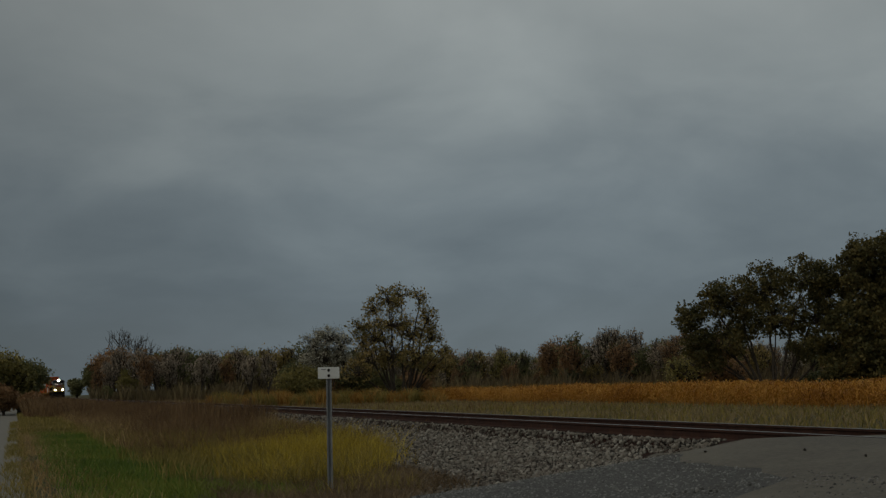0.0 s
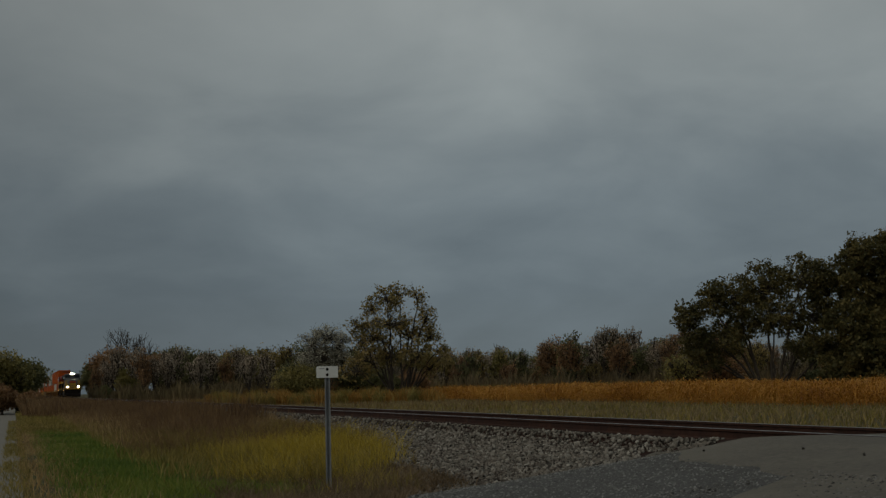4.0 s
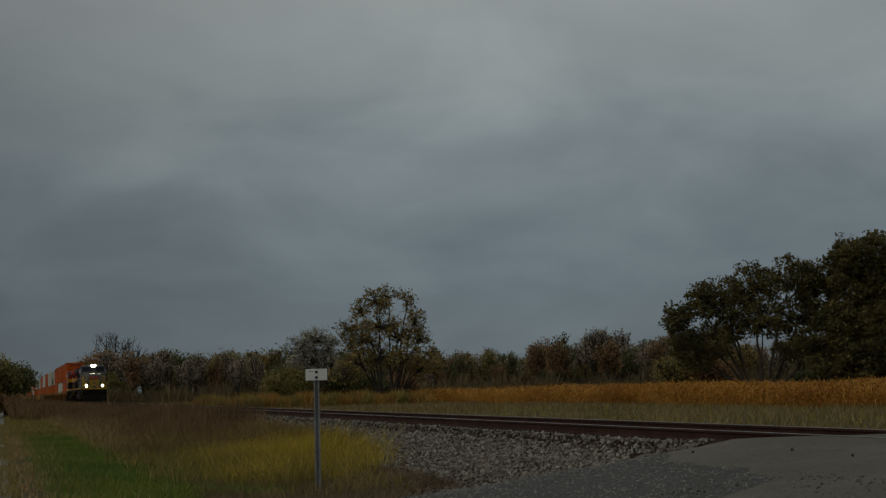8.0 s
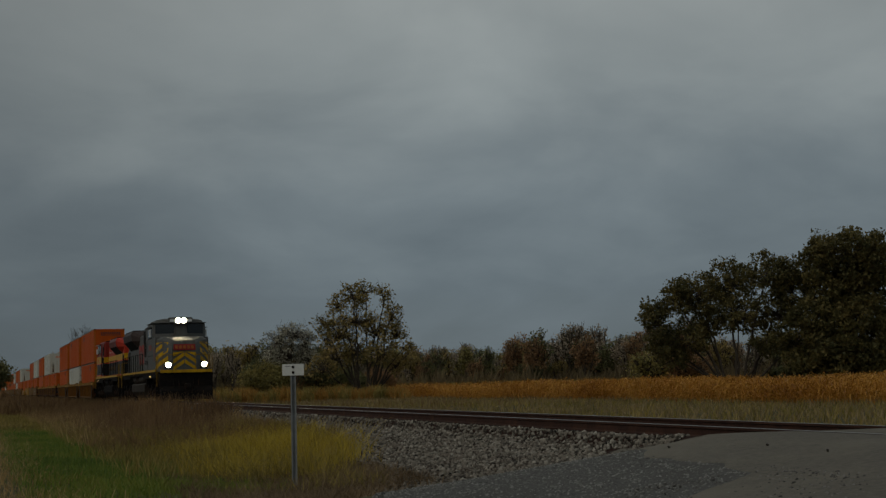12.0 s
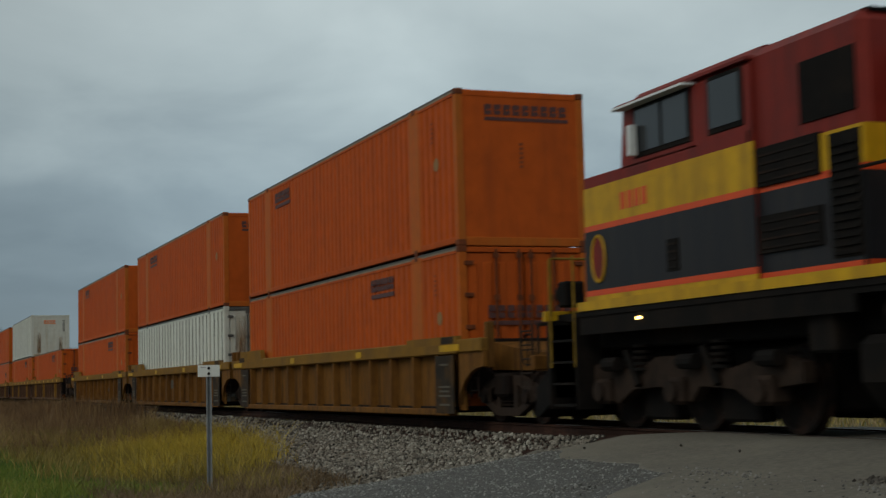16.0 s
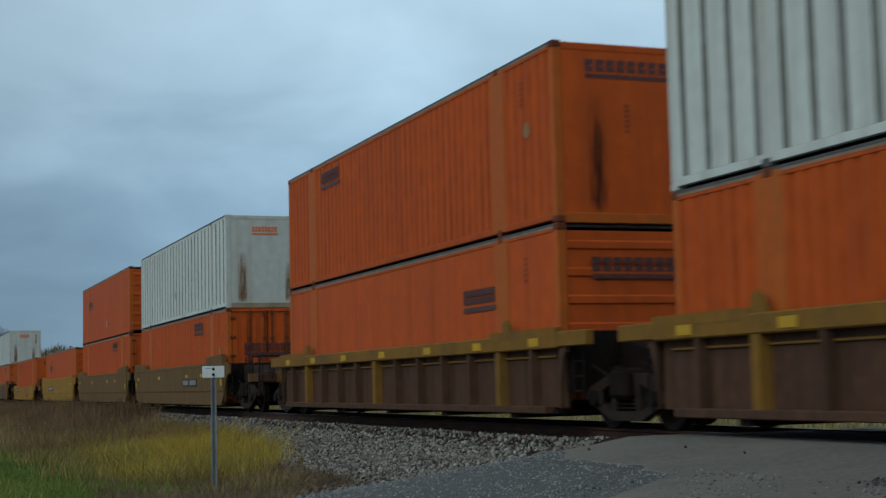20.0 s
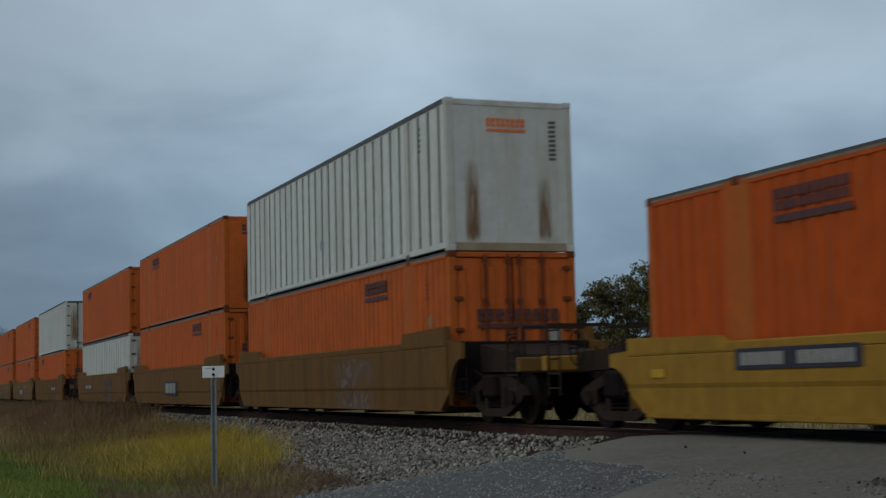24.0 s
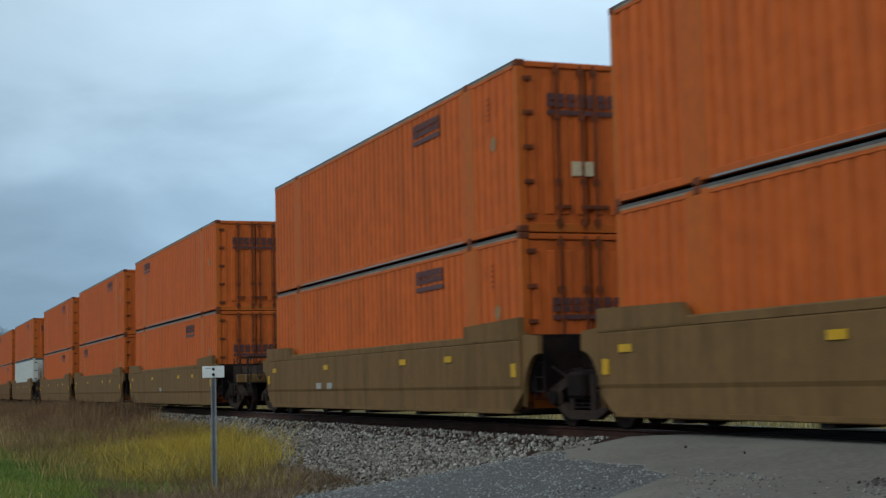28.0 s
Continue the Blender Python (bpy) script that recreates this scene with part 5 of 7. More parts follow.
CHASSIS = surface("sooty_chassis", (0.008, 0.007, 0.0065), 0.85, spec=0.08, grain=6.0, vary=0.35, dirt=(0.022, 0.015, 0.011), dirt_amount=0.6, dirt_scale=2.2)
TANK = surface("dusty_tank", (0.027, 0.021, 0.016), 0.7, spec=0.12, grain=4.0, vary=0.25, dirt=(0.044, 0.033, 0.024), dirt_amount=0.7, dirt_scale=1.0)
FRAME_BROWN = surface("dusty_truck_frame", (0.030, 0.020, 0.015), 0.85, spec=0.08, grain=6.0, vary=0.3, dirt=(0.010, 0.008, 0.007), dirt_amount=0.8, dirt_scale=2.5)
GLASS = surface("dark_cab_glass", (0.012, 0.015, 0.018), 0.12, grain=2.0, vary=0.1, bump=0.0, spec=0.35)
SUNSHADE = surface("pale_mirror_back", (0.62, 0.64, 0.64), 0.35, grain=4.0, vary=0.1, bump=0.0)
RAIL_YELLOW = surface("grimy_yellow_rail", (0.20, 0.12, 0.015), 0.7, grain=8.0, vary=0.3, bump=0.0)
LAMP = glow("head_lamp_glow", (1.0, 0.86, 0.58), 420.0)
LAMP_SMALL = glow("step_lamp_glow", (1.0, 0.55, 0.15), 9.0)


def ring_bm(x0, x1, y, z, r0, r1, seg=18):
    """A short open tube along x."""
    bm = bmesh.new()
    rings = [[bm.verts.new((x, y + math.cos(6.28318 * i / seg) * r, z + math.sin(6.28318 * i / seg) * r)) for i in range(seg)] for x, r in ((x0, r0), (x1, r0), (x1, r1), (x0, r1))]
    for a, b in zip(rings, rings[1:] + rings[:1]):
        for i in range(seg):
            bm.faces.new((a[i], a[(i + 1) % seg], b[(i + 1) % seg], b[i]))
    bmesh.ops.recalc_face_normals(bm, faces=bm.faces[:])
    return bm


def loco(s, turn, scheme, lit):
    """A six-axle road diesel. x runs forward; the head lamps over the cab windows are at x = 0, the rails at z = 0."""
    lo = new("locomotive")
    ghost = scheme == "grey"
    tagged(lo, "grimy grey diesel locomotive with yellow nose chevrons, lamps lit" if ghost else "red, yellow and black diesel locomotive running backwards", "locomotive")
    top_m = GREY if ghost else LOCO_RED
    cab_m = GREY if ghost else LOCO_MAROON
    low_m = GREY if ghost else LOCO_BLACK
    P = lambda name, bm, m, parent=lo, label="": part(name, bm, m, parent, label)

    # chassis, walkway, sill stripe
    P("underframe", box_bm(-19.6, 1.4, -1.05, 1.05, 1.15, 1.62, bevel=0.03), CHASSIS)
    P("walkway", box_bm(-18.35, 0.55, -1.52, 1.52, 1.62, 1.70), CHASSIS)
    for out in (-1, 1):
        P("side_sill", box_bm(-18.2, 0.55, *sorted((out * 1.535, out * 1.50)), 1.70, 1.83), LOCO_YELLOW, label="yellow sill stripe")
        for x0, x1, z in ((-18.2, -13.4, 1.40), (-13.4, -5.9, 1.55), (-5.9, 0.55, 1.36)):
            P("sill_skirt", box_bm(x0, x1, *sorted((out * 1.50, out * 1.44)), z, 1.62), CHASSIS)
        if ghost:
            for i in range(10):
                P("sill_gap", box_bm(-18.16 + i * 1.33, -18.04 + i * 1.33, *sorted((out * 1.539, out * 1.50)), 1.698, 1.832), FRAME_BROWN, label="dirty post foot across the yellow stripe")
    P("front_platform", box_bm(0.45, 1.94, -1.2, 1.2, 1.60, 1.72), CHASSIS)
    P("platform_edge", box_bm(1.92, 2.00, -1.42, 1.42, 1.62, 1.78, bevel=0.01), LOCO_YELLOW)
    P("rear_platform", box_bm(-19.85, -18.2, -1.42, 1.42, 1.60, 1.72), CHASSIS)
    P("rear_edge", box_bm(-19.9, -19.84, -1.42, 1.42, 1.56, 1.76, bevel=0.01), LOCO_YELLOW)

    # pilots, plough, couplers
    for sg, x in ((1, 1.72), (-1, -19.7)):
        P("pilot", box_bm(x - 0.12, x + 0.12, -1.45, 1.45, 0.42, 1.58, bevel=0.03), CHASSIS)
        P("plough", prism_bm([(x, 0.95), (x + sg * 0.62, 0.62), (x + sg * 0.70, 0.16), (x + sg * 0.58, 0.14), (x, 0.42)], -1.4, 1.4, axis="y"), CHASSIS)
        c = P("coupler", coupler_bm(sg), DARK)
        c.location = (x + sg * 0.5, 0, 0.88)
        for y in (-0.7, -0.4, 0.4, 0.7):
            bm = bmesh.new()
            add_tube(bm, (x + sg * 0.12, y, 1.25), (x + sg * 0.32, y * 0.95, 0.85), 0.03, seg=6)
            add_tube(bm, (x + sg * 0.32, y * 0.95, 0.85), (x + sg * 0.16, y * 0.85, 0.5), 0.03, seg=6)
            P("air_hose", bm, DARK)
    # stepwells at the corners
    for x0, x1 in ((0.70, 1.62), (-19.75, -18.95)):
        for out in (-1, 1):
            for i, z in enumerate((0.32, 0.64, 0.96, 1.28)):
                P("step", box_bm(x0 + 0.1, x1 - 0.1, *sorted((out * 1.5, out * 1.12)), z, z + 0.035), CHASSIS)
            for xx in (x0, x1):
                P("step_side", box_bm(xx - 0.02, xx + 0.02, *sorted((out * 1.5, out * 1.1)), 0.28, 1.62), CHASSIS)
            for xx in (x0 + 0.05, x1 - 0.05):
                bm = bmesh.new()
                add_tube(bm, (xx, out * 1.49, 0.9), (xx, out * 1.49, 2.55), 0.02, seg=6)
                P("grab_rail", bm, RAIL_YELLOW)

    back = -3.5 if ghost else -4.1
    # cab: lower body full width, upper body with a front that is peaked in plan, sloped roof edges
    P("cab_lower", prism_bm([(-1.48, 1.70), (1.48, 1.70), (1.48, 3.62), (-1.48, 3.62)], back, 0.30, axis="x"), cab_m)
    plan = [(back, -1.48), (-0.95, -1.48), (-0.30, -0.35), (-0.30, 0.35), (-0.95, 1.48), (back, 1.48)]
    bm = bmesh.new()
    rows = []
    rise = 0.18 if ghost else 0.16
    lift = 0.0 if ghost else 0.16
    for z, k, fx in ((3.60, 1.0, 0.10), (4.22 + rise, 1.0, 0.0), (4.46 + rise, 0.86, -0.10), (4.55 + rise, 0.55, -0.25)):
        rows.append([bm.verts.new((x + (fx if x > -3 else 0), y * k, z)) for x, y in plan])
    for a, b in zip(rows, rows[1:]):
        for i in range(6):
            bm.faces.new((a[i], a[(i + 1) % 6], b[(i + 1) % 6], b[i]))
    bm.faces.new(rows[0]); bm.faces.new(rows[-1][::-1])
    bmesh.ops.recalc_face_normals(bm, faces=bm.faces[:])
    cab = P("cab_upper", bm, cab_m)
    bm = bmesh.new()
    add_prism(bm, [(x * 1.0 + (0.16 if x > -3 else 0), y * 1.03) for x, y in plan], 4.28 + rise, 4.32 + rise, axis="z")
    P("cab_visor", bm, cab_m)
    for out in (-1, 1):
        # slanted front panes
        a0, b0 = Vector((-0.86, out * 1.40, 0)), Vector((-0.22, out * 0.30, 0))
        d = (b0 - a0)
        nrm = Vector((abs(d.y), -d.x * (1 if d.y > 0 else -1), 0)).normalized()
        if nrm.x < 0:
            nrm = -nrm
        bm = bmesh.new()
        vs = [bm.verts.new(a0 + d * u + nrm * 0.03 + Vector((0, 0, z))) for u, z in ((0.06, 3.86), (0.94, 3.86), (0.94, 4.20 + rise), (0.06, 4.20 + rise))]
        bm.faces.new(vs)
        g = bmesh.ops.extrude_face_region(bm, geom=bm.faces[:])
        for v in g["geom"]:
            if isinstance(v, bmesh.types.BMVert):
                v.co -= nrm * 0.05
        P("windscreen", bm, GLASS, cab)
        for x0, x1, panes in ((-3.2, -1.2, ((-3.12, -2.38), (-2.28, -1.28))),) if ghost else ((-2.75, -1.25, ((-2.68, -2.06), (-1.98, -1.32))), (-3.95, -3.15, ((-3.89, -3.21),))):
            wf = P("side_window_frame", box_bm(x0, x1, *sorted((out * 1.495, out * 1.47)), 3.60 + lift * 0.5, 4.24 + lift, bevel=0.01), CHASSIS)
            for a, b in panes:
                P("side_window", box_bm(a, b, *sorted((out * 1.505, out * 1.475)), 3.67 + lift * 0.5, 4.18 + lift), GLASS, wf)
        P("window_awning", box_bm(-3.25 if ghost else -2.85, -1.15 if ghost else -0.95, *sorted((out * 1.66, out * 1.46)), 4.22 + lift, 4.25 + lift), top_m if ghost else SUNSHADE)
        P("mirror", box_bm(-1.40, -1.32, *sorted((out * 1.64, out * 1.52)), 3.7, 4.12, bevel=0.01), SUNSHADE, label="pale cab mirror")
        P("cab_door_seam", box_bm(back + 0.06, back + 0.10, *sorted((out * 1.49, out * 1.475)), 1.85, 3.6), CHASSIS)
        P("cab_panel_seam", box_bm(-3.2, -0.9, *sorted((out * 1.488, out * 1.475)), 2.62, 2.65), CHASSIS)
        if not ghost:
            P("cab_yellow_band", box_bm(back - 0.01, 0.31, *sorted((out * 1.492, out * 1.47)), 2.90, 3.46), LOCO_YELLOW)
            P("cab_black_band", box_bm(back - 0.01, 0.31, *sorted((out * 1.494, out * 1.47)), 1.98, 2.84), LOCO_BLACK)
            P("cab_pinstripe", box_bm(back - 0.01, 0.31, *sorted((out * 1.496, out * 1.47)), 2.83, 2.91), LOCO_ORANGE)
            P("cab_foot_stripe", box_bm(back - 0.01, 0.31, *sorted((out * 1.496, out * 1.47)), 1.90, 1.98), LOCO_ORANGE)
            P("cab_yellow_foot", box_bm(back - 0.01, 0.31, *sorted((out * 1.493, out * 1.47)), 1.72, 1.90), LOCO_YELLOW)
            for z0, z1 in ((2.90, 3.36), (2.12, 2.56)):
                v = P("cab_vent", box_bm(-5.35, -4.13, *sorted((out * 1.47, out * 1.41)), z0, z1, bevel=0.005), CHASSIS)
                for i in range(4):
                    P("vent_slat", box_bm(-5.30, -4.18, *sorted((out * 1.482, out * 1.46)), z0 + 0.05 + i * 0.1, z0 + 0.075 + i * 0.1), DARK, v)
            v = P("small_grille", box_bm(-2.35, -2.05, *sorted((out * 1.505, out * 1.48)), 2.08, 2.50), CHASSIS)
            for i in range(4):
                P("grille_slat", box_bm(-2.33, -2.07, *sorted((out * 1.515, out * 1.50)), 2.12 + i * 0.1, 2.15 + i * 0.1), DARK, v)
            for i in range(4):
                P("number_bar", box_bm(-1.55 + i * 0.2, -1.42 + i * 0.2, *sorted((out * 1.500, out * 1.48)), 3.04, 3.28), LOCO_ORANGE, label="faded orange bar")
    # nose, tapering in plan to a narrow front
    STAGES = ((0.28, 1.46, 3.66), (0.76, 1.26, 3.62), (1.26, 0.90, 3.50), (1.40, 0.68, 3.40))
    bm = bmesh.new()
    rows = []
    for x, w, zt in STAGES:
        lean = -0.25 * (zt - 3.0) if x > 0.9 else 0
        rows.append([bm.verts.new(c) for c in ((x, -w, 1.72), (x, w, 1.72), (x, w, 2.8), (x + lean, w * 0.96, zt - 0.16), (x + lean - 0.05, w * 0.80, zt), (x + lean - 0.05, -w * 0.80, zt), (x + lean, -w * 0.96, zt - 0.16), (x, -w, 2.8))])
    for a, b in zip(rows, rows[1:]):
        for i in range(8):
            bm.faces.new((a[i], a[(i + 1) % 8], b[(i + 1) % 8], b[i]))
    bm.faces.new(rows[0]); bm.faces.new(rows[-1][::-1])
    bmesh.ops.recalc_face_normals(bm, faces=bm.faces[:])
    P("nose", bm, GREY if ghost else LOCO_BLACK)

    def flank_strip(out, z0, rise, thick, ztop):
        bm = bmesh.new()
        pts = []
        for (x, w, zt), u in zip(STAGES[:3], (0.0, 0.35, 0.80)):
            za, zb = min(z0 + rise * u, ztop), min(z0 + rise * u + thick, ztop + 0.02)
            for z in (za, zb):
                k = 1.0 if z < 2.8 else 1.0 - 0.04 * (z - 2.8) / max(zt - 0.16 - 2.8, 0.1)
                lx = -0.25 * (zt - 3.0) * max(0, z - 2.8) / (zt - 0.16 - 2.8) if x > 0.9 else 0
                pts.append(bm.verts.new((x + lx + 0.006, out * (w * k + 0.014), z)))
        for j in (0, 2):
            bm.faces.new((pts[j], pts[j + 2], pts[j + 3], pts[j + 1]))
        g = bmesh.ops.extrude_face_region(bm, geom=bm.faces[:])
        for v in g["geom"]:
            if isinstance(v, bmesh.types.BMVert):
                v.co.y -= out * 0.04
        bmesh.ops.recalc_face_normals(bm, faces=bm.faces[:])
        return bm

    if ghost:
        for out in (-1, 1):
            for i in range(4):
                P("chevron", flank_strip(out, 1.82 + i * 0.46, 0.62, 0.24, 3.30), LOCO_YELLOW, label="yellow warning chevron")
            for i in range(5):
                z0 = 1.78 + i * 0.40
                bm = bmesh.new()
                vs = [bm.verts.new((1.416, out * y, min(max(z, 1.76), 2.8))) for y, z in ((0.02, z0 + 0.36), (0.63, z0 - 0.06), (0.63, z0 + 0.16), (0.02, z0 + 0.58))]
                if vs[3].co.z - vs[0].co.z > 0.02 or vs[2].co.z - vs[1].co.z > 0.02:
                    bm.faces.new(vs)
                    g = bmesh.ops.extrude_face_region(bm, geom=bm.faces[:])
                    for v in g["geom"]:
                        if isinstance(v, bmesh.types.BMVert):
                            v.co.x -= 0.03
                    bmesh.ops.recalc_face_normals(bm, faces=bm.faces[:])
                    P("chevron", bm, LOCO_YELLOW, label="yellow warning chevron")
        bm = bmesh.new()
        add_prism(bm, [(1.42, 2.86), (1.31, 3.2), (1.29, 3.2), (1.40, 2.86)], -0.60, 0.60, axis="y")
        P("nose_logo", bm, surface("maroon_panel", (0.20, 0.02, 0.02), 0.5), label="maroon logo panel")
        for i in range(5):
            P("nose_block", prism_bm([(1.426, 2.94), (1.364, 3.13), (1.32, 3.13), (1.38, 2.94)], -0.52 + i * 0.22, -0.37 + i * 0.22, axis="y"), RED_INK)
    else:
        for out in (-1, 1):
            P("nose_band", flank_strip(out, 2.86, 0.0, 0.44, 3.4), LOCO_YELLOW)
            P("nose_foot", flank_strip(out, 1.74, 0.0, 0.18, 3.4), LOCO_YELLOW)
            P("nose_stripe", flank_strip(out, 2.79, 0.0, 0.07, 3.4), LOCO_ORANGE)
    # lamps
    housing = P("head_lamp_housing", box_bm(-0.75, -0.05, -0.66, 0.66, 4.42, 4.76 if ghost else 4.70, bevel=0.04), top_m if ghost else LOCO_RED)
    big = 0.14
    for y in (-big - 0.02, big + 0.02):
        bm = bmesh.new()
        add_tube(bm, (-0.08, y, 4.57), (-0.02, y, 4.57), big, seg=18)
        P("head_lamp", bm, LAMP if lit else GLASS, housing, "twin head lamp")
        P("lamp_rim", ring_bm(-0.08, 0.06, y, 4.57, big + 0.002, big + 0.018), CHASSIS, housing)
    for y in (-0.48, 0.48):
        P("number_board", box_bm(-0.07, -0.035, y - 0.13, y + 0.13, 4.50, 4.66), SUNSHADE if ghost else GLASS, housing)
    for y in (-0.98, 0.98):
        can = P("ditch_lamp_housing", box_bm(1.72, 2.01, y - 0.17, y + 0.17, 1.84, 2.24, bevel=0.03), CHASSIS)
        bm = bmesh.new()
        add_tube(bm, (2.00, y, 2.05), (2.05, y, 2.05), big, seg=18)
        P("ditch_lamp", bm, LAMP if lit else GLASS, can, "round ditch lamp")
        P("lamp_rim", ring_bm(1.97, 2.12, y, 2.05, big + 0.002, big + 0.02), CHASSIS, can)

    # electrical cabinet behind the cab, then the narrower hood
    P("cabinet", box_bm(-6.1, -3.5, -1.42, 1.42, 1.70, 4.42 + lift, bevel=0.12), cab_m)
    for x0, x1, y, z in ((-6.05, back, 1.24, 4.40 + lift), (-12.1, -6.1, 0.94, 4.16), (-18.85, -17.6, 0.96, 4.385), (-17.6, -12.3, 1.40, 4.475)):
        P("roof_panel", box_bm(x0, x1, -y, y, z, z + 0.05, bevel=0.01), CHASSIS, label="soot-black roof panel")
    P("hood", box_bm(-12.1, -6.1, -1.06, 1.06, 1.70, 4.18, bevel=0.14), top_m)
    P("radiator_hood", box_bm(-18.9, -12.1, -1.06, 1.06, 1.70, 4.40, bevel=0.10), top_m)
    if not ghost:
        for out in (-1, 1):
            for nm, x0, x1, y in (("cabinet", -6.1, -3.52, 1.42), ("hood", -12.1, -6.1, 1.06), ("rear", -18.9, -12.1, 1.06)):
                P("yellow_band", box_bm(x0, x1, *sorted((out * (y + 0.012), out * (y - 0.01))), 2.91, 3.34), LOCO_YELLOW)
                P("pinstripe", box_bm(x0, x1, *sorted((out * (y + 0.014), out * (y - 0.01))), 2.84, 2.92), LOCO_ORANGE)
                P("black_band", box_bm(x0, x1, *sorted((out * (y + 0.013), out * (y - 0.01))), 1.90, 2.84), LOCO_BLACK)
                P("orange_foot", box_bm(x0, x1, *sorted((out * (y + 0.014), out * (y - 0.01))), 1.82, 1.90), LOCO_ORANGE)
            for nm, m2, z0, z1, o2 in (("yellow_band", LOCO_YELLOW, 2.91, 3.34, 0.0), ("pinstripe", LOCO_ORANGE, 2.84, 2.92, 0.003), ("black_band", LOCO_BLACK, 1.90, 2.84, 0.001), ("orange_foot", LOCO_ORANGE, 1.82, 1.90, 0.003)):
                P(nm, box_bm(-6.112 - o2, -6.09, *sorted((out * 1.41, out * 1.08)), z0, z1), m2)
            bm = bmesh.new()
            for i in range(14):
                add_box(bm, -11.9 + i * 0.4, -11.68 + i * 0.4, *sorted((out * 1.084, out * 1.06)), 2.26, 2.54) if i not in (6, 11) else None
            tagged(P("name_blocks", bm, surface("dull_gold_lettering", (0.15, 0.075, 0.014), 0.6, bump=0.0), label="gold block lettering on the flank"), kind="stuff")
    # radiator wings
    for out in (-1, 1):
        P("radiator_wing", prism_bm([(out * 1.0, 3.30), (out * 1.50, 3.86), (out * 1.56, 4.24), (out * 1.43, 4.47), (out * 0.2, 4.53), (out * 0.2, 3.30)], -17.6, -12.3, axis="x"), surface("sooty_brown_roof", (0.046, 0.033, 0.030), 0.6, grain=3.0, vary=0.25) if ghost else surface("maroon_roof", (0.12, 0.028, 0.022), 0.5, grain=3.0, vary=0.2))
        bm = bmesh.new()
        for i in range(30):
            x = -17.3 + i * 0.165
            vs = [(out * 1.055, 3.345), (out * 1.49, 3.835)]
            add_box(bm, x, x + 0.06, *sorted((vs[0][0], vs[0][0] + out * 0.012)), 3.3, 3.36)
        tagged(P("radiator_grille", bm, CHASSIS), kind="stuff")
        mesh_bm = bmesh.new()
        add_prism(mesh_bm, [(out * 1.02, 3.31), (out * 1.505, 3.85), (out * 1.495, 3.86), (out * 1.01, 3.33)], -17.35, -12.5, axis="x")
        P("radiator_mesh", mesh_bm, CHASSIS)
        # the wing's ends run in to the hood
        for x0, x1, m2 in ((-17.6, -18.75, top_m), (-12.3, -11.55, surface("sooty_brown_roof", (0.046, 0.033, 0.030), 0.6, grain=3.0, vary=0.25) if ghost else top_m)):
            bm = bmesh.new()
            rows = [[bm.verts.new((x, out * y, z)) for y, z in pts] for x, pts in
                    ((x0, ((1.0, 3.31), (1.49, 3.86), (1.55, 4.24), (1.42, 4.46), (0.3, 4.52))), (x1, ((1.0, 3.40), (1.065, 3.80), (1.065, 4.02), (1.0, 4.16), (0.3, 4.24))))]
            for i in range(5):
                bm.faces.new((rows[0][i], rows[0][(i + 1) % 5], rows[1][(i + 1) % 5], rows[1][i]))
            bm.faces.new(rows[0]); bm.faces.new(rows[1][::-1])
            bmesh.ops.recalc_face_normals(bm, faces=bm.faces[:])
            P("wing_fairing", bm, m2)
    # hood doors with handles
    for out in (-1, 1):
        for i in range(9):
            x = -11.6 + i * 0.6
            d = P("hood_door", box_bm(x, x + 0.49, *sorted((out * 1.078, out * 1.05)), 1.92, 3.1 if ghost else 2.78, bevel=0.004), low_m)
            P("door_latch", box_bm(x + 0.40, x + 0.45, *sorted((out * 1.095, out * 1.07)), 2.25, 2.4), CHASSIS, d)
        for i in range(11):
            x = -17.6 + i * 0.56
            P("hood_door", box_bm(x, x + 0.5, *sorted((out * 1.078, out * 1.05)), 1.92, 3.1 if ghost else 2.78, bevel=0.004), low_m)
        for x0, x1, z0, z1 in ((-4.4, -3.75, 2.2, 2.42), (-5.3, -4.65, 2.2, 2.42)) if ghost else ((-6.05, -5.5, 1.95, 3.3),):
            v = P("louvre_panel", box_bm(x0, x1, *sorted((out * 1.445, out * 1.425)), z0, z1), CHASSIS)
            n = int((z1 - z0) / 0.09)
            for i in range(n):
                z = z0 + 0.03 + i * 0.09
                P("louvre", box_bm(x0 + 0.04, x1 - 0.04, *sorted((out * 1.47, out * 1.44)), z, z + 0.035), low_m if ghost else CHASSIS, v)
        door = P("rear_door", box_bm(-18.8, -17.75, *sorted((out * 1.085, out * 1.05)), 1.75, 3.25), CHASSIS)
        if ghost:
            for x0, x1, z0, z1 in ((-18.84, -18.76, 1.74, 3.3), (-17.98, -17.88, 1.74, 3.3), (-18.76, -17.98, 3.22, 3.3), (-18.76, -17.98, 1.74, 1.84)):
                P("door_frame", box_bm(x0, x1, *sorted((out * 1.11, out * 1.06)), z0, z1, bevel=0.006), GREY, door)
            for i in range(11):
                P("door_slat", box_bm(-18.74, -18.0, *sorted((out * 1.098, out * 1.07)), 1.90 + i * 0.12, 1.935 + i * 0.12), DARK, door)
            P("sand_hatch", box_bm(-17.84, -17.66, *sorted((out * 1.12, out * 1.06)), 2.75, 3.25, bevel=0.03), DARK)
        if ghost:
            P("cabinet_door", box_bm(-4.3, -3.7, *sorted((out * 1.44, out * 1.415)), 2.6, 4.0, bevel=0.006), cab_m)
        P("cabinet_vent", box_bm(-6.0, -5.0, *sorted((out * 1.44, out * 1.415)), 3.5, 4.2, bevel=0.006), CHASSIS)
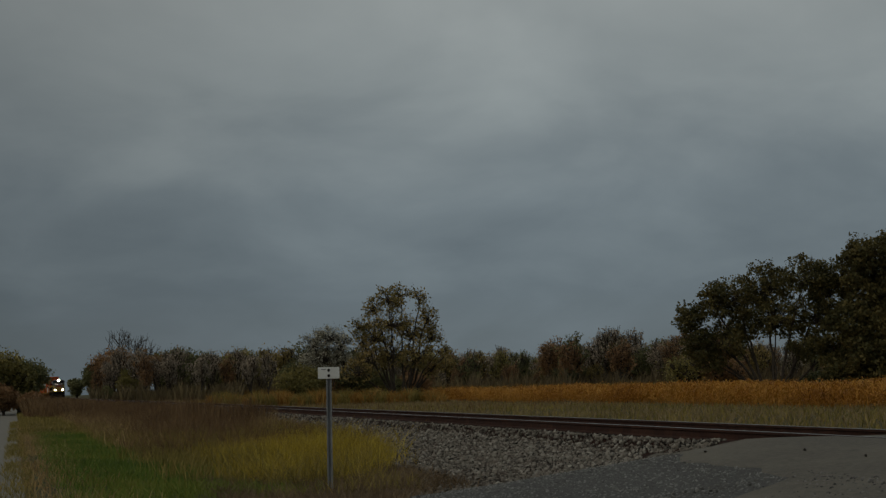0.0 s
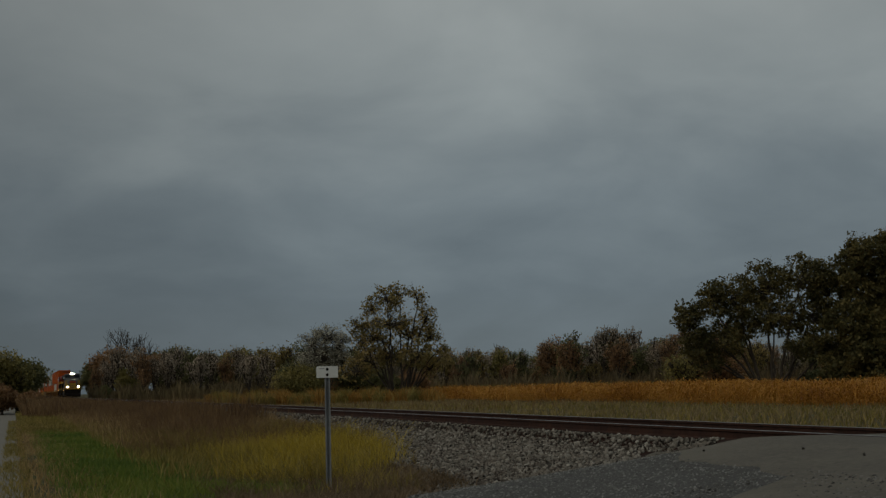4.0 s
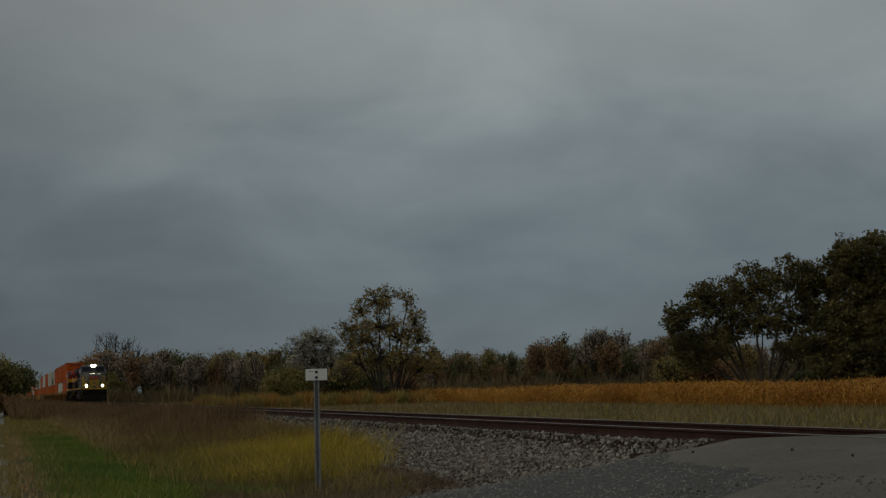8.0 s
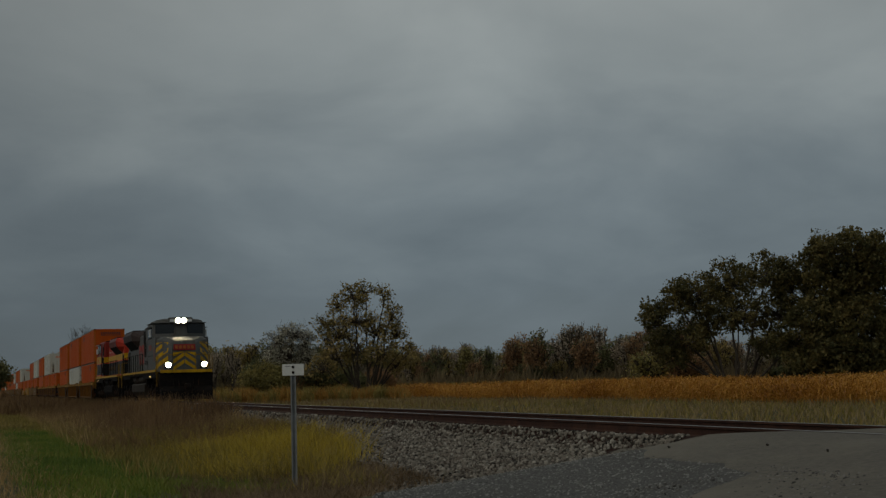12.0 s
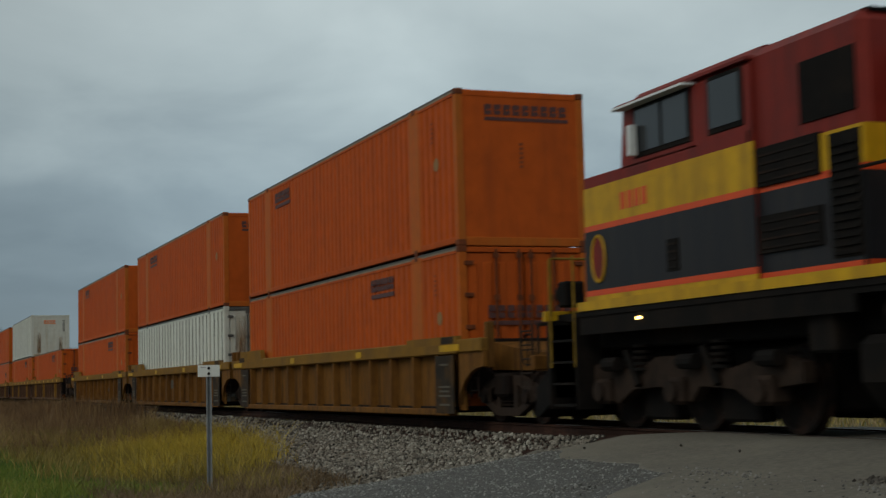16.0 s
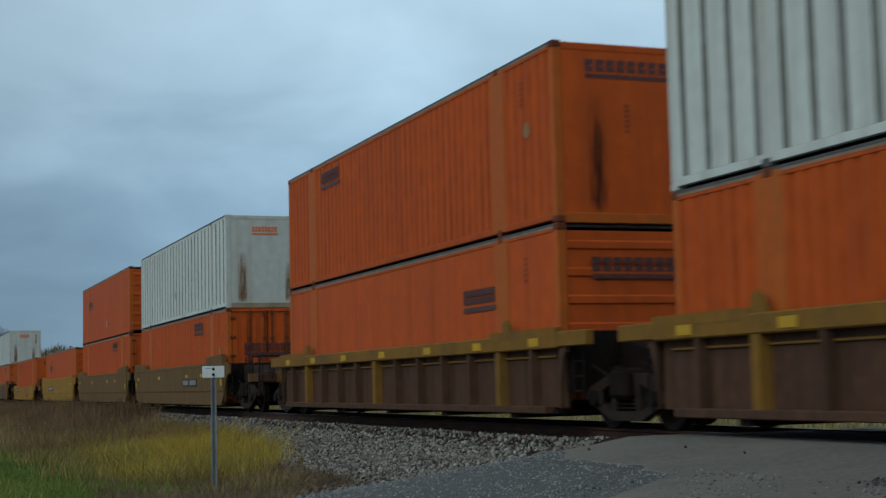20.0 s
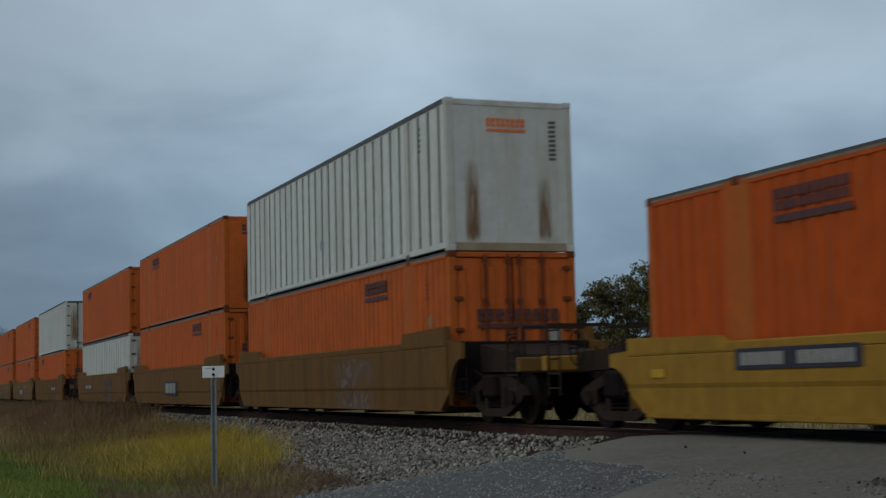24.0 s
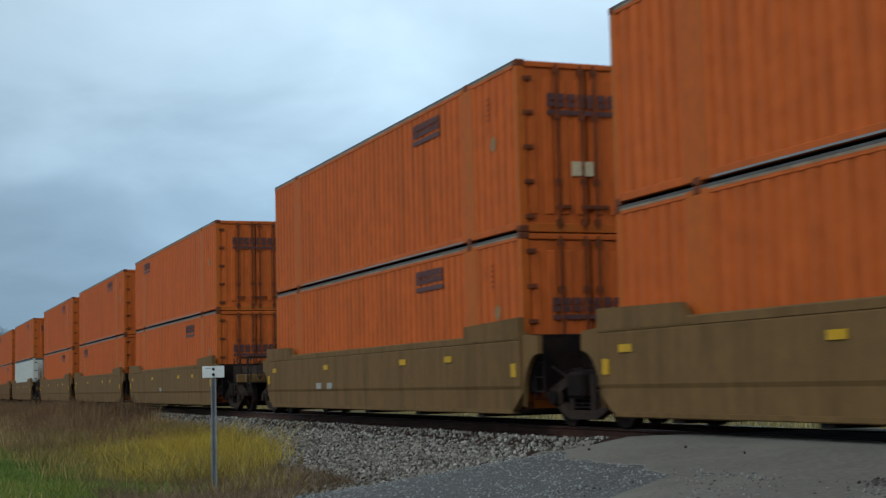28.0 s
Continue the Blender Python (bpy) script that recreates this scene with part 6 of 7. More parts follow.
        for x in (-4.75, -5.35) if ghost else ():
            P("cabinet_handle", box_bm(x, x + 0.05, *sorted((out * 1.47, out * 1.42)), 2.65, 3.5, bevel=0.01), CHASSIS)
    # brand blocks
    if ghost:
        for out in (-1, 1):
            for i in range(3):
                a = -11.85 + i * 1.58
                bm = bmesh.new()
                y = sorted((out * 1.088, out * 1.05))
                for c0, c1, d0, d1 in ((0.0, 0.30, 2.3, 3.5), (0.78, 1.08, 2.3, 3.5), (0.30, 0.78, 3.22, 3.5), (0.30, 0.78, 2.3, 2.58)):
                    add_box(bm, a + c0, a + c1, *y, d0, d1)
                P("flank_logo_block", bm, surface("dull_red_paint", (0.30, 0.028, 0.018), 0.6, grain=4.0, vary=0.2, dirt=(0.16, 0.12, 0.10), dirt_amount=0.4, streak=True, bump=0.0), label="dull red block letter")
            P("cab_emblem", box_bm(-0.42, -0.12, *sorted((out * 1.494, out * 1.47)), 2.3, 3.1, bevel=0.004), surface("faded_red_patch", (0.20, 0.07, 0.06), 0.6, grain=6.0, vary=0.3, bump=0.0), label="faded red emblem patch")
            for i in range(4):
                P("number_bar", box_bm(-2.9 + i * 0.36, -2.62 + i * 0.36, *sorted((out * 1.494, out * 1.47)), 2.95, 3.25), surface("faded_red_patch", (0.2, 0.07, 0.06), 0.6), label="faded red bar")
    else:
        for out in (-1, 1):
            disc = bmesh.new()
            add_prism(disc, [(-0.12 + 0.21 * math.cos(k * 0.3927), 2.42 + 0.34 * math.sin(k * 0.3927)) for k in range(16)], *sorted((out * 1.503, out * 1.48)), axis="y")
            em = P("cab_emblem", disc, LOCO_MAROON, label="round dark red emblem")
            rim = bmesh.new()
            for k in range(16):
                a0 = k * 0.3927
                add_tube(rim, (-0.12 + 0.20 * math.cos(a0), out * 1.503, 2.42 + 0.33 * math.sin(a0)), (-0.12 + 0.20 * math.cos(a0 + 0.3927), out * 1.503, 2.42 + 0.33 * math.sin(a0 + 0.3927)), 0.022, seg=5)
            P("emblem_rim", rim, LOCO_YELLOW, em)
    # rear end
    if not ghost:
        P("rear_yellow_band", box_bm(-18.915, -18.88, -1.05, 1.05, 2.91, 3.34), LOCO_YELLOW)
        P("rear_pinstripe", box_bm(-18.918, -18.88, -1.05, 1.05, 2.84, 2.92), LOCO_ORANGE)
        P("rear_black_band", box_bm(-18.916, -18.88, -1.05, 1.05, 1.90, 2.84), LOCO_BLACK)
        P("rear_orange_foot", box_bm(-18.918, -18.88, -1.05, 1.05, 1.80, 1.90), LOCO_ORANGE)
        bm = bmesh.new()
        add_tube(bm, (-19.86, -0.5, 1.95), (-19.92, -0.5, 1.95), 0.09, seg=12)
        P("marker_lamp", bm, LAMP_SMALL, label="small amber marker lamp")
        P("step_lamp", box_bm(-1.30, -1.20, 1.43, 1.525, 1.51, 1.55, bevel=0.01), LAMP_SMALL, label="small amber step lamp")
        for y in (-0.62, 0.62):
            bm = bmesh.new()
            add_tube(bm, (-19.78, y, 1.74), (-18.98, y * 0.8, 2.95), 0.022, seg=6)
            P("stair_rail", bm, RAIL_YELLOW)
        for out in (-1, 1):
            for i in range(9):
                P("hood_latch", box_bm(-11.6 + i * 0.62, -11.52 + i * 0.62, *sorted((out * 1.075, out * 1.05)), 3.58, 3.72), SUNSHADE, label="small pale latch") if i % 3 != 2 else None
        for y in (-0.70, -0.46):
            bm = bmesh.new()
            add_tube(bm, (-18.9, y, 3.85), (-18.99, y, 3.85), 0.10, seg=14)
            P("rear_lamp", bm, surface("lamp_lens", (0.16, 0.17, 0.17), 0.25, bump=0.0), label="unlit twin rear lamp")
        for out in (-1, 1):
            for x in (-18.55, -18.2):
                for i in range(6):
                    P("rear_louvre", box_bm(x, x + 0.3, *sorted((out * 1.075, out * 1.05)), 3.62 + i * 0.08, 3.655 + i * 0.08), LOCO_RED) if x > -18.3 else None
    P("rear_lamp_housing", box_bm(-18.96, -18.88, -0.86, -0.30, 3.7, 4.0, bevel=0.02), CHASSIS)
    # handrails along the walkways
    for out in (-1, 1):
        xs = [-18.1 + i * 1.33 for i in range(10)]
        for x in xs:
            bm = bmesh.new()
            add_tube(bm, (x, out * 1.50, 1.7), (x, out * 1.50, 2.86), 0.02, seg=6)
            P("handrail_post", bm, CHASSIS)
        bm = bmesh.new()
        add_tube(bm, (xs[0], out * 1.50, 2.86), (xs[-1], out * 1.50, 2.86), 0.02, seg=6)
        P("handrail", bm, CHASSIS)
    for y in (-1.3, -0.5, 0.5, 1.3):
        for x in (1.93, -19.8):
            bm = bmesh.new()
            add_tube(bm, (x, y, 1.7), (x, y, 2.6), 0.02, seg=6)
            P("end_rail_post", bm, RAIL_YELLOW)
    for x in (1.93, -19.8):
        for y0, y1 in ((-1.3, -0.5), (0.5, 1.3)):
            bm = bmesh.new()
            add_tube(bm, (x, y0, 2.6), (x, y1, 2.6), 0.02, seg=6)
            P("end_rail", bm, RAIL_YELLOW)
    # roof gear
    P("exhaust_stack", box_bm(-8.6, -7.8, -0.35, 0.35, 4.12, 4.36, bevel=0.04), CHASSIS)
    P("dynamic_brake", box_bm(-5.9, -3.9, -0.9, 0.9, 4.40 + lift, 4.52 + lift, bevel=0.05), CHASSIS)
    P("cab_air_unit", box_bm(-2.6, -1.5, -0.6, 0.6, 4.55 + lift, 4.70 + lift, bevel=0.05), GREY if ghost else LOCO_RED)
    horn = P("horn_bracket", box_bm(-9.6, -9.3, -0.62, -0.38, 4.14, 4.40), CHASSIS)
    for i in range(3):
        bm = bmesh.new()
        add_tube(bm, (-9.75, -0.62 + i * 0.13, 4.44 + i * 0.05), (-9.15, -0.62 + i * 0.13, 4.48 + i * 0.05), 0.035, 0.09, seg=10)
        P("horn", bm, CHASSIS, horn)
    # three roof fans over the radiators
    for x in (-13.2, -14.9, -16.6):
        bm = bmesh.new()
        add_tube(bm, (x, 0, 4.38), (x, 0, 4.5), 0.72, seg=20)
        P("radiator_fan", bm, CHASSIS)
    bm = bmesh.new()
    add_tube(bm, (-18.6, -0.45, 4.58), (-18.6, 0.45, 4.58), 0.02, seg=6)
    add_tube(bm, (-18.6, -0.45, 4.28), (-18.6, -0.45, 4.58), 0.02, seg=6)
    add_tube(bm, (-18.6, 0.45, 4.28), (-18.6, 0.45, 4.58), 0.02, seg=6)
    P("roof_grab", bm, CHASSIS)
    # tank and reservoirs
    P("fuel_tank", prism_bm([(-1.2, 0.34), (-0.9, 0.22), (0.9, 0.22), (1.2, 0.34), (1.42, 0.62), (1.42, 1.02), (1.3, 1.12), (-1.3, 1.12), (-1.42, 1.02), (-1.42, 0.62)], -13.3, -5.85, axis="x"), TANK if ghost else CHASSIS)
    for out in (-1, 1):
        for x0, x1 in ((-13.1, -11.0), (-9.6, -6.2)):
            bm = bmesh.new()
            y, z, rr = out * 1.20, 1.34, 0.205
            add_tube(bm, (x0 + 0.06, y, z), (x1 - 0.06, y, z), rr, seg=18)
            add_tube(bm, (x0, y, z), (x0 + 0.06, y, z), rr * 0.72, rr, seg=18)
            add_tube(bm, (x1 - 0.06, y, z), (x1, y, z), rr, rr * 0.72, seg=18)
            tank = P("air_reservoir", bm, TANK if ghost else CHASSIS)
            for x in (x0 + 0.35, x1 - 0.35):
                P("strap", ring_bm(x, x + 0.05, y, z, rr - 0.01, rr + 0.012), CHASSIS, tank)
        # valves and pipes between the two reservoirs
        for x, z, w, h in ((-10.85, 1.30, 0.16, 0.20), (-10.4, 1.42, 0.22, 0.12), (-10.05, 1.22, 0.20, 0.16)):
            P("valve", box_bm(x, x + w, *sorted((out * 1.36, out * 1.12)), z - h / 2, z + h / 2, bevel=0.02), FRAME_BROWN)
        bm = bmesh.new()
        add_tube(bm, (-11.0, out * 1.3, 1.40), (-9.6, out * 1.3, 1.36), 0.022, seg=6)
        add_tube(bm, (-10.3, out * 1.33, 1.25), (-9.6, out * 1.33, 1.22), 0.02, seg=6)
        P("air_pipe", bm, DARK)
        P("equipment_box", box_bm(-5.4, -4.9, *sorted((out * 1.4, out * 1.0)), 0.95, 1.4, bevel=0.03), CHASSIS)
        bm = bmesh.new()
        add_tube(bm, (-10.8, out * 1.3, 1.25), (-10.5, out * 1.3, 1.1), 0.07, seg=8)
        P("tank_filler", bm, DARK)
    # trucks
    for xc in (-1.78, -16.45):
        tr = P("truck", box_bm(xc - 2.5, xc + 2.5, -0.62, 0.62, 0.26, 1.12, bevel=0.05), CHASSIS)
        for out in (-1, 1):
            fr = [(-2.75, 0.62), (-2.75, 0.86), (-2.1, 0.98), (-1.2, 0.80), (-0.6, 1.0), (0.6, 1.0), (1.2, 0.80), (2.1, 0.98), (2.75, 0.86), (2.75, 0.62), (2.3, 0.58), (1.75, 0.36), (1.3, 0.56), (0.5, 0.60), (0.28, 0.40), (-0.28, 0.40), (-0.5, 0.60), (-1.3, 0.56), (-1.75, 0.36), (-2.3, 0.58)]
            P("truck_frame", prism_bm([(xc + a, b) for a, b in fr], *sorted((out * 1.06, out * 1.22)), axis="y"), FRAME_BROWN, tr)
            for ax in (-2.05, 0.0, 2.05):
                w = P("loco_wheel", wheel_bm(out * 0.755, 0.53, out), TYRE_STEEL, tr)
                w.location = (xc + ax, 0, 0.53)
                bm = bmesh.new()
                add_box(bm, xc + ax - 0.2, xc + ax + 0.2, *sorted((out * 1.0, out * 1.34)), 0.36, 0.72, bevel=0.05)
                add_tube(bm, (xc + ax, out * 1.33, 0.54), (xc + ax, out * 1.40, 0.54), 0.14, seg=12)
                P("journal_box", bm, FRAME_BROWN, tr)
            for ax in (-1.02, 1.02):
                P("brake_rigging", box_bm(xc + ax - 0.42, xc + ax + 0.42, *sorted((out * 0.66, out * 0.98)), 0.14, 0.66, bevel=0.04), CHASSIS, tr)
                bm = bmesh.new()
                for k in range(5):
                    add_tube(bm, (xc + ax, out * 1.2, 0.82 + k * 0.08), (xc + ax, out * 1.2, 0.86 + k * 0.08), 0.13, seg=10)
                add_tube(bm, (xc + ax, out * 1.28, 0.62), (xc + ax + 0.3, out * 1.3, 1.1), 0.05, seg=8)
                P("spring_and_damper", bm, CHASSIS, tr)
            for ax in (-2.45, -0.6, 1.5):
                bm = bmesh.new()
                add_tube(bm, (xc + ax, out * 1.32, 0.92), (xc + ax + 0.4, out * 1.32, 0.92), 0.1, seg=10)
                P("brake_cylinder", bm, CHASSIS, tr)
    # small lit step lamps under the sill
    bm = bmesh.new()
    add_tube(bm, (-2.2, -1.505, 1.46), (-2.2, -1.52, 1.46), 0.035, seg=10)
    P("step_lamp", bm, LAMP_SMALL, label="small amber step lamp")
    if turn:
        MOVERS.append((lo, s, 0.0, 180))
    else:
        MOVERS.append((lo, s, 0.0, 0))
    return lo


loco(0.0, False, "grey", True)
loco(40.9, True, "belle", False)

# ---------------------------------------------------------------- grass and weeds
def blades(name, xs, ys, hs, width, material, rng, lean=0.35, base=None):
    """Upright blades: each a bent, tapering strip of three triangles."""
    n = len(xs)
    z0 = ground_h(xs, ys) - 0.03 if base is None else base
    a = rng.uniform(0, 6.28, n)
    w = width * rng.uniform(0.6, 1.4, n)
    dx, dy = np.cos(a) * w, np.sin(a) * w
    b = rng.uniform(0, 6.28, n)
    l1 = hs * lean * rng.uniform(0.1, 0.6, n)
    l2 = hs * lean * rng.uniform(0.4, 1.6, n)
    cx, cy = np.cos(b), np.sin(b)
    P = lambda ox, oy, oz: np.stack([xs + ox, ys + oy, z0 + oz], -1)
    v = np.stack([P(-dx, -dy, 0), P(dx, dy, 0), P(cx * l1 - dx * 0.8, cy * l1 - dy * 0.8, hs * 0.55), P(cx * l1 + dx * 0.8, cy * l1 + dy * 0.8, hs * 0.55), P(cx * l2, cy * l2, hs)], 1).reshape(-1, 3)
    f = np.array([(0, 1, 3), (0, 3, 2), (2, 3, 4)])
    f = (np.arange(n)[:, None, None] * 5 + f[None]).reshape(-1, 3)
    return np_mesh(name, v, f, material)


def patchy(rng, n, x0, x1, y0, y1, scale, cut):
    """Places spread over a rectangle in uneven clumps."""
    x, y = rng.uniform(x0, x1, n), rng.uniform(y0, y1, n)
    k = np.sin(x * scale + 2.1 * np.sin(y * scale * 0.7)) + np.sin(y * scale * 1.3 + 1.7 * np.sin(x * scale * 0.6)) + rng.normal(0, 0.7, n)
    m = k > cut
    return x[m], y[m]


GREEN = leaf_mat("green_grass", (0.058, 0.104, 0.018), (0.118, 0.184, 0.026), (0.225, 0.233, 0.044), 0.35)
GOLD = leaf_mat("yellowing_grass", (0.180, 0.124, 0.016), (0.420, 0.300, 0.030), (0.630, 0.490, 0.078), 0.5)
STRAW = leaf_mat("dry_straw", (0.204, 0.129, 0.050), (0.345, 0.226, 0.094), (0.500, 0.368, 0.170), 0.4)
RUSSET = leaf_mat("russet_weeds", (0.074, 0.043, 0.022), (0.158, 0.092, 0.044), (0.275, 0.176, 0.080), 0.3)
PALE_STRAW = leaf_mat("pale_field_straw", (0.150, 0.110, 0.052), (0.255, 0.190, 0.092), (0.375, 0.290, 0.150), 0.25)
SCRUB = leaf_mat("tawny_scrub", (0.105, 0.058, 0.020), (0.195, 0.112, 0.036), (0.300, 0.190, 0.062), 0.06)
THICKET = leaf_mat("brown_thicket", (0.078, 0.058, 0.032), (0.135, 0.102, 0.054), (0.205, 0.158, 0.078), 0.05)
TAWNY = leaf_mat("tawny_grass", (0.160, 0.078, 0.018), (0.310, 0.160, 0.034), (0.450, 0.260, 0.070), 0.2)
OLIVE = leaf_mat("olive_weeds", (0.116, 0.096, 0.025), (0.221, 0.180, 0.048), (0.388, 0.288, 0.087), 0.3)

DRYBROWN = leaf_mat("brown_thatch", (0.091, 0.059, 0.031), (0.168, 0.115, 0.063), (0.280, 0.203, 0.119), 0.6)
rng = np.random.default_rng(11)


def sward(name, label, x, y, h, w, mat, lean=0.4):
    tagged(new(name, blades(name, x, y, h, w, mat, rng, lean)), label, "grass", kind="stuff")


x, y = patchy(rng, 80000, -62, -19, 0.5, 5.6, 0.8, -1.4)
m = rng.random(len(x)) < smooth01(0.4, 1.4, y) * (1 - smooth01(3.6, 5.2, y)) * smooth01(-19.5, -23.0, x + 0.5 * y)
x, y = x[m], y[m]
sward("green_grass", "short green grass on the verge", x, y, rng.uniform(0.08, 0.24, len(x)), 0.007, GREEN, 0.7)
x, y = patchy(rng, 16000, -125, -60, 0.2, 4.2, 0.5, -1.4)
sward("green_grass", "short green grass along the lane", x, y, rng.uniform(0.12, 0.35, len(x)), 0.018, OLIVE, 0.6)
x, y = patchy(rng, 100000, -50, -23.5, 3.6, 8.8, 0.9, 0.0)
edge = (y < np.interp(x, [-46, -33, -27, -23.5], [8.2, 8.0, 6.7, 5.0]) + rng.normal(0, 0.35, len(x))) & (rng.random(len(x)) < smooth01(-50, -31, x) * smooth01(3.4, 5.4, y))
x, y = x[edge], y[edge]
sward("yellow_grass", "tall yellow-green grass round the sign post", x, y, rng.uniform(0.12, 0.60, len(x)) * np.interp(x, [-46, -34, -29, -26, -24, -23.5], [0.8, 1.0, 1.25, 1.2, 0.8, 0.5]) * (1 + 0.25 * np.sin(x * 2.1 + 1.7 * np.sin(y * 1.9))), 0.0042, GOLD, 0.8)
x, y = patchy(rng, 26000, -48, -24.5, 4.2, 8.2, 1.4, 0.1)
m = y < np.interp(x, [-46, -33, -27, -24.5], [8.2, 8.0, 6.7, 5.6])
sward("mixed_weeds", "olive and tan weeds mixed into the yellow grass", x[m], y[m], rng.uniform(0.2, 0.66, m.sum()), 0.0045, OLIVE, 0.8)
x, y = patchy(rng, 9000, -46, -22.0, 3.6, 6.2, 0.9, -0.4)
sward("mixed_grass", "green shoots among the yellow grass", x, y, rng.uniform(0.12, 0.36, len(x)), 0.008, OLIVE, 0.6)
x, y = patchy(rng, 30000, -27.0, -16.5, 3.0, 6.8, 1.1, -0.6)
edge = x < np.interp(y, [3.0, 4.2, 5.4, 6.3], [-15.5, -17.5, -20.3, -21.8]) + rng.normal(0, 0.3, len(x))
x, y = x[edge], y[edge]
sward("dry_grass", "low dry tan grass at the edge of the gravel", x, y, rng.uniform(0.05, 0.26, len(x)), 0.005, DRYBROWN, 0.9)
x, y = patchy(rng, 84000, -130, -36, 3.0, 9.0, 0.4, -0.9)
sward("russet_weeds", "tall russet and brown weeds before the track", x, y, rng.uniform(0.3, 1.0, len(x)) * np.interp(y, [3.2, 5.5, 7.0, 9.0], [0.5, 1.0, 0.85, 0.3]), 0.0065, RUSSET, 0.6)
x, y = patchy(rng, 30000, -125, -50.5, 5.2, 8.8, 0.55, -0.3)
tall = rng.uniform(0.6, 1.3, len(x)) * (1 + 0.22 * np.sin(x * 0.9 + 1.3 * np.sin(y * 1.1)) + 0.12 * np.sin(x * 2.3)) * np.interp(x, [-110, -80, -52, -47], [0.75, 0.9, 1.0, 0.6]) * np.interp(y, [5.2, 6.4, 8.8], [0.6, 1.0, 0.85])
sward("tall_weeds", "tall dark russet weeds standing before the rails", x, y, tall, 0.011, RUSSET, 0.35)
x, y = patchy(rng, 9000, -160, -100, 0.6, 6.5, 0.4, -0.9)
sward("lane_brush", "low russet brush at the far end of the verge", x, y, rng.uniform(0.6, 1.55, len(x)) * np.interp(y, [0.6, 4.5, 6.5], [1.25, 1.0, 0.7]), 0.02, RUSSET, 0.5)
x, y = patchy(rng, 13000, -130, -42, 2.6, 8.6, 0.6, 0.1)
sward("straw_weeds", "pale dry stems among the weeds", x, y, rng.uniform(0.3, 0.85, len(x)), 0.007, STRAW, 0.6)
x, y = patchy(rng, 16000, -330, -130, 0.5, 9.0, 0.2, -1.4)
sward("far_weeds", "brown weeds along the far line", x, y, rng.uniform(0.3, 0.9, len(x)), 0.05, RUSSET, 0.3)
x, y = patchy(rng, 16000, -90, -17, 0.12, 2.4, 0.9, -1.2)
m = rng.random(len(x)) < 1 - smooth01(0.5, 2.4, y)
sward("verge_straw", "thin dry grass along the lane edge", x[m], y[m], rng.uniform(0.06, 0.24, m.sum()), 0.007, STRAW, 0.7)
x, y = patchy(rng, 9000, -90, -20, -0.24, 0.30, 0.9, -1.0)
sward("verge_straw", "dry and green grass hanging over the lane edge", x, y, rng.uniform(0.05, 0.20, len(x)), 0.007, OLIVE, 0.8)
x, y = patchy(rng, 20000, -70, -24, 2.4, 6.6, 0.7, -0.6)
m = rng.random(len(x)) < smooth01(2.2, 3.6, y) * (1 - smooth01(5.0, 6.8, y)) * smooth01(-20, -32, x)
sward("brown_grass", "brown and olive tufts between green and gold", x[m], y[m], rng.uniform(0.2, 0.55, m.sum()), 0.009, OLIVE, 0.5)
# beyond the track
x, y = patchy(rng, 30000, -330, -20, 14.2, 52.0, 0.10, -1.5)
sward("field_grass", "rough tan and green grass beyond the track", x, y, rng.uniform(0.2, 0.55, len(x)), 0.03, OLIVE, 0.5)
x, y = patchy(rng, 52000, -300, -20, 15.0, 51.0, 0.13, -0.9)
sward("field_grass", "dry straw-coloured grass before the corn", x, y, rng.uniform(0.25, 0.7, len(x)) * np.interp(x, [-200, -120, -60], [1.0, 0.8, 0.7]), 0.026, PALE_STRAW, 0.5)
x, y = patchy(rng, 9000, -330, -110, 22.0, 54.0, 0.2, 0.3)
sward("field_grass", "russet weeds scattered in the field", x, y, rng.uniform(0.3, 0.8, len(x)), 0.03, RUSSET, 0.4)


n = 42000
deg = rng.uniform(142, 176.5, n)
dist = rng.uniform(318, 352, n)
x, y = dist * np.cos(np.radians(deg)), dist * np.sin(np.radians(deg))
pick = np.sin(deg * 3.1) + np.sin(deg * 7.7 + 1) + rng.normal(0, 0.8, n) > -0.3
sward("scrub_edge", "tall brown scrub at the foot of the distant wood", x[pick], y[pick], rng.uniform(0.8, 2.6, pick.sum()), 0.12, SCRUB, 0.5)
sward("scrub_edge", "olive scrub at the foot of the distant wood", x[~pick], y[~pick], rng.uniform(0.8, 2.2, (~pick).sum()), 0.12, OLIVE, 0.5)


n = 34000
deg = rng.uniform(143, 177.2, n)
near = deg > 171.5
dist = np.where(near, rng.uniform(296, 345, n), rng.uniform(335, 445, n))
x, y = dist * np.cos(np.radians(deg)), dist * np.sin(np.radians(deg))
tall = rng.uniform(1.6, 5.2, n) * np.where(near, 0.78, 1.0) * (1 + 0.35 * np.sin(deg * 2.7) * np.sin(deg * 6.1))
sward("undergrowth", "brown saplings and undergrowth filling the distant wood", x, y, tall, 0.17, THICKET, 0.3)


# tawny grass along the field edge, from the thicket to the corn
n = 15000
deg = rng.uniform(163.6, 173.4, n)
dist = rng.uniform(168, 186, n)
x, y = dist * np.cos(np.radians(deg)), dist * np.sin(np.radians(deg))
tall = rng.uniform(0.8, 2.0, n) * (1 + 0.16 * np.sin(deg * 5.3 + 1.1 * np.sin(deg * 2.1)) + 0.08 * np.sin(deg * 17)) * np.interp(deg, [163.6, 164.6, 172.4, 173.4], [0.7, 1.0, 1.0, 0.5])
pick = np.sin(deg * 4.3) + 0.8 * np.sin(deg * 9.1 + 1) + rng.normal(0, 0.8, n) > 0.1
sward("tawny_grass", "tall tawny orange grass along the field edge", x[pick], y[pick], tall[pick], 0.05, TAWNY, 0.5)
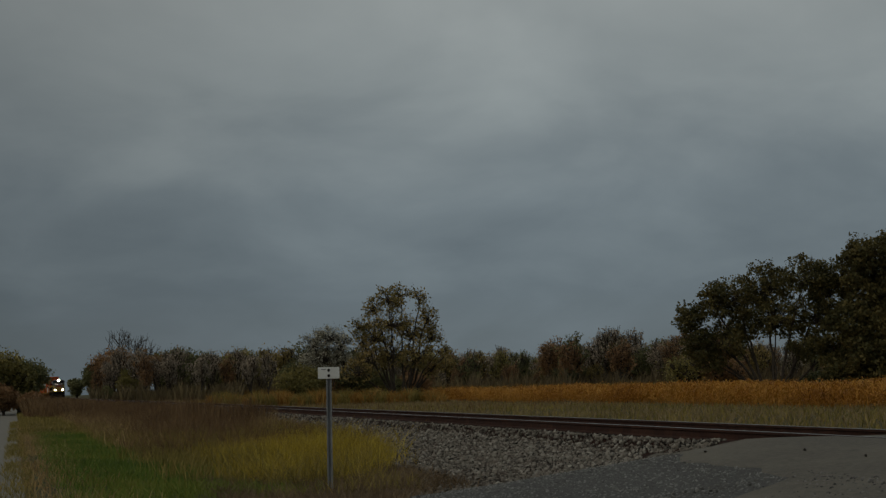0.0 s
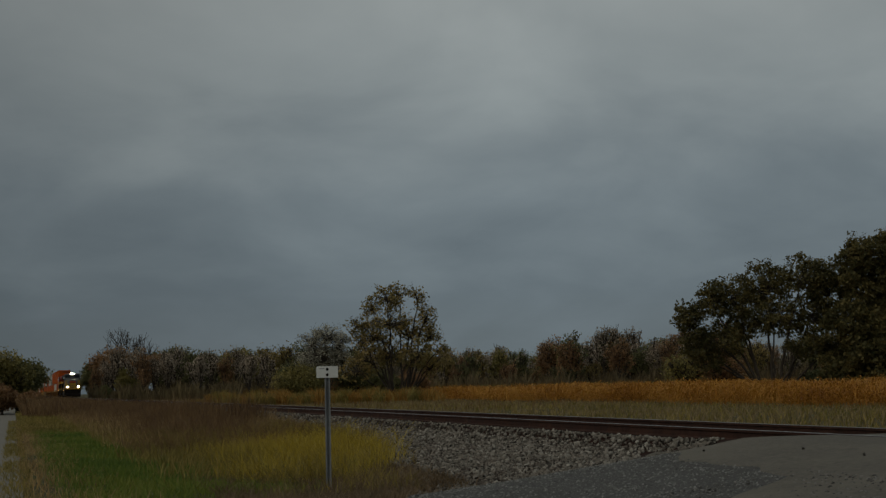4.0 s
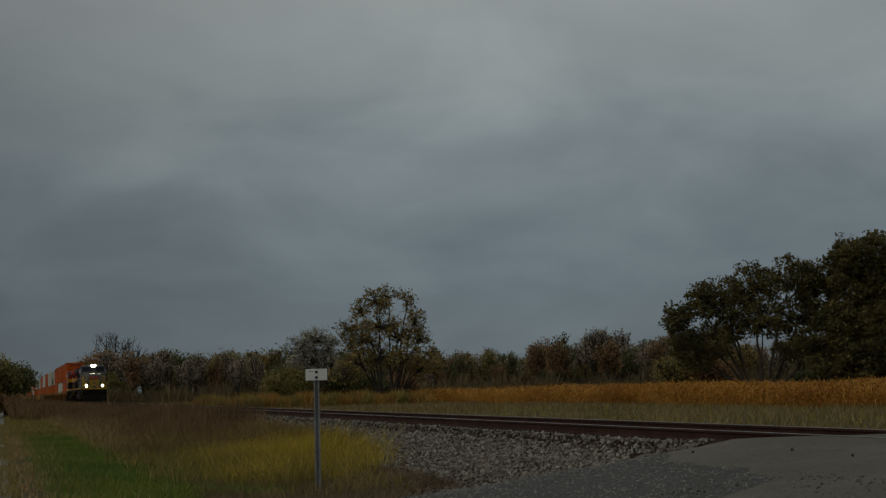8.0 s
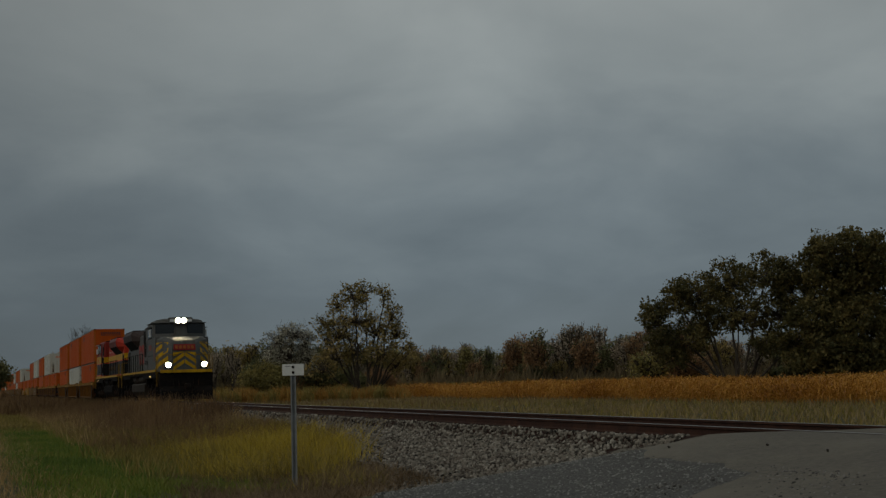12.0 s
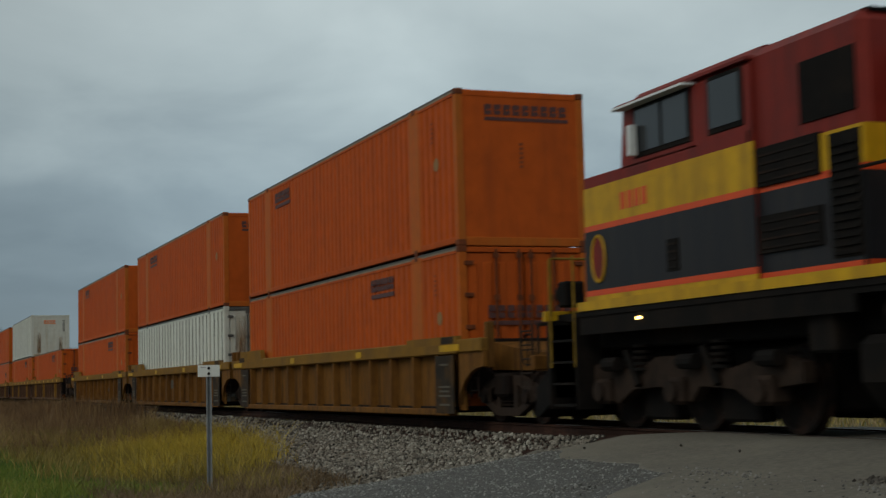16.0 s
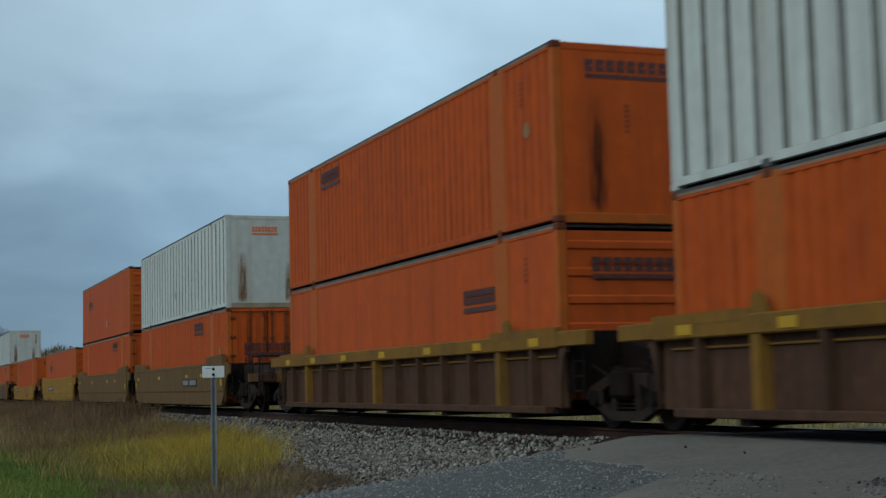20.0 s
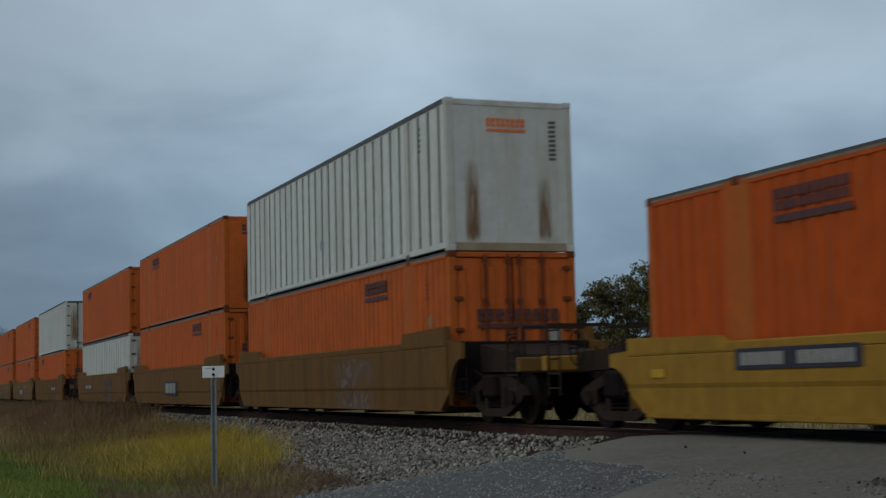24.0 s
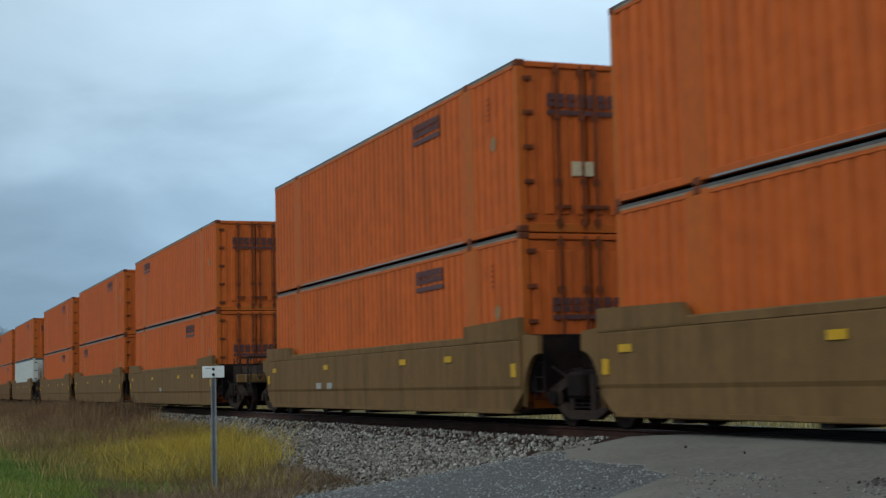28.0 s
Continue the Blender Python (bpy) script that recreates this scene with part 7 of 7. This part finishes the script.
sward("tawny_grass", "tall yellow-brown grass along the field edge", x[~pick], y[~pick], tall[~pick] * 0.95, 0.05, OLIVE, 0.5)


# ---------------------------------------------------------------- corn
def corn_mesh(xs, ys, rng, fat=1.0):
    """Dry maize: a stalk with seven drooping leaves and a tassel for each plant."""
    n = len(xs)
    h = rng.uniform(1.30, 2.0, n) + 0.25 * np.sin(xs * 0.13 + ys * 0.3) * np.sin(xs * 0.047) + rng.exponential(0.08, n)
    z0 = ground_h(xs, ys) - 0.05
    V, F = [], []
    base = 0
    w = 0.02 * fat
    a = rng.uniform(0, 6.28, n)
    P = lambda ox, oy, oz: np.stack([xs + ox, ys + oy, z0 + oz], -1)
    v = np.stack([P(-w, 0, 0), P(w, 0, 0), P(0, 0, h)], 1)
    V.append(v.reshape(-1, 3)); F.append(np.arange(n * 3).reshape(-1, 3)); base += n * 3
    for k in range(7):
        ang = a + k * 2.6 + rng.uniform(-0.5, 0.5, n)
        zz = h * (0.25 + 0.10 * k)
        ln = rng.uniform(0.35, 0.7, n) * fat
        up = rng.uniform(0.05, 0.3, n)
        dn = rng.uniform(-0.35, 0.05, n)
        cx, cy = np.cos(ang), np.sin(ang)
        wx, wy = -cy * 0.035 * fat, cx * 0.035 * fat
        v = np.stack([P(0, 0, zz), P(cx * ln * 0.45 + wx, cy * ln * 0.45 + wy, zz + up), P(cx * ln * 0.45 - wx, cy * ln * 0.45 - wy, zz + up - 0.04), P(cx * ln, cy * ln, zz + dn)], 1)
        V.append(v.reshape(-1, 3))
        f = np.array([(0, 1, 2), (2, 1, 3)])
        F.append((base + np.arange(n)[:, None, None] * 4 + f[None]).reshape(-1, 3)); base += n * 4
    return np_mesh("corn", np.concatenate(V), np.concatenate(F), CORN)


CORN = leaf_mat("dry_corn", (0.237, 0.092, 0.015), (0.450, 0.200, 0.030), (0.625, 0.338, 0.075), 0.15, 0.3)
rows_y = [52.0 + i * 0.76 for i in range(9)]
cx = np.concatenate([np.arange(-192, -58, 0.21) for _ in rows_y])
cy = np.concatenate([np.full(len(np.arange(-192, -58, 0.21)), r) for r in rows_y])
cx, cy = cx + rng.normal(0, 0.05, len(cx)), cy + rng.normal(0, 0.06, len(cy)) + 1.6 * np.sin(cx * 0.09) + 0.9 * np.sin(cx * 0.31)
stand = (np.sin(cx * 0.7 + 1.9 * np.sin(cx * 0.23)) + rng.normal(0, 0.9, len(cx)) > -1.3) & (rng.random(len(cx)) < np.interp(cx, [-192, -150, -120], [0.45, 0.75, 1.0]))
cx, cy = cx[stand], cy[stand]
tagged(new("corn_field", corn_mesh(cx, cy, rng)), "ripe dry golden-brown corn standing in rows", "corn", kind="stuff")
cx, cy = rng.uniform(-225, -55, 10000), 59 + rng.random(10000) ** 1.3 * 115
tagged(new("corn_field", corn_mesh(cx, cy, rng, 1.7)), "far rows of dry golden-brown corn", "corn", kind="stuff")


# ---------------------------------------------------------------- trees
def branch_mesh(segs, material, seg=6):
    """Tapered limbs: segs holds (p, q, radius at p, radius at q)."""
    n = len(segs)
    p = np.array([s[0] for s in segs]); q = np.array([s[1] for s in segs])
    r0 = np.array([s[2] for s in segs]); r1 = np.array([s[3] for s in segs])
    d = q - p
    d /= np.linalg.norm(d, axis=1)[:, None] + 1e-9
    ref = np.where(np.abs(d[:, 2:3]) > 0.9, np.array([[1.0, 0, 0]]), np.array([[0, 0, 1.0]]))
    u = np.cross(d, ref); u /= np.linalg.norm(u, axis=1)[:, None]
    w = np.cross(d, u)
    ang = np.arange(seg) * 6.28318 / seg
    ring = np.cos(ang)[None, :, None] * u[:, None] + np.sin(ang)[None, :, None] * w[:, None]
    v = np.concatenate([p[:, None] + ring * r0[:, None, None], q[:, None] + ring * r1[:, None, None]], 1).reshape(-1, 3)
    i = np.arange(seg)
    f = np.stack([i, (i + 1) % seg, seg + (i + 1) % seg, seg + i], -1)
    f = (np.arange(n)[:, None, None] * seg * 2 + f[None]).reshape(-1, 4)
    return np_mesh("limbs", v, f, material, smooth=True)


def grow(r, height, spread, trunk, levels=4, fork=0.28, multi=1):
    """A branching skeleton; returns the limbs and the ends of the twigs."""
    segs, tips = [], []

    def limb(p, d, length, rad, lev):
        steps = 3
        for k in range(steps):
            d2 = (d + Vector((r.uniform(-1, 1), r.uniform(-1, 1), r.uniform(-0.3, 0.6))) * 0.2).normalized()
            q = p + d2 * (length / steps)
            ra = rad * (1 - 0.16 * k)
            segs.append((tuple(p), tuple(q), ra, ra * 0.84))
            # side shoots all along the limb fill the inside of the crown
            if 1 <= lev < levels and k:
                a = r.uniform(0, 6.283)
                nd = (d2 * 0.5 + Vector((math.cos(a), math.sin(a), r.uniform(-0.2, 0.5)))).normalized()
                limb(q, nd, length * 0.45, ra * 0.4, max(lev + 1, levels - 1))
            p, d = q, d2
            if lev >= levels - 1:
                tips.append(tuple(p))
        if lev >= levels:
            return
        n = 3 if lev else r.choice((5, 6))
        a0 = r.uniform(0, 6.283)
        for i in range(n):
            a = a0 + 6.283 * i / n + r.uniform(-0.5, 0.5)
            out = Vector((math.cos(a), math.sin(a), 0))
            up = 0.9 if i == 0 and lev < 2 else r.uniform(0.1, 0.5)
            nd = (d * r.uniform(0.35, 0.9) + out * spread * r.uniform(0.5, 1.1) * (0.4 if i == 0 and lev < 2 else 1) + Vector((0, 0, up))).normalized()
            limb(p if i < 2 or lev else p - d * length * r.uniform(0, 0.45), nd, length * (r.uniform(1.1, 1.5) if lev == 0 else r.uniform(0.55, 0.78)), rad * 0.58, lev + 1)

    for m in range(multi):
        a = 6.283 * m / multi + r.uniform(0, 1)
        d = Vector((math.cos(a) * 0.35 * (multi > 1), math.sin(a) * 0.35 * (multi > 1), 1)).normalized()
        limb(Vector((math.cos(a) * 0.5 * (multi > 1), math.sin(a) * 0.5 * (multi > 1), -0.3)), d, height * fork, trunk, 0)
    return segs, np.array(tips)


def leaf_cloud(tips, per, reach, size, material, rng, share=0.45):
    """Small leaf sprays scattered round the twigs."""
    tips = tips[rng.random(len(tips)) < share]
    per = int(round(per / share))
    n = len(tips) * per
    d = rng.normal(0, 1, (n, 3)); d /= np.linalg.norm(d, axis=1)[:, None]
    big = np.repeat(rng.uniform(0.7, 1.5, len(tips)), per)
    c = np.repeat(tips, per, 0) + d * (reach * 1.7 * big * rng.random(n) ** 0.45)[:, None] * np.array([1, 1, 0.75])
    a = rng.normal(0, 1, (n, 3)); a /= np.linalg.norm(a, axis=1)[:, None]
    b = np.cross(a, rng.normal(0, 1, (n, 3))); b /= np.linalg.norm(b, axis=1)[:, None]
    s = size * rng.uniform(0.5, 1.4, n)[:, None]
    v = np.stack([c - a * s, c + b * s * 0.6, c + a * s, c - b * s * 0.6], 1).reshape(-1, 3)
    f = np.arange(n * 4).reshape(-1, 4)
    return np_mesh("leaves", v, f, material)


BARK = surface("grey_bark", (0.06, 0.05, 0.04), 0.9, grain=3.0, vary=0.35, bump=0.6, bump_scale=12.0, spec=0.1)
LEAF = {
    "oak": leaf_mat("oak_leaves", (0.048, 0.050, 0.019), (0.098, 0.087, 0.032), (0.188, 0.145, 0.049), 0.25),
    "sparse": leaf_mat("yellow_brown_leaves", (0.105, 0.095, 0.034), (0.235, 0.180, 0.060), (0.430, 0.310, 0.115), 0.3),
    "rust": leaf_mat("rust_leaves", (0.143, 0.084, 0.044), (0.263, 0.150, 0.074), (0.420, 0.247, 0.113), 0.2),
    "lime": leaf_mat("yellow_green_leaves", (0.113, 0.108, 0.040), (0.210, 0.182, 0.060), (0.374, 0.300, 0.097), 0.2),
    "dusk": leaf_mat("dark_green_leaves", (0.076, 0.085, 0.041), (0.143, 0.146, 0.063), (0.254, 0.231, 0.099), 0.2),
    "pale": leaf_mat("pale_grey_green_leaves", (0.245, 0.235, 0.180), (0.420, 0.405, 0.315), (0.600, 0.570, 0.450), 0.3),
    "grey": leaf_mat("grey_twigs", (0.193, 0.158, 0.116), (0.333, 0.273, 0.203), (0.491, 0.404, 0.298), 0.3),
}


def tree_at(x, y, height, leaf, seed, spread=0.85, trunk=None, levels=4, per=5, reach=0.45, size=0.20, fork=0.28, multi=1, label="", squash=1.0, name="tree", wide=1.0, share=0.45):
    r = random.Random(seed)
    segs, tips = grow(r, 10.0, spread, trunk or 0.22, levels, fork, multi)
    top = max(s[1][2] for s in segs) + reach * 0.8
    k = height / top
    t = new(name)
    t.matrix_world = pose(x, y, float(ground_h(x, y)), 0, 0, r.uniform(0, 360))
    tagged(t, label, "tree" if name == "tree" else "bush")
    sc = np.array([k * wide, k * wide, k])
    segs = [(np.array(a) * sc, np.array(b) * sc, ra * k, rb * k) for a, b, ra, rb in segs]
    hang("trunk", branch_mesh(segs, BARK), t)
    if per:
        hang("crown", leaf_cloud(tips * sc, per, reach * k * 0.7, size * 0.9, LEAF[leaf], np.random.default_rng(seed), share), t)
    return t


def bearing(deg, dist):
    return dist * math.cos(radians(deg)), dist * math.sin(radians(deg))


def lobed_tree(x, y, leaf, seed, lobes, feet, label, clump=0.75, per=34, size=0.22, fill=1.0, trunk=0.3, deep=2.6, bare=0.0, wide=1.2):
    """A tree whose crown is a number of leafy heads (across, up, half width, half height), each carried on its own curving limb from one of the stems."""
    r, rg = random.Random(seed), np.random.default_rng(seed)
    b = math.atan2(y, x)
    across, away = np.array([math.sin(b), -math.cos(b), 0.0]), np.array([math.cos(b), math.sin(b), 0.0])
    up = np.array([0.0, 0.0, 1.0])
    segs, tips = [], []

    def limb(p0, p1, p2, ra, rb, steps):
        last = p0
        for k in range(1, steps + 1):
            u = k / steps
            c = p0 * (1 - u) ** 2 + 2 * p1 * u * (1 - u) + p2 * u * u + rg.normal(0, 0.09, 3) * (k < steps)
            segs.append((tuple(last), tuple(c), ra + (rb - ra) * (k - 1) / steps, ra + (rb - ra) * u))
            last = c

    for u, z, ru, rz in lobes:
        f = min(feet, key=lambda q: abs(q - u * 0.25))
        v = r.uniform(-deep, deep)
        c = across * u + away * v + up * z
        foot = across * f + away * r.uniform(-0.4, 0.4) - up * 0.3
        knee = across * (f + (u - f) * r.uniform(0.3, 0.5)) + away * v * 0.3 + up * z * r.uniform(0.5, 0.62)
        limb(foot, knee, c, trunk * r.uniform(0.75, 1.0), 0.05, 10)
        ru, rz = ru * wide, rz * wide
        n = max(5, int(fill * 5.2 * ru * rz))
        for i in range(n):
            d = rg.normal(0, 1, 3); d /= np.linalg.norm(d)
            q = c + (across * d[0] * ru + away * d[1] * ru * 1.1 + up * d[2] * rz) * rg.uniform(0.45, 1.0)
            limb(c - up * rz * 0.3, (c + q) / 2 + up * 0.3, q, 0.05, 0.014, 4)
            for j in range(2 if bare == 0 else 5):
                segs.append((tuple(q), tuple(q + rg.normal(0, 0.5, 3)), 0.016, 0.007))
            if rg.random() >= bare:
                tips.append(q)
    t = new("tree")
    t.matrix_world = pose(x, y, float(ground_h(x, y)), 0, 0, 0)
    tagged(t, label, "tree")
    hang("trunk", branch_mesh(segs, BARK, 5), t)
    if tips:
        hang("crown", leaf_cloud(np.array(tips), per, clump / 1.7, size, LEAF[leaf], rg, 1.0), t)
    return t


# the lone tree by the line and its pale neighbour
LONE = ((-1.3, 13.6, 1.7, 1.4), (0.4, 14.2, 1.5, 1.3), (2.7, 13.2, 0.9, 1.4), (-3.3, 12.4, 1.2, 1.5), (-5.0, 10.3, 1.3, 1.3), (3.6, 10.7, 1.3, 1.5), (-1.0, 10.5, 2.4, 2.0), (1.6, 9.0, 2.0, 2.0),
        (4.3, 8.6, 1.4, 1.7), (-3.0, 8.6, 2.0, 1.8), (-4.9, 7.9, 1.4, 1.6), (5.2, 6.6, 1.3, 0.9), (2.2, 6.0, 1.9, 1.7), (-1.0, 6.4, 2.0, 1.6), (-3.6, 5.4, 2.0, 1.7), (6.4, 6.5, 0.5, 0.5), (-5.4, 4.2, 1.6, 1.5), (4.0, 4.6, 1.6, 1.2))
lobed_tree(*bearing(165.35, 190), "sparse", 21, LONE, (-0.7, 0.3, 1.0), "broad lone tree with thinning yellow-brown leaves", clump=0.66, per=14, size=0.17, fill=1.75, trunk=0.20, wide=1.28)
PALE_HEADS = ((-1.7, 8.2, 1.6, 1.6), (0.3, 9.0, 1.9, 1.5), (2.0, 7.6, 1.6, 1.8), (-0.4, 6.2, 2.4, 1.6), (2.2, 5.4, 1.6, 1.5), (-2.6, 5.6, 1.3, 1.2))
lobed_tree(*bearing(168.2, 200), "pale", 8, PALE_HEADS, (0.0,), "pale half-bare tree beside the lone tree", clump=0.62, per=20, size=0.13, fill=2.6, trunk=0.14, bare=0.1)
tree_at(*bearing(169.2, 190), 5.8, "lime", 14, spread=0.8, per=8, reach=0.45, size=0.15, fork=0.05, wide=1.1, label="low yellow-green thicket at the field edge", name="bush")
for deg, dist, h, lf, seed in ((166.9, 206, 6.2, "dusk", 15), (167.6, 208, 5.6, "rust", 18), (165.9, 204, 4.6, "dusk", 16), (164.6, 207, 4.4, "rust", 17)):
    tree_at(*bearing(deg, dist), h, lf, seed, spread=0.8, per=6, reach=0.45, size=0.15, fork=0.05, wide=1.05, label="low brown and green thicket under the lone tree", name="bush")
# the oak group beyond the corn
WIDE_OAK = ((-11.2, 10.2, 2.1, 2.7), (-8.2, 13.0, 2.2, 2.2), (-5.2, 13.9, 2.8, 2.7), (-0.5, 15.7, 3.2, 3.0), (5.2, 16.4, 3.1, 2.8), (8.2, 14.6, 2.4, 3.2), (-7.4, 7.4, 3.9, 1.9), (-10.0, 6.2, 2.4, 1.6), (0.8, 11.0, 4.2, 2.6),
            (6.4, 10.6, 2.6, 2.4), (-4.2, 9.6, 3.0, 2.0), (5.0, 6.6, 2.4, 1.8), (9.0, 6.2, 2.6, 1.5), (-8.6, 4.4, 2.0, 1.2))
DENSE_OAK = ((1.6, 18.8, 4.8, 3.0), (-2.2, 17.6, 2.4, 2.8), (5.4, 17.4, 2.4, 3.2), (-1.7, 13.4, 3.6, 3.2), (3.3, 13.9, 3.6, 3.2), (-3.7, 9.3, 3.0, 2.6), (0.8, 9.3, 4.0, 3.4), (5.0, 8.5, 2.4, 3.0), (-1.0, 5.2, 4.4, 2.8), (-4.4, 3.6, 2.6, 2.0), (2.6, 3.8, 3.4, 2.8), (-5.6, 1.6, 2.6, 1.6), (0.0, 1.6, 3.2, 1.6))
lobed_tree(*bearing(150.9, 215), "oak", 31, WIDE_OAK, (-1.2, 0.2, 0.9, 1.8), "wide-spreading oak with many stems beyond the corn field", clump=0.85, per=34, size=0.22, fill=1.25, trunk=0.30, wide=1.26)
lobed_tree(*bearing(146.95, 211), "oak", 34, DENSE_OAK, (-0.6, 0.6), "tall dense dark oak beyond the corn field", clump=1.0, per=46, size=0.24, fill=1.3, trunk=0.4, wide=1.24)
lobed_tree(*bearing(143.6, 219), "oak", 36, DENSE_OAK, (-0.5, 0.7), "tall dark oak at the end of the group", clump=1.15, per=46, size=0.24, fill=1.3, trunk=0.4, wide=1.24)
lobed_tree(*bearing(139.8, 216), "oak", 37, WIDE_OAK, (-0.8, 0.9), "broad dark oak beside the field", clump=1.0, per=40, size=0.24, fill=1.0, trunk=0.4)
for deg, h, lf, seed in ((152.6, 6.0, "rust", 44), (153.8, 6.8, "lime", 45), (149.2, 3.6, "dusk", 46)):
    tree_at(*bearing(deg, 228), h, lf, seed, spread=0.9, per=6, reach=0.5, size=0.22, fork=0.06, wide=1.3, levels=3, label="low brush at the foot of the oaks", name="bush")
# the bare elm and scrub by the far line
tree_at(*bearing(175.7, 330), 17.4, "grey", 41, wide=0.80, spread=0.75, per=0, levels=4, fork=0.24, trunk=0.24, label="tall bare tree rising from the scrub")
for deg, dist, h, lf, seed in ((177.0, 330, 9.0, "dusk", 51), (176.3, 325, 12.5, "rust", 52), (175.3, 320, 10.5, "rust", 53), (174.3, 335, 12.6, "dusk", 54), (177.7, 345, 5.4, "dusk", 55), (175.8, 312, 7.6, "lime", 56), (176.6, 300, 3.6, "dusk", 57), (173.1, 330, 11.2, "dusk", 58), (171.8, 335, 12.2, "lime", 59)):
    tree_at(*bearing(deg, dist), h, lf, seed, spread=0.75, per=5, reach=0.45, size=0.26, fork=0.12, levels=4, wide=0.82, label="dense dark scrub beside the far track", name="bush")
# trees closing the lane
for xx, yy, h, lf, seed in ((-126, -1.6, 5.6, "lime", 61), (-131, -4.6, 7.8, "dusk", 62), (-128, -7.5, 7.0, "rust", 63), (-134, -11, 8.0, "dusk", 64), (-123, -3.2, 4.6, "dusk", 65), (-122, -0.9, 2.8, "rust", 66), (-122, -6.0, 3.6, "dusk", 67), (-127, 0.3, 4.9, "dusk", 68), (-121, 1.5, 2.0, "rust", 69)):
    tree_at(xx, yy, h, lf, seed, spread=0.75, per=9, reach=0.5, size=0.12, fork=0.08, levels=4, label="russet and green roadside tree at the end of the lane")
# woods along the horizon: a few kinds, repeated
KINDS = []
for lf, seed, per, fork in (("dusk", 71, 6, 0.14), ("rust", 72, 5, 0.16), ("lime", 73, 6, 0.12), ("grey", 74, 2, 0.20), ("sparse", 75, 4, 0.16), ("grey", 76, 3, 0.18), ("rust", 77, 3, 0.20), ("dusk", 78, 4, 0.18)):
    t = tree_at(-420 - seed, 300 + seed * 2, 11.0, lf, seed, spread=0.6, per=per, reach=0.5, size=0.22, fork=fork, levels=3, wide=0.62, label={"dusk": "dark green tree in the distant wood", "rust": "rust-brown tree in the distant wood", "lime": "yellow-green tree in the distant wood", "grey": "bare grey tree in the distant wood", "sparse": "yellow-brown tree in the distant wood"}[lf])
    t["group"] = "distant wood"
    KINDS.append(t)
r = random.Random(9)
for i in range(330):
    deg = 143.0 + 31.8 * (i + r.uniform(-0.4, 0.4)) / 330
    dist = r.uniform(345, 440)
    x, y = bearing(deg, dist)
    k = r.choice(KINDS)
    s = r.choice((0.55, 0.7, 0.84, 0.92, 1.0, 1.1)) * r.uniform(0.9, 1.1) * (1.18 if 152 < deg < 158.5 else 1.0) * (1.12 if deg > 168 else 1.05)
    c = copy_thing(k, pose(x, y, float(ground_h(x, y)) - 0.2, 0, 0, r.uniform(0, 360)))
    c.scale = (s * 1.05, s * 1.05, s)
# single bare and yellowing trees that stand out of the wood
for deg, k, s in ((157.3, 3, 1.55), (156.8, 5, 1.62), (156.2, 3, 1.5), (158.9, 6, 1.32), (159.3, 3, 1.25), (155.0, 2, 1.15), (154.6, 3, 1.3), (162.6, 3, 1.12), (161.4, 2, 1.1)):
    x, y = bearing(deg, 372)
    c = copy_thing(KINDS[k], pose(x, y, float(ground_h(x, y)) - 0.2, 0, 0, deg * 77))
    c.scale = (s * 0.95, s * 0.95, s)


# thin half-bare trees standing in the scrub by the far line
r = random.Random(17)
for deg, k, s in ((177.0, 6, 0.75), (176.7, 5, 0.95), (176.2, 3, 1.15), (175.5, 5, 1.2), (175.2, 6, 1.05), (174.8, 3, 0.95), (174.4, 5, 1.1), (173.9, 3, 1.15), (173.5, 7, 1.1), (173.0, 5, 1.0), (172.6, 3, 1.05), (172.1, 6, 0.95), (171.6, 3, 1.1), (171.1, 5, 1.0), (170.5, 3, 0.95)):
    x, y = bearing(deg, r.uniform(304, 318))
    c = copy_thing(KINDS[k], pose(x, y, float(ground_h(x, y)) - 0.2, 0, 0, r.uniform(0, 360)))
    c.scale = (s * 0.85, s * 0.85, s)


# ---------------------------------------------------------------- what moves
def motions():
    for thing, s, z, turn in MOVERS:
        rows = [(t, pose(head(t) - s, TRACK_Y, z, 0, 0, turn)) for t in (0.0, 7.0, 14.0, 21.0, 28.0)]
        walk(thing, rows)


motions()
